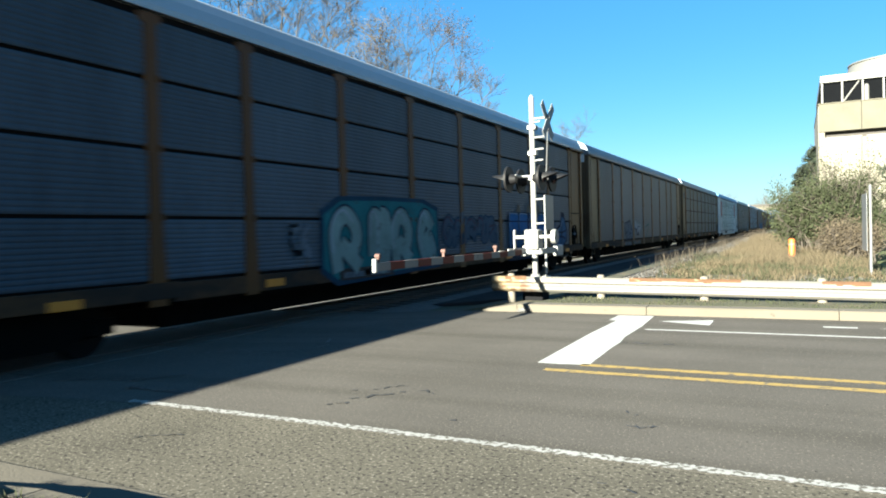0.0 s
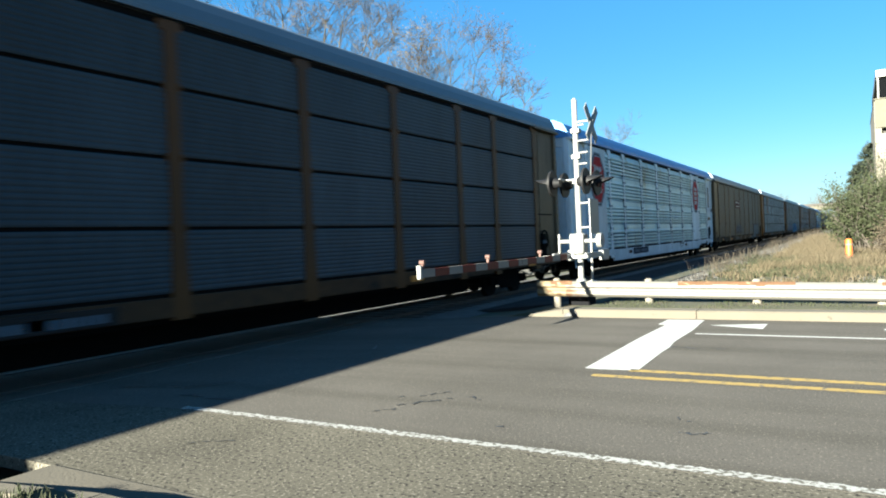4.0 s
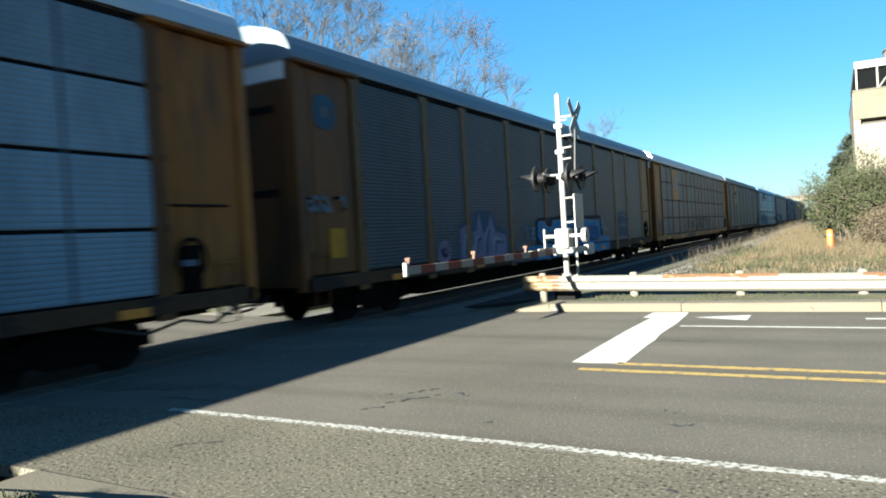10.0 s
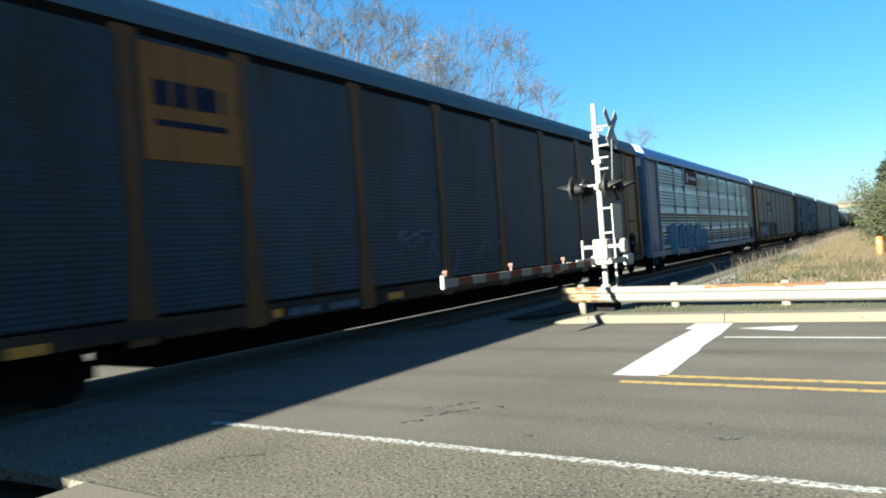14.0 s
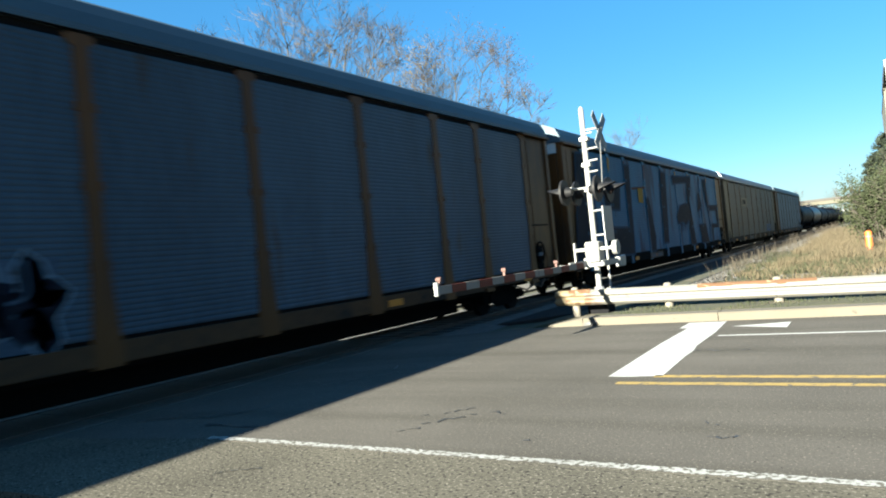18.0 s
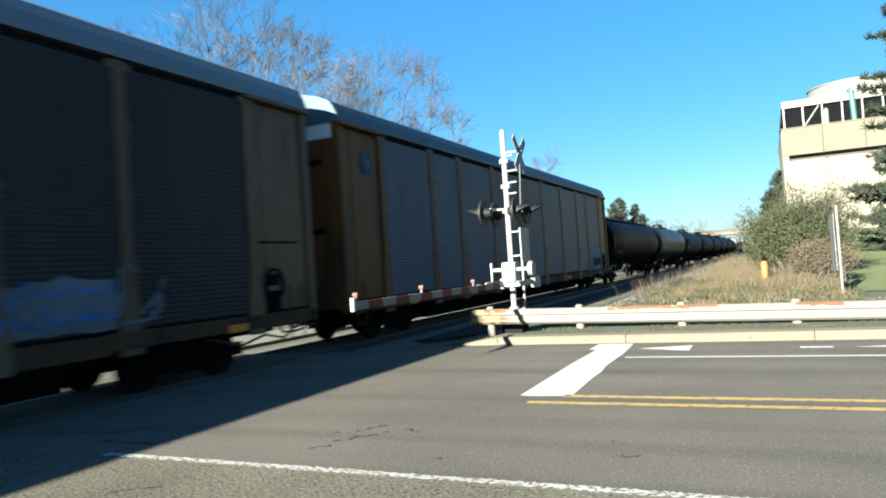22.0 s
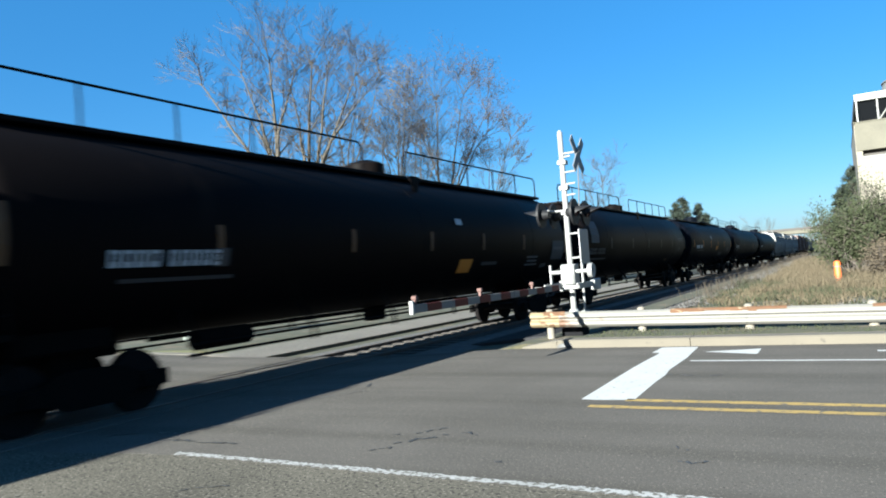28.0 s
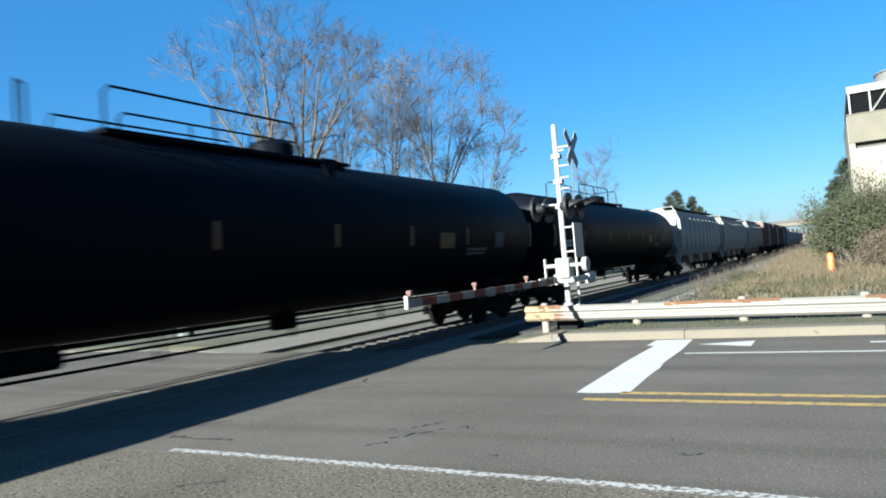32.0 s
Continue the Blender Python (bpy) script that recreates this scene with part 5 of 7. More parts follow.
    part("dark_spot", blob(10.12, 0.95, 0.14, 0.14, 1.4985, 77), "g_dim", c)
    scrawl(c, 5.2, 6.6, 1.0, 1.5, "dim", 3, 75)
    for q in ([(10.75, 1.5), (11.2, 1.52), (11.0, 1.5), (11.0, 1.15)], [(11.65, 1.5), (11.35, 1.5), (11.35, 1.18), (11.65, 1.18)], [(11.35, 1.34), (11.6, 1.34)]):
        line_on(c, "pale", q, 0.06, 1.4845, bend=False)
    crest_line = [(11.9, 1.74), (12.5, 1.76), (12.7, 1.6), (12.95, 1.53), (13.15, 1.57), (13.3, 1.77), (14.15, 1.8), (14.35, 1.58), (14.6, 1.78), (15.9, 1.86), (16.6, 1.8), (17.85, 1.77), (18.85, 1.77)]
    sprayed(c, "navy", [(11.7, 0.8), (11.75, 1.78), (14.0, 1.92), (19.0, 1.92), (19.3, 0.8)], 1.4945, "dark ground of the blue graffiti")
    sprayed(c, "bright", crest_line + [(18.9, 1.1), (20.2, 0.98), (20.15, 0.45), (10.6, 0.45), (10.7, 0.9), (12.2, 0.95), (11.8, 1.25)], 1.497, "long bright blue sprayed piece")
    sprayed(c, "azure", [(14.6, 1.5), (16.0, 1.6), (18.6, 1.5), (18.8, 0.9), (16.0, 0.85), (14.4, 1.0)], 1.498)
    line_on(c, "black", [(a, b + 0.05) for a, b in crest_line], 0.06, 1.499, bend=False)
    line_on(c, "pale", [(a, b - 0.04) for a, b in crest_line], 0.018, 1.5, bend=False)
    line_on(c, "navy", [(10.6, 0.77), (20.1, 0.8)], 0.03, 1.5005, bend=False)
    for q in ([(12.5, 1.35), (12.9, 1.22), (13.3, 1.36)], [(14.0, 1.42), (14.3, 1.36), (14.6, 1.45)], [(12.6, 1.3), (13.2, 1.05), (14.1, 1.0)], [(14.1, 1.2), (14.5, 1.05), (14.9, 1.25)], [(15.6, 1.25), (16.2, 1.3), (16.4, 1.1)],
              [(16.6, 1.4), (17.2, 1.42), (17.6, 1.3)], [(17.6, 1.6), (17.5, 1.1), (18.0, 0.95)], [(12.1, 0.95), (13.0, 1.0), (14.4, 0.9)], [(18.2, 1.65), (18.25, 1.2)], [(15.0, 1.7), (15.1, 1.4), (15.5, 1.3)]):
        line_on(c, "navy", q, 0.045, 1.501)
        line_on(c, "pale", [(a, b + 0.06) for a, b in q], 0.018, 1.502)
    for y, z in ((12.2, 0.62), (15.4, 0.95), (17.2, 0.55), (18.7, 0.9)):
        part("yellow_spot", blob(y, z, 0.13, 0.1, 1.5035, int(y * 3)), "g_gold", c)
    for y, z in ((13.0, 0.6), (14.1, 0.88), (11.4, 0.55), (16.3, 0.6)):
        part("dark_spot", blob(y, z, 0.16, 0.14, 1.503, int(y)), "g_navy", c)
    for q in ([(19.2, 1.75), (19.5, 1.4), (19.4, 1.15)], [(19.1, 1.45), (19.9, 1.3)]):
        line_on(c, "pale", q, 0.04, 1.4975)
    sprayed(c, "dusk", [(21.55, 0.98), (21.6, 2.06), (23.5, 2.1), (23.45, 0.95)], 1.4725, "square grey patch with tags")
    for q in ([(21.65, 1.0), (21.65, 2.0), (23.4, 2.05)], [(23.4, 2.0), (23.35, 1.0)], [(21.8, 1.9), (22.4, 1.95), (23.2, 1.85)], [(21.8, 1.4), (22.6, 1.5), (23.2, 1.4)]):
        line_on(c, "grey", q, 0.045, 1.476)
    c = rack(6, "blue-grey car-carrier wagon with rusty orange posts and ends", "pan_blue", "orange", "orange", "roof_light", seam=True)
    sill_marks(c, 7)
    plate(c, "logo_panel", 4.9, 6.75, 2.85, 4.7, "yellow", "yellow panel with a blue and white shield", 1.49)
    shield(c, 5.75, 3.9, 0.8, 0.98)
    scrawl(c, 0.7, 1.5, 1.05, 1.6, "grey", 5, 84, 0.06)
    scrawl(c, 9.0, 16.0, 0.85, 1.7, "navy", 24, 82, 0.022)
    scrawl(c, 12.9, 18.7, 0.9, 1.7, "navy", 18, 83, 0.025)
    for y in (10.9, 13.9, 16.9, 19.9):
        plate(c, "roof_bracket", y, y + 0.2, 4.78, 4.98, "white", x=1.5)
    c = rack(7, "dark grey car-carrier wagon with rusty posts and yellow panel", "pan_soot", "tan", "tan", "roof_dark", rows=False, flare=True)
    sill_marks(c, 8, 7.4)
    plate(c, "logo_panel", 5.0, 6.75, 3.0, 4.7, "yellow", "yellow panel with a dark emblem", 1.49)
    bars(c, 5.2, 6.5, 3.75, 4.25, "g_navy", 1, 91, 1.504)
    plate(c, "emblem_bar", 5.2, 6.5, 3.5, 3.6, "g_navy", x=1.496)
    scrawl(c, 10.7, 12.6, 1.0, 1.9, "dim", 5, 92)
    scrawl(c, 13.0, 15.5, 0.9, 1.6, "dim", 4, 93)
    c = rack(8, "silver slatted car-carrier wagon with blue-grey end and graffiti", "pan_silver", "blue_end", "blue_end", "roof_blue", rows=False, pitch=0.145, depth=0.07)
    sill_marks(c, 9)
    for a, b in zip(POSTS, POSTS[1:]):
        for z in (1.02, 1.18, 1.34, 1.5, 2.08, 2.22, 2.36):
            plate(c, "stripe", a + 0.12, b - 0.12, z, z + 0.09, "g_brown", x=1.49)
    plate(c, "logo_panel", 7.1, 9.65, 4.0, 4.76, "g_purple", "dark red panel with a white emblem", 1.51)
    part("emblem", blob(7.45, 4.36, 0.2, 0.25, 1.525, 95), "mark_white", c)
    bars(c, 7.8, 9.4, 4.26, 4.5, "mark_white", 1, 96, 1.524)
    sprayed(c, "cyan", [(2.4, 1.15), (2.9, 1.45), (3.3, 1.5), (3.3, 1.0), (2.9, 1.1)], 1.505)
    fat = ([(0.95, 0.85), (0.5, 1.0), (0.1, 0.8), (0.3, 0.55), (0.8, 0.48), (0.95, 0.2), (0.5, 0.0), (0.02, 0.08)],
           [(0.05, 0.0), (0.1, 0.7), (0.5, 1.0), (0.9, 0.7), (0.95, 0.0)], [(0.95, 0.8), (0.5, 1.0), (0.08, 0.6), (0.1, 0.2), (0.5, 0.0), (0.95, 0.3), (0.6, 0.42)],
           [(0.95, 0.85), (0.4, 0.95), (0.08, 0.5), (0.4, 0.05), (0.95, 0.12)], [(0.05, 1.0), (0.1, 0.0), (0.5, 0.8), (0.9, 0.0), (0.95, 1.0)])
    for y, wd, g in zip((3.1, 4.95, 6.75, 8.3, 9.75), (1.75, 1.65, 1.5, 1.4, 1.7), fat):
        wide_letter(c, y, wd, 0.5, 1.95, g, "cyan", "navy", 0.3)
    scrawl(c, 2.6, 3.0, 1.55, 1.85, "ink", 3, 97, 0.025)
    c = rack(9, "blue-grey car-carrier wagon with flared brown posts and white graffiti", "pan_grey", "tan", "tan", "roof_dark", rows=False, flare=True)
    sill_marks(c, 10, board=False)
    bars(c, 7.0, 9.0, 3.4, 3.75, "g_navy", 2, 101, 1.482)
    bars(c, 8.0, 9.4, 2.95, 3.12, "g_navy", 1, 105, 1.482)
    sprayed(c, "ink", [(1.9, 0.66), (1.9, 1.95), (4.0, 2.0), (6.6, 1.9), (6.62, 0.62)], 1.4955, "white sprayed block in a black outline")
    sprayed(c, "dusk", [(2.0, 0.72), (2.05, 1.84), (4.0, 1.88), (6.5, 1.8), (6.54, 0.7)], 1.4963)
    for y, wd, g in ((2.08, 0.92, 1), (2.98, 0.9, 4), (3.86, 0.86, 2), (4.7, 0.92, 0), (5.6, 0.9, 3)):
        wide_letter(c, y, wd, 0.76, 1.76, GLYPHS[g], "white", "ink", 0.24, "dusk")
    rnd = random.Random(107)
    for i in range(14):
        y, z = 2.2 + 4.1 * i / 14, rnd.uniform(0.8, 1.1)
        line_on(c, "navy", [(y, z), (y + 0.14, z + rnd.uniform(-0.1, 0.2)), (y + 0.3, z + rnd.uniform(-0.1, 0.1))], rnd.uniform(0.015, 0.035), 1.5145)
    sprayed(c, "dusk", [(10.0, 0.78), (10.2, 1.85), (12.2, 1.9), (12.1, 0.76)], 1.4825)
    for y, wd, g in ((7.15, 1.0, 3), (8.1, 0.95, 1), (9.0, 1.0, 0), (9.95, 0.95, 5), (10.85, 0.75, 2), (11.5, 0.75, 4)):
        pts = [(y + wd * (0.12 + 0.76 * a), 0.82 + 1.02 * b) for a, b in GLYPHS[g]]
        line_on(c, "pale", pts, 0.2, 1.484, "graffiti_outline")
        line_on(c, "ink", pts, 0.16, 1.4865, "graffiti_letter")
        line_on(c, "dusk", [(a - 0.05, b + 0.04) for a, b in pts[:3]], 0.022, 1.4885)
    line_on(c, "grey", [(8.3, 1.72), (8.8, 1.88), (9.7, 1.9), (9.6, 1.2)], 0.022, 1.488)
    c = rack(10, "car-carrier wagon covered in large blue and black graffiti letters", "pan_sky", "pan_sky", "tan", "roof_dark", rows=False, sill="under")
    big_letters(c)
    sill_marks(c, 11)
    c = rack(11, "dark brown car-carrier wagon with flared beige posts", "pan_brown", "beige", "beige", rows=False, flare=True)
    sill_marks(c, 12)
    plate(c, "logo_panel", 6.98, 9.6, 3.1, 3.75, "beige", "beige panel with a faded emblem", 1.49)
    bars(c, 7.6, 9.1, 3.2, 3.68, "g_black", 1, 111, 1.504)
    sprayed_block(c, 20.6, 23.4, 0.8, 1.7, "dim", 113)
    graffiti(c, 20.6, 23.4, 0.85, 1.6, "grey", "blue", 5, 112)
    scrawl(c, 23.4, 24.2, 0.9, 1.8, "dim", 4, 114)
    c = rack(12, "weathered blue-grey car-carrier wagon with flared tan posts", "pan_grey", "tan", "tan", "roof_dark", rows=False, flare=True)
    sill_marks(c, 13, board=False)
    part("badge", blob(1.25, 4.05, 0.27, 0.27, 1.462, 121, wob=0.0), "g_slate", c, "round blue badge")
    part("badge_centre", blob(1.25, 4.05, 0.12, 0.12, 1.468, 5, wob=0.0), "g_dim", c)
    plate(c, "paint_patch", 24.2, 26.4, 0.78, 1.9, "g_pale", "pale blue painted patch with black graffiti", 1.4705)
    graffiti(c, 24.4, 26.2, 0.85, 1.6, None, "navy", 3, 122, "navy")


def wide_letter(c, y, wd, z0, z1, g, fill, line, f=0.27, light="pale"):
    """One fat sprayed letter over the panels, with a dark outline."""
    pts = curl([(y + f + (wd - 2 * f) * p, z0 + f + (z1 - z0 - 2 * f) * q) for p, q in g])
    o = part("graffiti_letter", loose_mesh("graffiti_letter", stroke(pts, f + 0.05, 1.506)), "g_" + line, c, "fat blue sprayed letter")
    part("filling", loose_mesh("filling", stroke(pts, f, 1.51)), "g_" + fill, o)
    part("highlight", loose_mesh("highlight", stroke([(a - 0.1, b + 0.1) for a, b in pts[2:len(pts) // 2]], 0.025, 1.513)), "g_" + light, o)


def big_letters(c):
    """Dark letter shapes as high as the wagon, sprayed over the blue."""
    shapes = [
        [(0.6, 0.9), (1.3, 4.6), (2.5, 4.6), (1.8, 0.8)], [(4.0, 2.7), (4.05, 3.65), (6.0, 3.65), (5.7, 2.65)], [(3.9, 0.85), (4.0, 1.9), (7.2, 1.85), (7.0, 0.8)],
        [(6.8, 4.5), (7.5, 4.5), (7.2, 0.8), (6.9, 0.8)], [(9.7, 3.1), (10.2, 3.2), (10.7, 1.5), (10.5, 0.8), (9.9, 0.8)], [(12.6, 4.5), (13.6, 4.5), (13.0, 1.1), (12.2, 1.1)],
        [(15.2, 2.4), (16.1, 2.85), (17.0, 2.98), (17.95, 3.0), (18.0, 2.2), (17.05, 1.95), (16.5, 2.1), (15.4, 2.0)],
        [(18.1, 4.5), (19.25, 4.6), (18.95, 3.9), (18.5, 3.2), (18.7, 2.2), (19.15, 0.8), (17.9, 0.8), (18.0, 2.9)],
        [(20.75, 3.62), (21.15, 3.65), (21.5, 3.1), (21.35, 2.85), (20.35, 2.66)], [(20.35, 1.8), (22.25, 1.83), (22.75, 0.8), (20.75, 0.8), (20.7, 1.3)],
        [(22.45, 4.5), (23.3, 4.55), (23.5, 2.4), (22.9, 3.4)], [(23.6, 2.75), (23.6, 2.95), (26.3, 3.0), (26.2, 2.75)], [(24.0, 0.8), (24.0, 1.8), (26.2, 1.78), (26.2, 1.6), (24.4, 1.6), (24.3, 0.8)],
        [(25.6, 2.8), (26.25, 2.8), (26.2, 1.7), (25.9, 1.7)], [(15.0, 4.05), (16.2, 4.15), (18.1, 4.25), (18.1, 4.5), (15.0, 4.4)],
    ]
    for k, pts in enumerate(shapes):
        sprayed(c, "ink", pts, 1.4985 + 0.0003 * k, "tall dark letter sprayed over the blue", 0.09)
    rnd = random.Random(10)
    for k in range(26):
        y, z = rnd.choice(((4.9, 2.6), (16.4, 2.0), (17.3, 1.95), (21.0, 2.65), (18.6, 2.6), (25.5, 2.7)))
        y += rnd.uniform(-0.7, 0.7)
        line_on(c, "deep", [(y, z + 0.1), (y + 0.02, z - rnd.uniform(0.15, 0.5))], rnd.uniform(0.015, 0.05), 1.4964, "paint_run", False)
    sprayed(c, "gold", [(8.5, 3.0), (8.5, 3.6), (9.3, 3.6), (9.2, 2.95)], 1.4985)
    sprayed(c, "brown", [(7.6, 3.6), (9.7, 3.72), (9.7, 3.6), (7.6, 3.5)], 1.4965)
    for y in POSTS[1:-1]:
        z = rnd.uniform(3.9, 4.4)
        sprayed(c, "gold" if rnd.random() < 0.5 else "brown", [(y - 0.1, z), (y - 0.1, 4.7), (y + 0.1, 4.7), (y + 0.1, z + 0.2)], 1.4932)


rack_cars()


def tank_shell(length, r=1.53, head=0.62, n=40):
    s = Shape()
    pts = [(0, head - head * math.cos(math.pi / 2 * i / 6), 0) for i in range(7)]
    rs = [max(0.02, r * math.sin(math.pi / 2 * i / 6)) for i in range(7)]
    mids = [length * f for f in (0.25, 0.5, 0.75)]
    full = pts + [(0, m, 0) for m in mids] + [(0, length - y, 0) for _, y, _ in pts[::-1]]
    s.tube(full, rs + [r] * 3 + rs[::-1], n)
    me = s.mesh("tank", True)
    return me


def tank_car(y, pitch, label, m="tank", walk_rail=True, seed=0, r=1.62, marked=False):
    """A tank wagon with dome, walkway, side rail, ladders and bogies."""
    car = thing("tank_car", label, "rail car", group="train cars")
    TRAIN.append((car, y))
    L, zc = pitch - 0.9, 2.36
    t = part("tank", shared(("tank", round(pitch, 2), r), lambda: tank_shell(L - 0.5, r)), m, car)
    t.location = (0, 0.25, zc)
    for f in (0.16, 0.5, 0.84):
        yy = 0.5 + (L - 1.0) * f
        part("weld_band", Shape().tube([(0, yy - 0.03, zc), (0, yy + 0.03, zc)], r + 0.003, 40), m, car, smooth=True)
    for ya, yb, yc in ((0.15, 3.1, 1.2), (L - 3.1, L - 0.15, L - 2.6)):
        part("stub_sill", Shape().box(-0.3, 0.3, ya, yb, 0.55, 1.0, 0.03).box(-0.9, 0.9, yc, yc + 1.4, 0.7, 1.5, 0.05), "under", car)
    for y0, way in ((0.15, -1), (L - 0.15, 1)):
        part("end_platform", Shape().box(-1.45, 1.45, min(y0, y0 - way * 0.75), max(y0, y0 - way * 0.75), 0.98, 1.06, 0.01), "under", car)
        coupler(car, y0, way, 0.72, 0.45)
        g = Shape()
        for sx in (-1, 1):
            x = sx * 1.42
            g.tube([(x, y0, 0.35), (x, y0, 2.0), (x, y0 - way * 0.7, 2.0), (x, y0 - way * 0.7, 0.35)], 0.02, 6)
            for z in (0.4, 0.7, 1.3, 1.65):
                g.tube([(x, y0, z), (x, y0 - way * 0.7, z)], 0.015, 5)
        g.tube([(-1.4, y0, 1.95), (1.4, y0, 1.95)], 0.02, 6)
        part("end_rail", g, "truck", car, smooth=True)
        truck(car, y0 - way * 2.0)
    h = Shape()
    for sx in (-1, 1):
        for z in (0.46, 0.62):
            h.tube([(sx * 1.5, 3.4, z), (sx * 1.5, L - 3.4, z)], 0.022, 6)
        for i in range(6):
            yy = 3.6 + (L - 7.2) * i / 5
            for dy in (-0.08, 0.08):
                h.tube([(sx * 1.5, yy + dy, 0.4), (sx * 1.5, yy + dy, 0.64), (sx * 1.1, yy + dy, 1.25)], 0.018, 5)
    part("side_rail", h, "truck", car, smooth=True)
    part("brake_gear", Shape().tube([(0.7, 4.2, 0.62), (0.7, 5.4, 0.62)], 0.17, 12).box(-0.15, 0.15, L / 2 - 0.3, L / 2 + 0.3, 0.42, 0.85, 0.04).tube([(0.3, 3.6, 0.7), (0.3, L - 3.6, 0.7)], 0.03, 6), "under", car, smooth=True)
    top = zc + r
    c = L / 2
    dh = 0.4 if marked else 0.28
    dome = part("dome", Shape().tube([(0, c, top - 0.1), (0, c, top + dh), (0, c, top + dh + 0.06)], [0.5, 0.5, 0.42], 20), m, car, smooth=True)
    part("dome_bonnet", Shape().tube([(0, c, top + dh + 0.06), (0, c, top + dh + 0.12)], [0.28, 0.22], 14).box(-0.08, 0.08, c + 0.45, c + 0.62, top + 0.1, top + 0.3, 0.02), m, dome, smooth=True)
    span = (0.7, L - (0.35 if marked else 0.7)) if walk_rail else (c - 4.4, c + 1.75)
    for sx in (-1, 1):
        part("walkway", Shape().box(min(sx * 0.1, sx * 0.75), max(sx * 0.1, sx * 0.75), span[0], span[1], top - 0.1, top - 0.02, 0.01), m, car)
    zt = top + 0.66
    runs = [(span[0], c - 0.9, 0.6), (c + 0.9, span[1], 0.6)] if walk_rail else [(c - 4.3, c + 0.1, 0.65), (c - 3.1, c + 1.7, -0.65)]
    if marked:
        runs = [(span[0], c + 0.1, 0.6), (c + 0.78, span[1], 0.6)]
        part("dome_flange", Shape().tube([(0, c, top + 0.26), (0, c, top + 0.31)], 0.55, 20), m, dome, smooth=True)
        part("dome_platform", Shape().box(0.55, 1.0, c - 1.7, c + 1.9, top - 0.06, top + 0.02, 0.01), m, car)
        part("grab_loop", Shape().tube([(0.8, c + 0.35, top), (0.8, c + 0.4, top + 0.2), (0.8, c + 0.95, top + 0.36), (0.8, c + 1.06, top + 0.3), (0.8, c + 1.1, top)], 0.022, 6), m, car, smooth=True)
        part("safety_chain", Shape().tube([(0.6, c + 0.1 + 0.68 * i / 6, zt - 0.14 - 0.2 * math.sin(math.pi * i / 6)) for i in range(7)], 0.009, 5), m, car, smooth=True)
    for a, b, x in runs:
        g = Shape().tube([(x, a, top - 0.1), (x, a, zt - 0.12), (x, a + 0.12, zt), (x, b - 0.12, zt), (x, b, zt - 0.12), (x, b, top - 0.1)], 0.024, 6)
        k = max(1, round((b - a) / (9 if marked else 1.9)))
        if marked:
            yy = a + 0.95 if a > c else b - 0.95
            g.tube([(x, yy, top - 0.1), (x, yy, zt)], 0.022, 6)
        for i in range(1, k):
            yy = a + (b - a) * i / k
            g.tube([(x, yy, top - 0.1), (x, yy, zt)], 0.022, 6)
        part("walkway_rail", g, m, car, smooth=True)
    if not walk_rail:
        part("toe_rail", Shape().tube([(0.76, c - 5.3, top - 0.25), (0.76, c - 5.2, top + 0.04), (0.76, c - 1.9, top + 0.04), (0.76, c - 1.8, top - 0.1)], 0.02, 6), m, car, smooth=True)
        part("end_loop", Shape().tube([(0.8, c - 5.6, top - 0.25), (0.8, c - 5.6, top + 0.3), (0.72, c - 5.55, top + 0.42), (-0.4, c - 5.0, zt + 0.16), (-0.6, c - 4.9, zt + 0.1), (-0.64, c - 4.9, top - 0.1)], 0.024, 6), m, car, smooth=True)
        part("end_loop", Shape().tube([(0.65, c + 1.6, top - 0.1), (0.65, c + 1.6, zt - 0.15), (0.55, c + 1.62, zt), (-0.55, c + 1.7, zt), (-0.65, c + 1.7, zt - 0.15), (-0.65, c + 1.7, top - 0.1)], 0.02, 6), m, car, smooth=True)
    if not marked:
        part("platform_bracket", Shape().prism([(c + 0.2, top - 0.1), (c + 0.75, top - 0.1), (c + 0.5, top - 0.62)], 1.12, 1.16, "x"), m, car)
    def skin(yy, wd, ang, hh, m2, name, lab=""):
        s, up = Shape(), 0.021 if name == "lettering_gap" else 0.016
        for a in (ang - hh, ang - hh / 3, ang + hh / 3, ang + hh):
            for q in (yy, yy + wd):
                s.v.append(((r + up) * math.cos(a), q, zc + (r + up) * math.sin(a)))
        s.f = [(0, 1, 3, 2), (2, 3, 5, 4), (4, 5, 7, 6)]
        return part(name, loose_mesh(name, s), m2, car, lab)

    if marked:
        for yy in (1.6, 5.0, 8.45, 11.62, 15.05, 18.75):
            skin(yy, 0.13, -0.08, 0.15, "mark_yellow", "reflector", "yellow reflective strip")
        skin(10.9, 0.68, -0.27, 0.09, "mark_yellow", "placard", "orange placard")
        skin(12.7, 1.7, -0.57, 0.09, "mark_grey", "stencil_panel", "pale grey worn panel")
        skin(16.5, 1.1, -0.36, 0.1, "mark_grey", "stencil_panel", "pale grey worn panel")
        for i in range(3):
            skin(8.35 + 0.06 * i, 0.46, 0.25 - 0.05 * i, 0.013, "mark_white", "lettering")
        for yy, wd in ((2.5, 0.24), (2.8, 0.2), (3.1, 0.26), (3.4, 0.22), (4.0, 0.2), (4.26, 0.2), (4.52, 0.2)):
            skin(yy, wd, -0.2, 0.07, "mark_white", "lettering")
        skin(3.0, 2.4, -0.36, 0.02, "mark_grey", "lettering")
        return car
    strip = "mark_tan" if seed == 5 else "strip_dull"
    for yy in (4.0, 7.5, 10.6, 13.4, 16.2):
        skin(yy, 0.13, -0.08, 0.14, strip, "reflector", "dull yellow reflective strip")
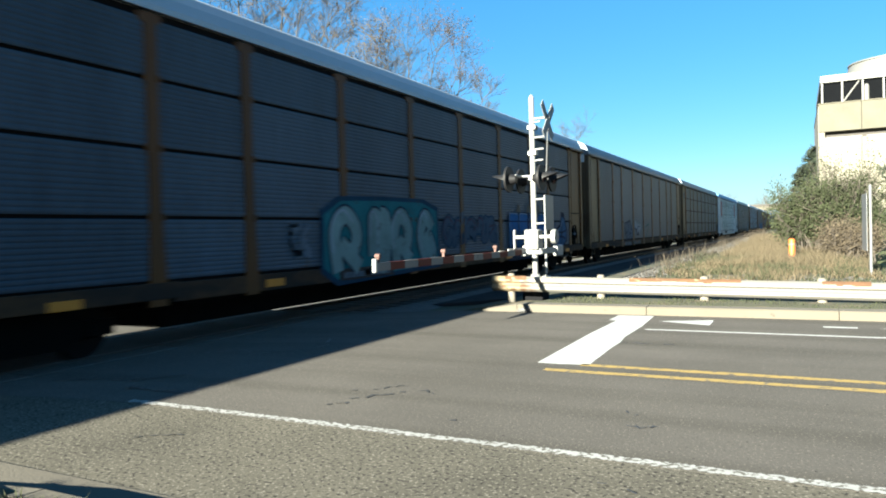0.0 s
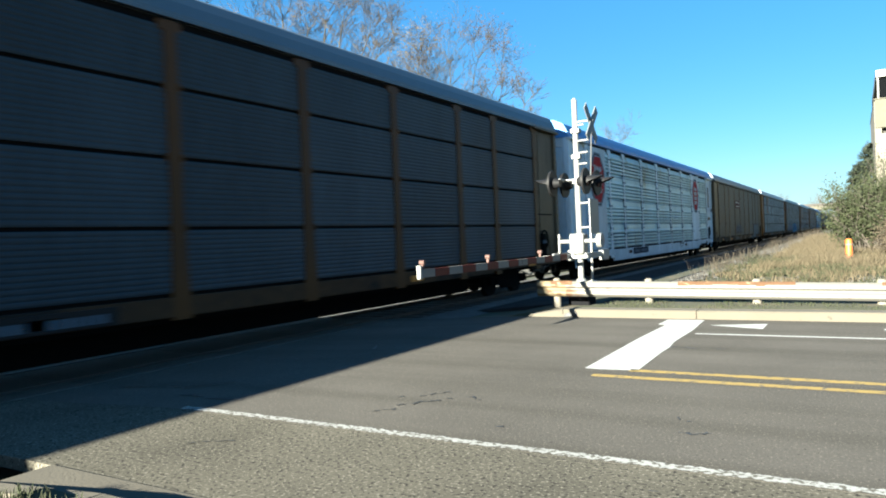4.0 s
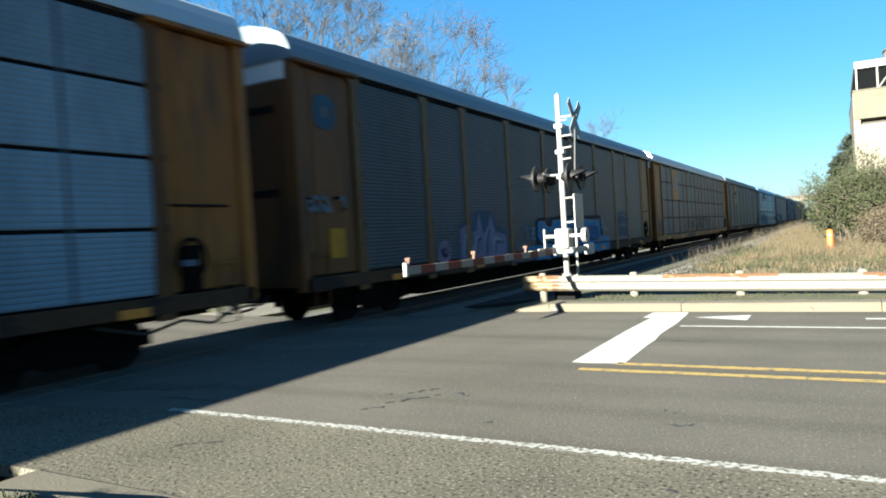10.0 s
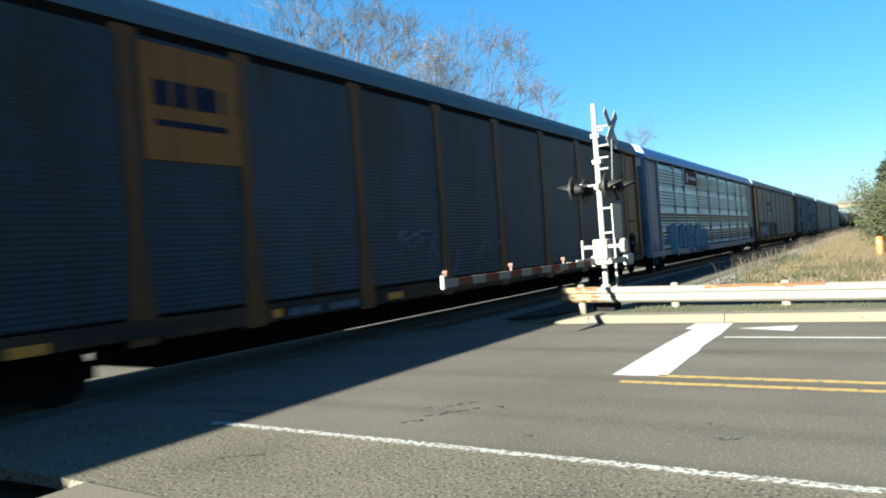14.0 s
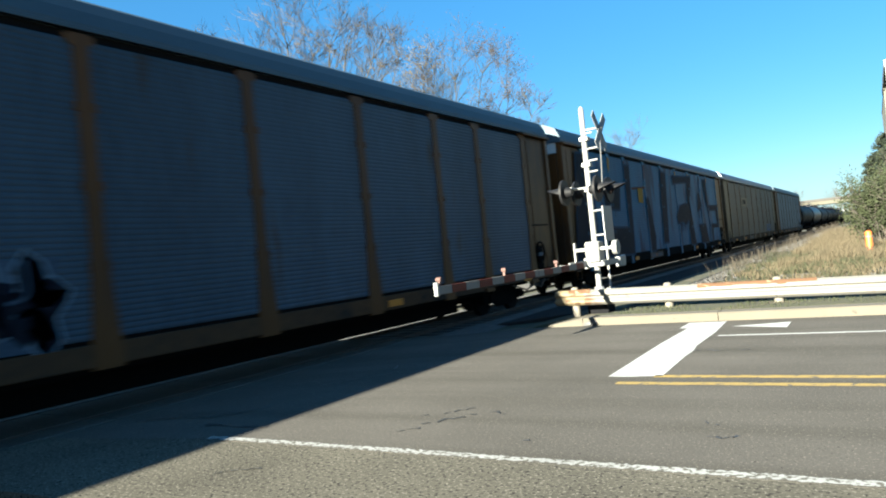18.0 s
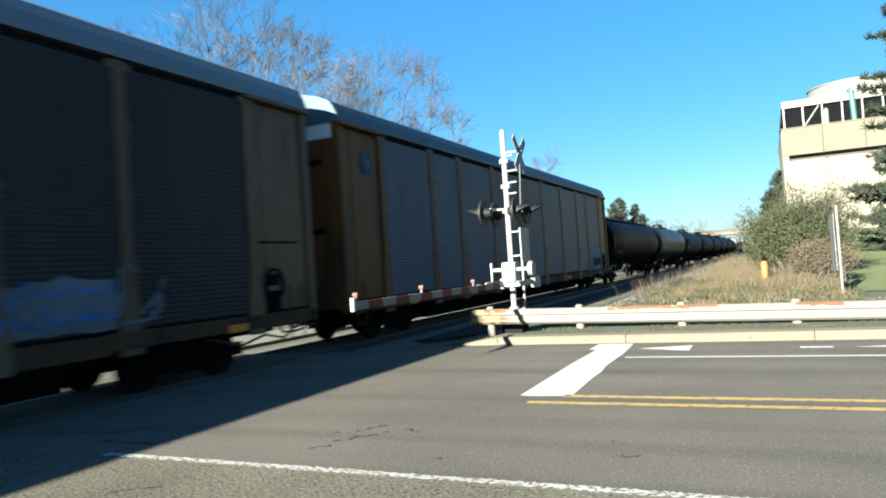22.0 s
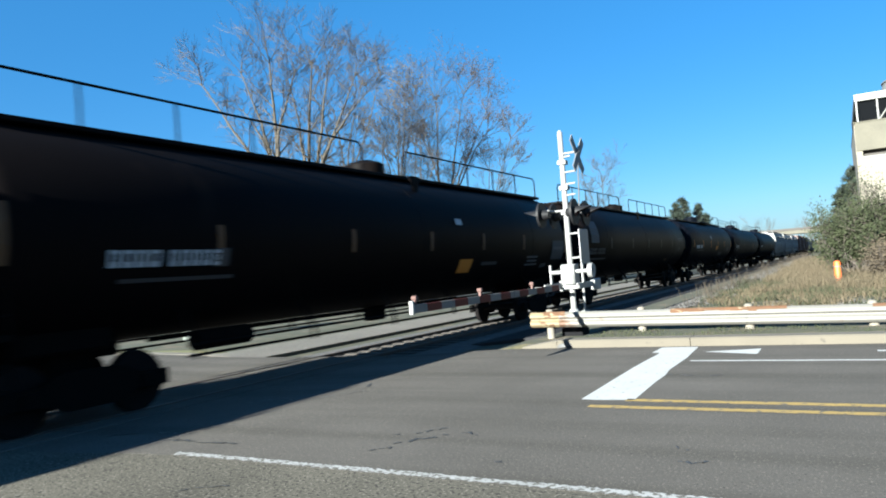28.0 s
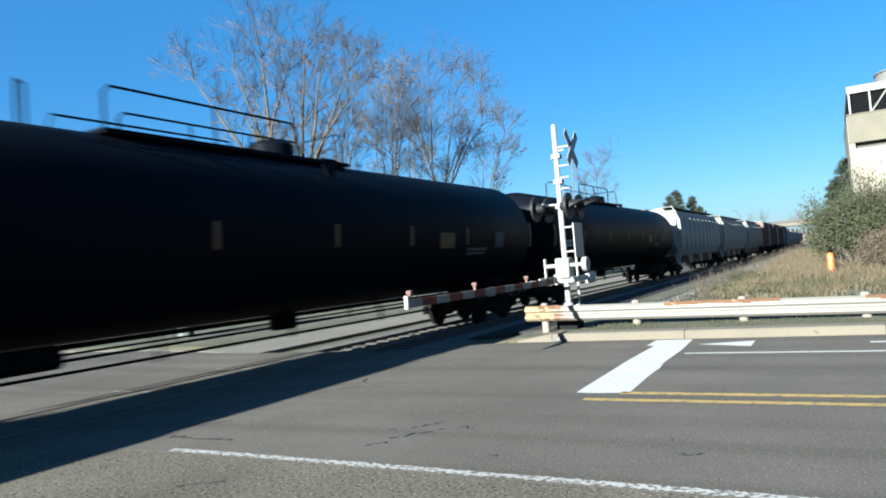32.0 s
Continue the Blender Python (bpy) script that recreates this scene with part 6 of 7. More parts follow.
    for yy in (0.62, L - 0.8):
        skin(yy, 0.15, -0.05, 0.24, strip, "reflector", "dull yellow reflective strip")
    # Reporting marks, worn stencils and placards: along the tank, width, angle, half height, paint.
    y_mark, a_mark, paint = {1: (2.2, -0.43, "mark_dim"), 4: (2.1, -0.255, "mark_white"), 5: (1.2, -0.29, "mark_grey")}.get(seed, (1.7, -0.235, "mark_white"))
    for d, wd in ((0.0, 0.17), (0.21, 0.19), (0.44, 0.16), (0.64, 0.2), (1.0, 0.14), (1.2, 0.16), (1.41, 0.15), (1.61, 0.16), (1.82, 0.15)):
        skin(y_mark + d, wd, a_mark, 0.075, paint, "lettering")
        skin(y_mark + d + 0.05, wd - 0.1, a_mark + 0.01, 0.035, m, "lettering_gap")
    skin(y_mark + 0.2, 2.1, a_mark - 0.2, 0.02, "mark_grey", "lettering")
    stencils = {
        1: [(17.5, 1.0, -0.1, 0.19, "mark_tan"), (15.0, 0.8, -0.5, 0.03, "mark_grey")],
        4: [(3.95, 0.3, -0.255, 0.09, "mark_grey"), (11.96, 0.34, 0.24, 0.05, "mark_white"), (12.2, 0.72, -0.49, 0.12, "mark_yellow"), (13.5, 1.0, -0.46, 0.03, "mark_grey"), (16.6, 0.9, -0.37, 0.02, "mark_dim"),
            (16.7, 0.8, -0.45, 0.02, "mark_dim"), (16.6, 1.0, -0.53, 0.02, "mark_dim"), (18.7, 1.1, -0.24, 0.2, "mark_slate"), (18.8, 0.9, -0.2, 0.03, "mark_dim"), (17.95, 0.5, -0.57, 0.05, "mark_grey")],
        5: [(1.3, 1.0, 0.2, 0.28, "mark_slate"), (15.2, 0.6, -0.67, 0.05, "strip_dull"), (17.85, 1.3, 0.1, 0.02, "mark_dim"), (17.9, 1.2, 0.02, 0.015, "mark_dim"), (18.0, 0.5, -0.27, 0.06, "mark_grey")],
    }.get(seed, [(14.8, 0.75, -0.15, 0.12, "strip_dull"), (16.3, 1.2, -0.3, 0.02, "mark_dim"), (16.3, 1.1, -0.37, 0.02, "mark_dim"), (18.0, 0.6, -0.14, 0.14, "mark_grey")])
    for yy, wd, ang, hh, paint in stencils:
        skin(yy, wd, ang, hh, paint, "stencil_panel" if hh > 0.1 else "lettering")
    return car


T0 = 415.0
tank_car(T0 + 0.4, 20.6, "black tank wagon with walkway rails along its top", seed=1, r=1.6)
tank_car(436.1, 20.9, "glossy black tank wagon with a short top platform", "tank_grey", walk_rail=False, seed=2)
tank_car(457.0, 21.1, "faded slate-grey tank wagon with a short top platform", "tank_slate", walk_rail=False, seed=3)
tank_car(478.2, 21.6, "brown-black tank wagon with walkway rails along its top", "tank_warm", seed=4)
tank_car(499.9, 21.5, "brown-black tank wagon with walkway rails along its top", "tank_warm", seed=5)
tank_car(521.5, 20.9, "black tank wagon with yellow strips and top walkway rails", seed=6, marked=True)
tank_car(542.5, 22.3, "black tank wagon with a short top platform", walk_rail=False, seed=7)
tank_car(564.8, 23.0, "black tank wagon with a short top platform", "tank", walk_rail=False, seed=8)


def hopper_car(y, pitch, label, m="hopper"):
    """A covered hopper with curved sides, sloped ends and roof walkway."""
    car = thing("hopper_car", label, "rail car", group="train cars")
    TRAIN.append((car, y))
    L = pitch - 0.9
    prof = [(1.2, 1.0), (1.5, 1.5), (1.55, 2.4), (1.5, 3.4), (1.25, 3.95), (0.6, 4.15), (-0.6, 4.15), (-1.25, 3.95), (-1.5, 3.4), (-1.55, 2.4), (-1.5, 1.5), (-1.2, 1.0)]
    part("body", Shape().prism(prof, 1.2, L - 1.2), m, car, smooth=True)
    for e, d in ((0.0, 1), (L, -1)):
        part("end_slope", Shape().prism([(e + d * 0.5, 1.7), (e + d * 1.25, 4.0), (e + d * 1.25, 1.2)], -1.3, 1.3, "x"), m, car)
    for i in range(1, 10):
        yy = 1.2 + (L - 2.4) * i / 10
        part("side_rib", Shape().box(1.5, 1.58, yy - 0.05, yy + 0.05, 1.4, 3.5, 0.01), m, car)
    for x in (0.5, -1.1):
        part("walkway", Shape().box(x, x + 0.6, 0.6, L - 0.6, 4.18, 4.24, 0.01), "galv", car)
    for i in range(4):
        yy = 3 + (L - 6) * i / 3
        part("outlet", Shape().prism([(yy - 1.2, 1.1), (yy + 1.2, 1.1), (yy + 0.35, 0.4), (yy - 0.35, 0.4)], -0.9, 0.9, "x"), m, car)
        part("hatch", Shape().box(-0.3, 0.3, yy - 0.8, yy + 0.8, 4.14, 4.28, 0.03), m, car)
    for y0, d in ((0.2, 1), (L - 0.2, -1)):
        e = Shape().box(-1.44, 1.44, min(y0, y0 + d * 1.0), max(y0, y0 + d * 1.0), 1.0, 1.12)
        for sx in (-1.4, 1.4):
            e.tube([(sx, y0, 0.5), (sx, y0, 3.9), (sx * 0.85, y0 + d * 0.25, 4.25)], 0.04, 6)
        e.tube([(-1.4, y0, 2.6), (1.4, y0, 2.6)], 0.03, 6)
        part("end_ladder", e, m, car)
    part("centre_sill", Shape().box(-0.3, 0.3, 0.1, L - 0.1, 0.6, 1.0, 0.02), "under", car)
    for y0, way in ((0.15, -1), (L - 0.15, 1)):
        coupler(car, y0, way, 0.72, 0.45)
        truck(car, y0 - way * 2.0)
    return car


def box_car(y, pitch, label, m="boxcar", top=4.3):
    car = thing("box_car", label, "rail car", group="train cars")
    TRAIN.append((car, y))
    L = pitch - 0.9
    part("body", Shape().box(-1.45, 1.45, 0.3, L - 0.3, 1.0, top, 0.04), m, car)
    part("roof", Shape().prism([(1.5, top - 0.02), (1.5, top + 0.06), (0, top + 0.28), (-1.5, top + 0.06), (-1.5, top - 0.02)], 0.25, L - 0.25), "galv", car)
    for i in range(13):
        yy = 0.4 + (L - 0.8) * i / 12
        part("side_rib", Shape().box(1.44, 1.52, yy - 0.06, yy + 0.06, 1.05, top - 0.05, 0.01), m, car)
    part("door", Shape().box(1.46, 1.56, L / 2 - 1.5, L / 2 + 1.5, 1.05, top - 0.15, 0.02), m, car)
    part("centre_sill", Shape().box(-0.3, 0.3, 0.1, L - 0.1, 0.55, 1.0, 0.02).box(1.35, 1.45, 3, L - 3, 0.75, 1.0), "under", car)
    for y0, way in ((0.15, -1), (L - 0.15, 1)):
        coupler(car, y0, way, 0.72, 0.45)
        truck(car, y0 - way * 2.0)
    return car


for y in (587.8, 608.0, 628.2):
    hopper_car(y, 20.1, "pale grey covered hopper wagon with ribbed sides")
for y in (648.6, 665.6, 682.6):
    box_car(y, 16.9, "dark brown ribbed box wagon")
for y in (699.8, 719.0, 738.2, 757.4):
    hopper_car(y, 19.0, "grey covered hopper wagon far down the line")


# ---- trees and bushes ----
def grow(sh_by, p, d, length, r, depth, rnd, rise=0.12, lean=0.42, tips=None):
    """A limb that bends, thins and forks."""
    n = 4
    pts, rs = [p.copy()], [r]
    for i in range(n):
        d = (d + Vector((rnd.gauss(0, 0.11), rnd.gauss(0, 0.11), rnd.gauss(0, 0.07) + rise * 0.3))).normalized()
        p = p + d * (length / n)
        pts.append(p.copy())
        rs.append(r * (1 - 0.45 * (i + 1) / n))
    lev = 0 if depth >= 5 else 1 if depth >= 3 else 2
    sh_by[lev].tube(pts, rs, (8, 5, 3)[lev], False)
    if depth == 0:
        if tips is not None:
            tips.append((pts[-1], d))
        return
    kids = 3 if depth > 1 else 5
    for i in range(kids):
        at = 1.0 if i == 0 else rnd.uniform(0.35, 0.95)
        k = min(n - 1, int(at * n))
        q = pts[k].lerp(pts[k + 1], at * n - k) if at < 1 else pts[-1]
        axis = Vector((rnd.gauss(0, 1), rnd.gauss(0, 1), rnd.gauss(0, 0.4))).normalized()
        nd = (d + axis * (lean * (0.5 if i == 0 else 1.25)) + Vector((0, 0, rise))).normalized()
        grow(sh_by, q, nd, length * rnd.uniform(0.62, 0.82), max(0.0075, rs[k] * (0.82 if i == 0 else 0.6)), depth - 1, rnd, rise, lean, tips)


def leaves_on(tips, rnd, per, size, spread):
    s = Shape()
    for p, d in tips:
        for _ in range(per):
            c = p + Vector((rnd.gauss(0, spread), rnd.gauss(0, spread), rnd.gauss(0, spread)))
            a = Vector((rnd.gauss(0, 1), rnd.gauss(0, 1), rnd.gauss(0, 1))).normalized()
            b = a.orthogonal().normalized()
            q = size * rnd.uniform(0.6, 1.3)
            s.add([c - a * q, c + b * q * 0.5, c + a * q, c - b * q * 0.5], [(0, 1, 2, 3)])
    return s


def bare_tree(base, height, seed, stems, label, depth=5, lean=0.42, rise=0.12, leaf=None, per=2, size=0.09, r=None, spread=0.3):
    rnd = random.Random(seed)
    t = thing("tree", label, "tree", group="bare trees")
    by = [Shape(), Shape(), Shape()]
    tips = []
    for dx, dy in stems:
        d = Vector((dx, dy, 1)).normalized()
        grow(by, Vector(base) + Vector((dx * 0.4, dy * 0.4, -0.2)), d, height * 0.36, r or height * 0.012, depth, rnd, rise, lean, tips)
    for s, nm, m in zip(by, ("trunk", "branchwork", "twig_crown"), ("bark", "bark", "twig")):
        if s.v:
            part(nm, loose_mesh(nm, s, True), m, t)
    if leaf:
        keep = [tp for tp in tips if rnd.random() < 0.75]
        part("foliage", loose_mesh("foliage", leaves_on(keep, rnd, per, size, spread)), leaf, t, "last withered leaves")
    return t


def guided_tree(base, tops, seed, label, leaf=None, per=2, size=0.08, r=0.2, side=0.2, n_side=10, fork=0.45, clear=0.45):
    """A tree whose limbs bend out of one stem towards the given tops and end in fans of fine twigs."""
    rnd = random.Random(seed)
    t = thing("tree", label, "tree", group="bare trees")
    by, tips = [Shape(), Shape(), Shape()], []
    foot, lead = Vector(base), Vector(tops[0])
    steps = 12
    for i_top, top in enumerate(tops):
        e = Vector(top)
        b = foot if i_top == 0 else foot.lerp(lead, fork * (0.62 + 0.5 * i_top / len(tops)))
        ln = (e - b).length
        bend = b + (lead - foot).normalized() * ln * 0.4 + Vector((e.x - b.x, e.y - b.y, 0)) * 0.12
        pts, drift = [], Vector((0, 0, 0))
        for i in range(steps + 1):
            u = i / steps
            pts.append(b * (1 - u) ** 2 + bend * 2 * u * (1 - u) + e * u * u + drift * (1 - u * 0.6))
            drift = drift + Vector((rnd.gauss(0, 0.1), rnd.gauss(0, 0.1), rnd.gauss(0, 0.05)))
        rt = r if i_top == 0 else r * 0.55
        rs = [rt * (1 - 0.9 * (i / steps) ** 0.9) + 0.012 for i in range(steps + 1)]
        by[0].tube(pts, rs, 7, False)
        low = clear if i_top == 0 else 0.3
        for j in range(n_side + 5):
            u = low + (0.99 - low) * ((j + rnd.random()) / n_side) ** 0.8 if j < n_side else 0.985
            u = min(u, 0.985)
            k = min(steps - 1, int(u * steps))
            q = pts[k].lerp(pts[k + 1], u * steps - k)
            d = (pts[k + 1] - pts[k]).normalized()
            a = rnd.uniform(0, 2 * math.pi)
            nd = (d * 0.75 + Vector((math.cos(a), math.sin(a), 0.1)) * (0.8 if j < n_side else 0.55)).normalized()
            grow(by, q, nd, ln * side * (0.75 + 0.2 * u) * rnd.uniform(0.6, 1.1), max(0.02, rs[k] * 0.42), 3, rnd, 0.05, 0.62, tips)
    part("trunk", loose_mesh("trunk", by[0], True), "bark", t)
    tagged(part("branchwork", loose_mesh("branchwork", by[1], True), "bark", t), kind="stuff")
    tagged(part("twig_crown", loose_mesh("twig_crown", by[2]), "twig", t), kind="stuff")
    if leaf:
        keep = [tp for tp in tips if rnd.random() < 0.7]
        part("foliage", loose_mesh("foliage", leaves_on(keep, rnd, per, size, 0.25)), leaf, t, "last withered leaves")
    return t


guided_tree((-27.8, 30.0, 0), [(-27.5, 30.0, 14.9), (-32.4, 29.5, 14.2), (-30.2, 30.5, 14.6), (-25.9, 30.5, 13.9), (-31.2, 31.0, 12.6)], 3, "tall bare tree with a broad crown of spreading limbs", r=0.27, side=0.135)
guided_tree((-26.5, 30.5, 0), [(-24.9, 30.5, 14.2), (-22.4, 31.0, 12.9), (-26.2, 30.0, 12.8), (-23.6, 30.0, 13.7), (-21.5, 30.0, 11.4)], 5, "tall bare tree with forked upright limbs", r=0.25, side=0.135)
guided_tree((-31.0, 42.0, 0), [(-32.0, 41.0, 14.4), (-29.6, 42.0, 16.2), (-28.6, 42.5, 16.6), (-30.4, 42.0, 13.0)], 8, "bare tree with forked limbs", r=0.16, side=0.14, clear=0.3, n_side=6)
guided_tree((-27.2, 41.0, 0), [(-26.9, 42.0, 13.6), (-26.0, 42.0, 15.2), (-25.2, 42.0, 13.8), (-28.2, 42.0, 12.4)], 21, "thin tree with a few tan leaves", "leaf_tan", 1, 0.07, 0.13, side=0.13, clear=0.25, n_side=6)
guided_tree((-23.7, 42.5, 0), [(-23.3, 42.0, 13.9), (-24.9, 42.0, 13.0), (-21.8, 42.5, 14.0), (-20.5, 43.0, 12.6), (-20.2, 42.5, 11.0), (-21.4, 42.0, 10.0), (-24.6, 42.0, 11.0)], 33, "rounded tree with sparse reddish autumn leaves", "leaf_red", 2, 0.055, 0.16, side=0.16, n_side=6, fork=0.4, clear=0.3)
guided_tree((-21.0, 43.0, 0), [(-20.4, 43.0, 8.6), (-18.8, 43.0, 10.4), (-19.4, 43.5, 9.0), (-18.4, 43.5, 8.8)], 40, "low bare tree beside the wood", r=0.08, n_side=6, side=0.14)
for base, tops, seed in [((-24.5, 39.0, 0), [(-24.0, 39.5, 10.4), (-26.0, 39.0, 9.6), (-22.6, 39.0, 9.4)], 46), ((-28.6, 36.0, 0), [(-28.8, 35.5, 10.4), (-30.2, 35.0, 9.2), (-26.8, 35.0, 10.2)], 48),
                         ((-22.4, 36.0, 0), [(-21.8, 36.5, 9.4), (-23.6, 36.0, 9.2), (-20.4, 36.0, 8.0)], 49), ((-25.6, 37.5, 0), [(-25.2, 37.5, 9.9), (-26.8, 37.5, 9.0), (-24.0, 37.5, 9.2)], 50)]:
    guided_tree(base, tops, seed, "bare brushy young trees", r=0.09, side=0.2, fork=0.3, clear=0.2, n_side=3)
guided_tree((-21.0, 70.0, 0), [(-20.8, 70.0, 10.0), (-22.0, 70.0, 9.0)], 52, "slender bare tree beyond the track", r=0.12)
bare_tree((-24.0, 265.0, 0), 15.0, 60, [(0.1, 0.1), (-0.3, 0.1)], "bare tree far down the line", 4, 0.5, 0.1, r=0.3)
bare_tree((-12.0, 290.0, 0), 15.0, 63, [(0.0, 0.1), (0.2, 0.1)], "bare tree far down the line", 4, 0.4, 0.12, r=0.3)
bare_tree((-34.0, 240.0, 0), 13.0, 64, [(0.0, 0.1), (0.2, 0.1)], "bare tree far down the line", 4, 0.5, 0.1, r=0.25)


def conifer(base, height, reach, seed, label, skirt=0.12, dens=1.0, grain=1.0):
    """A pine with whorls of drooping limbs that carry short needle sprays."""
    rnd = random.Random(seed)
    t = thing("pine_tree", label, "tree", group="pines")
    b = Vector(base)
    part("trunk", Shape().tube([b + Vector((0, 0, -0.2)), b + Vector((0.05, 0, height * 0.5)), b + Vector((0, 0, height))], [height * 0.018, height * 0.012, 0.02], 8), "bark", t, smooth=True)
    limbs, sprays = Shape(), Shape()
    z = height * skirt
    while z < height * 0.98:
        f = 1 - (z / height)
        ln = reach * (0.15 + 0.95 * f ** 0.75)
        for _ in range(rnd.choice((4, 5, 6))):
            a = rnd.uniform(0, 2 * math.pi)
            l = ln * rnd.uniform(0.6, 1.1)
            d = Vector((math.cos(a), math.sin(a), rnd.uniform(-0.12, 0.18)))
            p0 = b + Vector((0, 0, z + rnd.uniform(-0.2, 0.2)))
            pts = [p0 + d * l * u + Vector((0, 0, -0.18 * l * u * (1 - u))) for u in (0, 0.35, 0.7, 1)]
            limbs.tube(pts, [0.045, 0.032, 0.02, 0.008], 4, False)
            n = int((8 + l * 9) * dens)
            for i in range(n):
                u = rnd.uniform(0.18, 1.0)
                c = p0 + d * l * u + Vector((0, 0, -0.18 * l * u * (1 - u)))
                sd = Vector((rnd.gauss(0, 1), rnd.gauss(0, 1), rnd.gauss(0.35, 0.5))).normalized()
                w = sd.cross(Vector((rnd.gauss(0, 1), rnd.gauss(0, 1), 1))).normalized()
                q = rnd.uniform(0.22, 0.5) * grain
                c = c + sd * 0.04
                for k in range(3):
                    e = (sd + w * (k - 1) * 0.5).normalized()
                    sprays.add([c - w * 0.045 * grain, c + w * 0.045 * grain, c + e * q + w * 0.02 * grain, c + e * q - w * 0.02 * grain], [(0, 1, 2, 3)])
        z += height * 0.045 * rnd.uniform(0.7, 1.2)
    part("branchwork", loose_mesh("branchwork", limbs), "bark", t)
    part("foliage", loose_mesh("foliage", sprays), "needle", t)
    return t


conifer((6.9, 41.0, 0.5), 15.0, 3.4, 5, "dark green pine on the lawn", 0.04, 2.4)
conifer((2.2, 103.0, 1.0), 10.8, 4.4, 9, "dark pine behind the bush beside the building", 0.05, 1.0, 1.6)
conifer((0.6, 100.0, 1.0), 7.6, 3.0, 19, "dark pine behind the bush beside the building", 0.05, 1.0, 1.6)
for k, (x, y, h) in enumerate([(-25.6, 123, 8.8), (-23.9, 122, 10.6), (-22.4, 120, 11.4), (-20.7, 124, 10.2), (-19.2, 122, 8.2)]):
    conifer((x, y, 0), h, 2.5, 70 + k, "far dark pine beyond the track", 0.1, 0.75, 1.5)
conifer((-35.0, 25.0, 0), 6.6, 1.8, 90, "small dark pine beyond the track", 0.08)


def bush(base, size, seed, label, leaf, n_stems, n_leaf, leaf_size):
    """Upright stems with a ragged cloud of small leaves and gaps."""
    rnd = random.Random(seed)
    t = thing("bush", label, "bush", group="bushes")
    st, tips = [Shape(), Shape(), Shape()], []
    for _ in range(n_stems):
        d = Vector((rnd.gauss(0, 0.2), rnd.gauss(0, 0.2), 1)).normalized()
        p = Vector(base) + Vector((rnd.uniform(-0.5, 0.5) * size[0], rnd.uniform(-0.5, 0.5) * size[1], -0.1))
        grow(st, p, d, size[2] * rnd.uniform(0.3, 0.48), 0.035, 3, rnd, 0.12, 0.5, tips)
    tw = Shape()
    for s in st:
        tw.add(s.v, s.f)
    part("branchwork", loose_mesh("branchwork", tw), "twig", t)
    per = max(1, round(n_leaf / max(1, len(tips))))
    part("foliage", loose_mesh("foliage", leaves_on(tips, rnd, per, leaf_size, 0.15)), leaf, t)
    return t


bush((0.95, 27.0, 0.45), (1.7, 1.4, 2.3), 4, "tall olive-leaved bush on the bank", "leaf_olive", 40, 24000, 0.045)
bush((1.5, 27.5, 0.45), (0.95, 0.9, 3.3), 7, "thin upright bush with sparse olive leaves", "leaf_olive", 16, 3800, 0.04)
bush((0.05, 27.5, 0.5), (0.8, 1.2, 1.7), 14, "olive-leaved bush on the bank", "leaf_olive", 14, 8000, 0.045)
bush((1.35, 23.6, 0.4), (1.2, 1.0, 1.15), 17, "brown withered bush beside the sign", "leaf_brown", 26, 9000, 0.032)


def blades(name, label, m, count, area, height, seed, lean=0.35, width=0.012, cond=None):
    """Loose grass blades spread over an area."""
    rnd = random.Random(seed)
    s = Shape()
    n = 0
    while n < count:
        x, y = rnd.uniform(*area[0]), rnd.uniform(*area[1])
        n += 1
        if cond and not cond(x, y, rnd):
            continue
        z = land(x, y)
        h = height * rnd.uniform(0.5, 1.25)
        a = rnd.uniform(0, 6.28)
        dx, dy = math.cos(a) * width, math.sin(a) * width
        lx, ly = rnd.gauss(0, lean) * h, rnd.gauss(0, lean) * h
        s.add([(x - dx, y - dy, z - 0.02), (x + dx, y + dy, z - 0.02), (x + lx * 0.4 + dx * 0.7, y + ly * 0.4 + dy * 0.7, z + h * 0.6), (x + lx * 0.4 - dx * 0.7, y + ly * 0.4 - dy * 0.7, z + h * 0.6), (x + lx, y + ly, z + h)],
              [(0, 1, 2, 3), (3, 2, 4)])
    return solo(name, loose_mesh(name, s), m, label, "grass", kind="stuff")


def clumpy(scale, cut):
    return lambda x, y, rnd: noise.noise(Vector((x * scale, y * scale, 3.1))) > cut - rnd.random() * 0.4


blades("dry_grass", "tall dry tan grass on the bank", "grass_dry", 52000, ((-2.3, 1.6), (19.5, 50.0)), 0.3, 1, 0.6, 0.0055, clumpy(0.8, 0.16))
blades("verge_grass", "short green grass behind the guard rail", "grass_green", 9000, ((-5.2, 6.0), (13.5, 17.2)), 0.055, 2, 0.6, 0.006, clumpy(0.9, 0.15))
blades("bank_weeds", "low dark green weeds on the bank", "grass_green", 16000, ((-3.2, 1.8), (15.8, 27.0)), 0.16, 12, 0.7, 0.008, clumpy(1.1, 0.2))
blades("verge_dry_grass", "short dry grass behind the guard rail", "grass_dry", 12000, ((-3.0, 1.6), (15.4, 22.0)), 0.13, 3, 0.5, 0.009, clumpy(1.3, 0.15))
blades("near_grass", "short green grass by the near kerb", "grass_green", 30000, ((-7.8, 5.0), (0.2, 2.42)), 0.07, 4, 0.4, 0.006,
       lambda x, y, rnd: rnd.random() < smooth_step(0.2, 2.2, y + 0.5 * noise.noise(Vector((x, y, 1.0)))) * (1 - smooth_step(2.0, 5.0, x)))
blades("near_lawn_grass", "short green grass on the near verge", "grass_green", 52000, ((-8.0, 7.0), (-5.0, 2.4)), 0.05, 14, 0.6, 0.007)
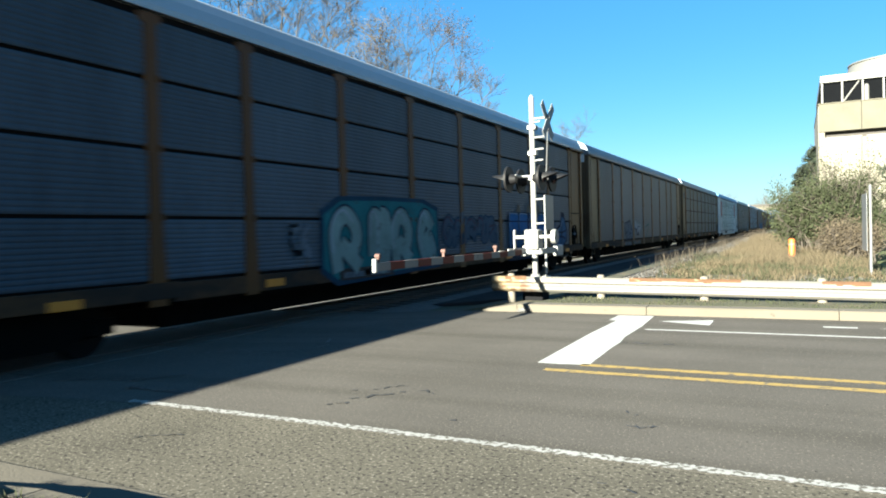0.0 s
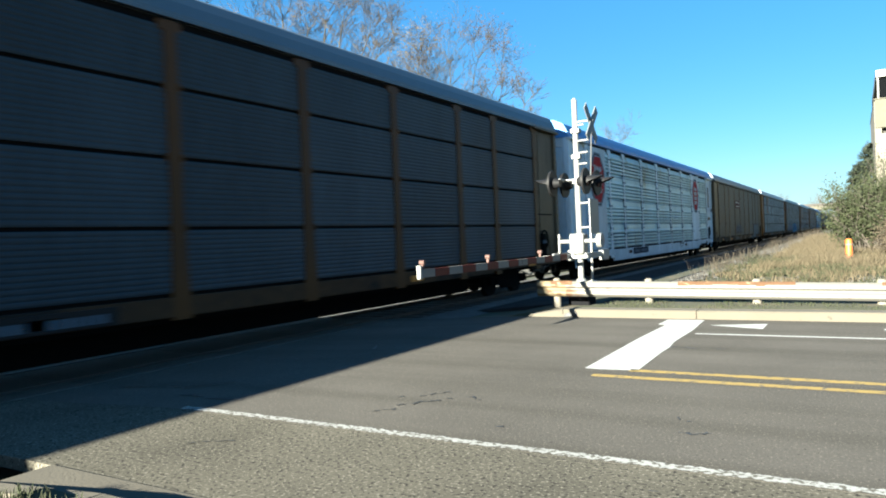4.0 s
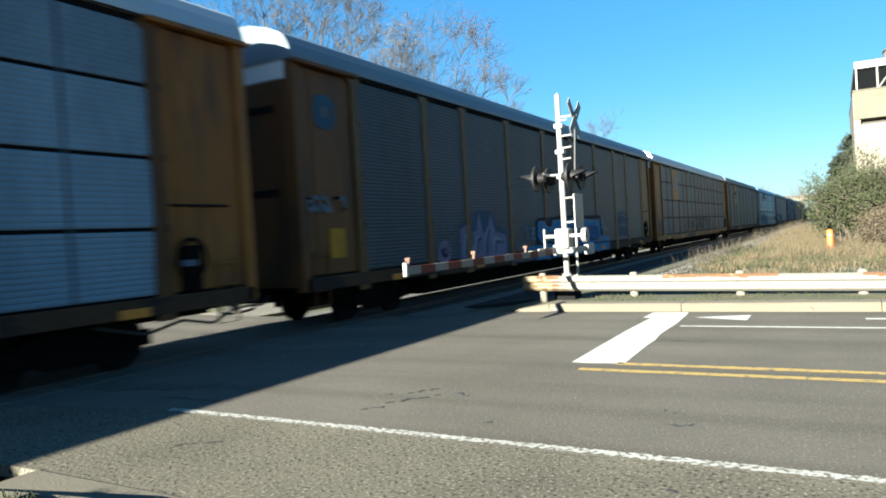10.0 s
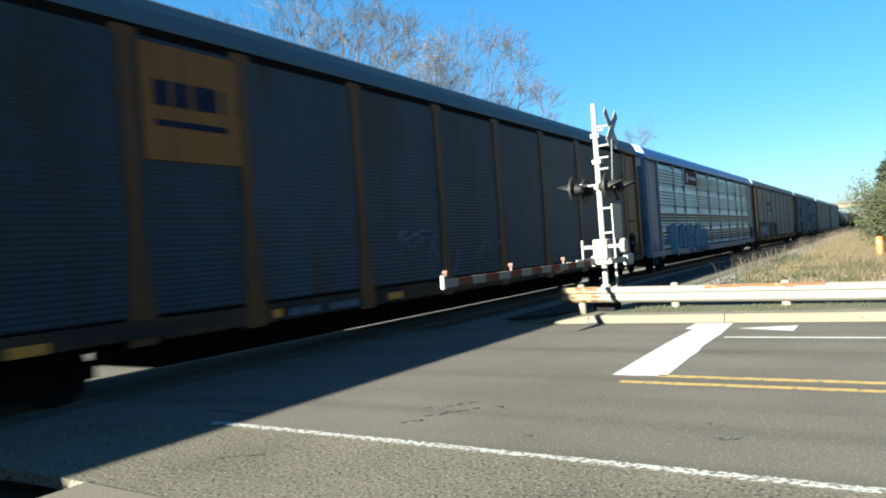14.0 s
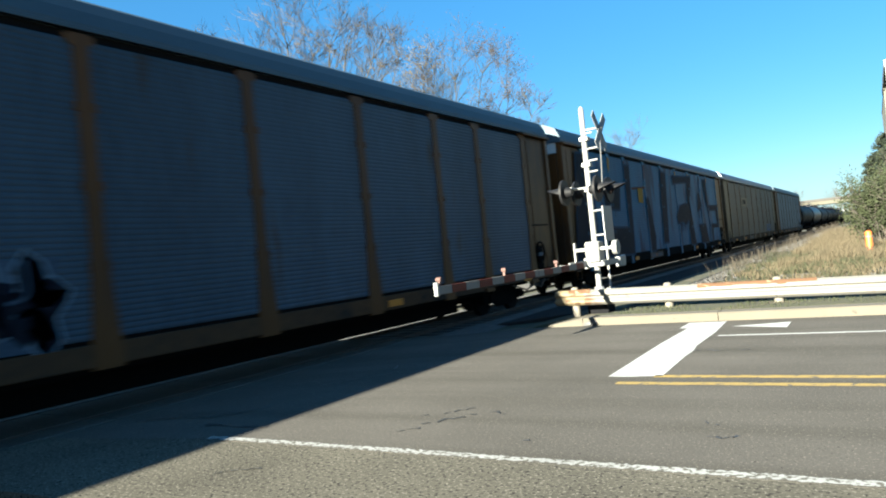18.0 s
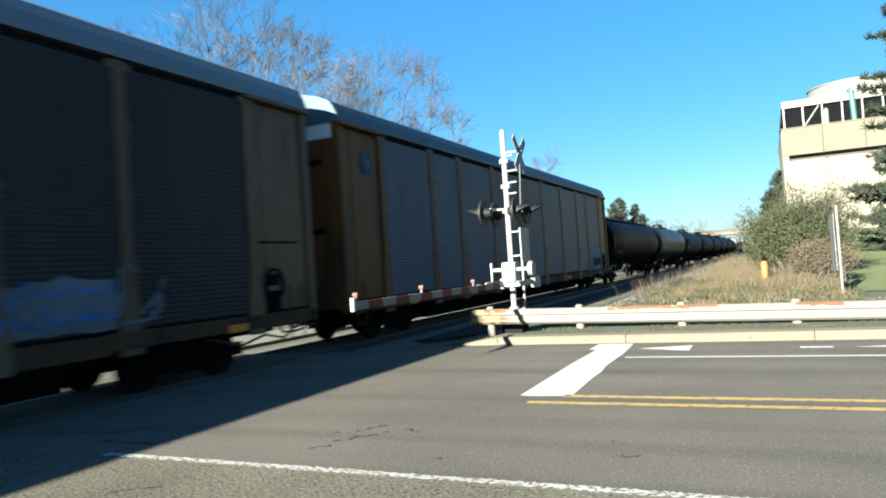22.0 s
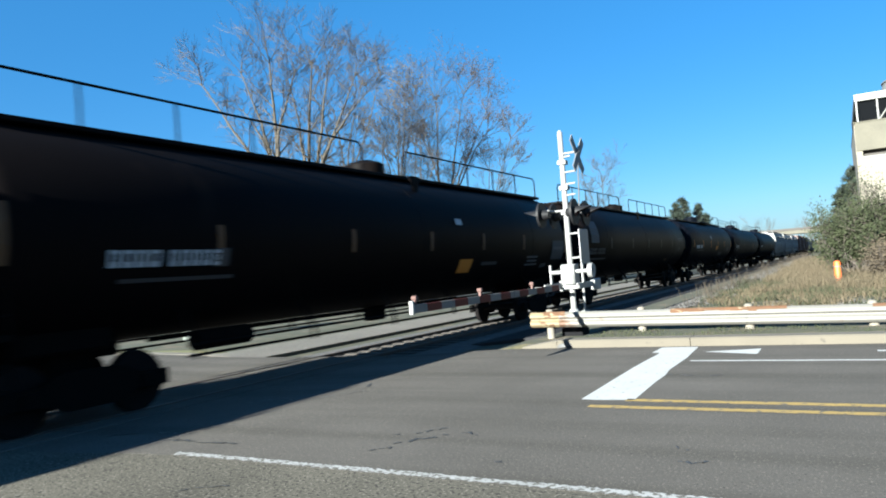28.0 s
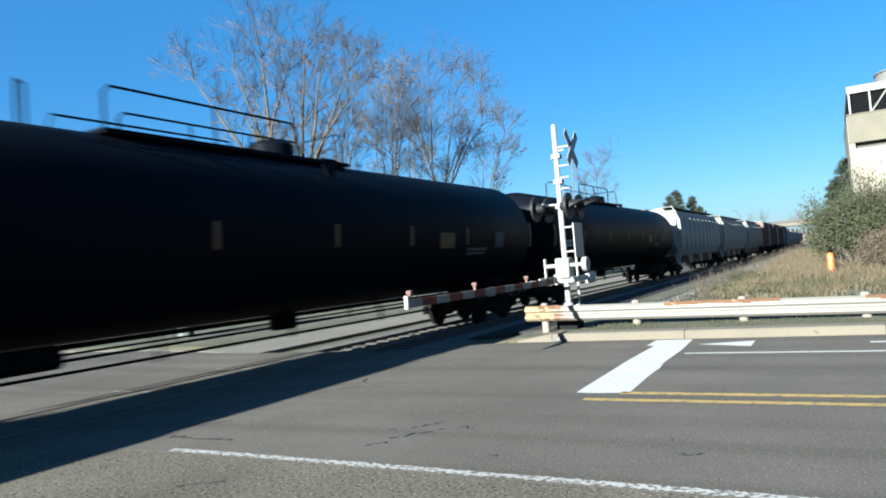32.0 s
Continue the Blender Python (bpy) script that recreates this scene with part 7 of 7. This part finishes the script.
blades("bank_edge_weeds", "dark dry weed stalks along the bank", "weed", 9000, ((-4.6, -1.6), (17.0, 60.0)), 0.5, 6, 0.3, 0.005, lambda x, y, rnd: abs(x + 3.2 - 0.02 * (y - 17)) < 0.2 + 0.7 * rnd.random() ** 2 and noise.noise(Vector((x, y * 0.8, 7))) > 0.0)

# Lawn in front of the building and stones along the bank's edge.
s = Shape()
lx, ly = lines([(1.9, 6, 0.6), (6, 60, 4)]), lines([(19.0, 40, 1), (40, 92, 3)])
s.v = [(x, y, land(x, y) + 0.02 + 1.7 * smooth_step(22, 88, y) * smooth_step(1.9, 3.2, x)) for y in ly for x in lx]
w = len(lx)
s.f = [(j * w + i, j * w + i + 1, (j + 1) * w + i + 1, (j + 1) * w + i) for j in range(len(ly) - 1) for i in range(w - 1)]
solo("lawn", loose_mesh("lawn", s, True), "lawn", "mown green lawn before the building", "lawn", kind="structure")
s = Shape()
rnd = random.Random(9)
for _ in range(4200):
    y = 15.5 + 45 * rnd.random() ** 1.6
    x = -3.55 + 0.02 * (y - 17) + rnd.gauss(0, 0.3)
    q = rnd.uniform(0.03, 0.09)
    z = land(x, y)
    v = [(x + rnd.uniform(-q, q), y + rnd.uniform(-q, q), z + rnd.uniform(-0.02, q)) for _ in range(5)]
    s.add(v, [(0, 1, 2), (0, 2, 3), (0, 3, 4), (0, 4, 1), (1, 2, 3), (1, 3, 4)])
for _ in range(900):
    y, x = rnd.uniform(15.4, 17.2), rnd.uniform(-2.2, 4.5)
    q = rnd.uniform(0.02, 0.07)
    z = land(x, y)
    v = [(x + rnd.uniform(-q, q), y + rnd.uniform(-q, q), z + rnd.uniform(-0.02, q)) for _ in range(5)]
    s.add(v, [(0, 1, 2), (0, 2, 3), (0, 3, 4), (0, 4, 1), (1, 2, 3), (1, 3, 4)])
solo("stones", loose_mesh("stones", s), "ballast", "loose grey stones along the bank", "stones", kind="stuff")

# ---- the industrial building ----
BX0, BX1, BY0, BY1 = 2.1, 24.0, 90.0, 112.0
bld = thing("industrial_building", "pale industrial building with louvred top storey and round cooling tower", "building")
bay = 4.16
n = int((BX1 - BX0) / bay) + 1
for i in range(n):
    a, b = BX0 + bay * i, min(BX1, BX0 + bay * (i + 1))
    part("wall_panel", Shape().box(a + 0.02, b - 0.02, BY0, BY0 + 0.3, 0.8, 11.0, 0.02), "precast", bld, "sunlit cream wall panel")
    part("wall_panel", Shape().box(a + 0.02, b - 0.02, BY0 - 0.12, BY0 + 0.3, 11.8, 14.9, 0.02), "brick_tan", bld, "tan upper wall panel")
    part("slot_sill", Shape().box(a + 0.5, b, BY0 - 0.1, BY0 + 0.2, 11.02, 11.12), "white_metal", bld)
# Back of the recessed band, its shade put into a dark colour.
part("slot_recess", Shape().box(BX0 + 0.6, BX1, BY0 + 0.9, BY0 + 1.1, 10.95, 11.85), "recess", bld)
part("corner_wall", Shape().box(BX0, BX0 + 0.58, BY0 + 0.02, BY0 + 0.5, 11.0, 11.8), "precast", bld)
part("core", Shape().box(BX0 + 0.05, BX1, BY0 + 1.1, BY1, 0.8, 14.9), "brick_tan", bld)
part("side_wall", Shape().box(BX0 - 0.05, BX0 + 0.05, BY0 + 0.3, BY1, 0.8, 14.9), "precast", bld)
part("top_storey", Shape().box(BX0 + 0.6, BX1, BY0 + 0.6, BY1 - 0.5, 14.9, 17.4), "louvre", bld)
part("parapet", Shape().box(BX0 - 0.1, BX1 + 0.1, BY0 - 0.2, BY1, 14.88, 15.0, 0.02), "brick_tan", bld)
part("roof_fascia", Shape().box(BX0 + 0.2, BX1, BY0 + 0.1, BY1 - 0.3, 17.3, 18.1, 0.04), "white_metal", bld)
i = 0
x = BX0 + 0.3
while x < BX1:
    part("mullion", Shape().box(x, x + 0.18, BY0 + 0.25, BY0 + 0.65, 15.0, 17.35, 0.02), "white_metal", bld)
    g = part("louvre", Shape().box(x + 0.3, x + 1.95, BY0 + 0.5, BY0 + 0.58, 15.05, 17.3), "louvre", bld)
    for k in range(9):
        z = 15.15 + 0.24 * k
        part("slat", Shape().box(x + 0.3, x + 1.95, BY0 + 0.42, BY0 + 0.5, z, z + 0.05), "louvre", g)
    i += 1
    x += 1.97
part("brace", Shape().tube([(BX0 + 2.5, BY0 + 0.35, 15.1), (BX0 + 4.0, BY0 + 0.35, 17.2)], 0.09, 6), "white_metal", bld)
part("vent_pipe", Shape().tube([(BX0 + 4.7, BY0 + 0.3, 15.0), (BX0 + 4.7, BY0 + 0.3, 16.6), (BX0 + 4.7, BY0 + 0.3, 16.75)], [0.25, 0.25, 0.15], 10), "white_metal", bld, smooth=True)
part("teal_pipe", Shape().tube([(BX0 + 7.4, BY0 + 0.2, 15.0), (BX0 + 7.3, BY0 + 0.2, 18.2), (BX0 + 6.9, BY0 + 0.2, 18.5)], 0.32, 10), "teal", bld, smooth=True)
cx, cy = 10.2, 97.0
part("cooling_tower", Shape().tube([(cx, cy, 18.0), (cx, cy, 18.9), (cx, cy, 18.95), (cx, cy, 20.0)], [5.4, 5.3, 5.0, 4.7], 32), "white_metal", bld, "round white cooling tower ring", True)
part("tower_rim", Shape().tube([(cx, cy, 19.95), (cx, cy, 20.1)], [4.85, 4.85], 32), "white_metal", bld, smooth=True)

# ---- far things ----
br = thing("overpass", "low concrete overpass across the line far away", "bridge")
part("deck", Shape().box(-45, 20, 246, 256, 6.3, 7.4, 0.05), "brick_tan", br)
part("parapet", Shape().box(-45, 20, 245.8, 246.2, 7.4, 8.1, 0.05), "recess", br)
for x in (-30, -17, -3.5, 9):
    part("pier", Shape().box(x - 0.6, x + 0.6, 249, 253, -0.2, 6.3, 0.05), "brick_tan", br)
rnd = random.Random(31)
s = Shape()
for i in range(2600):
    x = rnd.uniform(-190, 130)
    y = rnd.uniform(320, 380)
    h = 6 + 4 * noise.noise(Vector((x * 0.03, 0, 0))) + rnd.uniform(-2, 2.5)
    w = rnd.uniform(0.6, 1.8)
    z = rnd.uniform(0.2, 1.0) * h
    a, b = rnd.uniform(-w, w), rnd.uniform(0.3, 1.4)
    s.add([(x - w, y, z - 1.5), (x + w, y + a, z - 1.5 + b * 0.3), (x + a, y - a, z + b), (x - a * 0.5, y + 1, z - 0.5)], [(0, 1, 2), (0, 2, 3), (1, 2, 3), (0, 1, 3)])
solo("far_wood", loose_mesh("far_wood", s), "far_wood", "brown leafless wood along the horizon", "wood", kind="stuff")
tips = []
for i in range(2600):
    x, y = -38 - 45 * rnd.random(), 8 + 150 * rnd.random()
    h = 2.6 + 2.2 * noise.noise(Vector((x * 0.1, y * 0.1, 2)))
    tips.append((Vector((x, y, max(0.1, h * rnd.random()))), None))
solo("brush", loose_mesh("brush", leaves_on(tips, rnd, 4, 0.3, 0.5)), "leaf_brown", "low brown brush beyond the track", "brush", kind="stuff")
st = thing("vent_stack", "pale green steel stack with a wider cap beyond the track", "stack")
part("pipe", Shape().tube([(-19.2, 16.2, 0), (-19.2, 16.2, 4.9)], 0.27, 16), "silo", st, smooth=True)
part("cap", Shape().tube([(-19.2, 16.2, 4.8), (-19.2, 16.2, 4.85), (-19.2, 16.2, 5.6), (-19.2, 16.2, 5.68)], [0.42, 0.4, 0.4, 0.3], 16), "silo", st, smooth=True)


def motions():
    """The whole train rolls towards -y at one speed."""
    for car, front in TRAIN:
        walk(car, [(t, pose(TRACK_X, front - SPEED * t - e, BODY_Z)) for t, e in EASE])


motions()
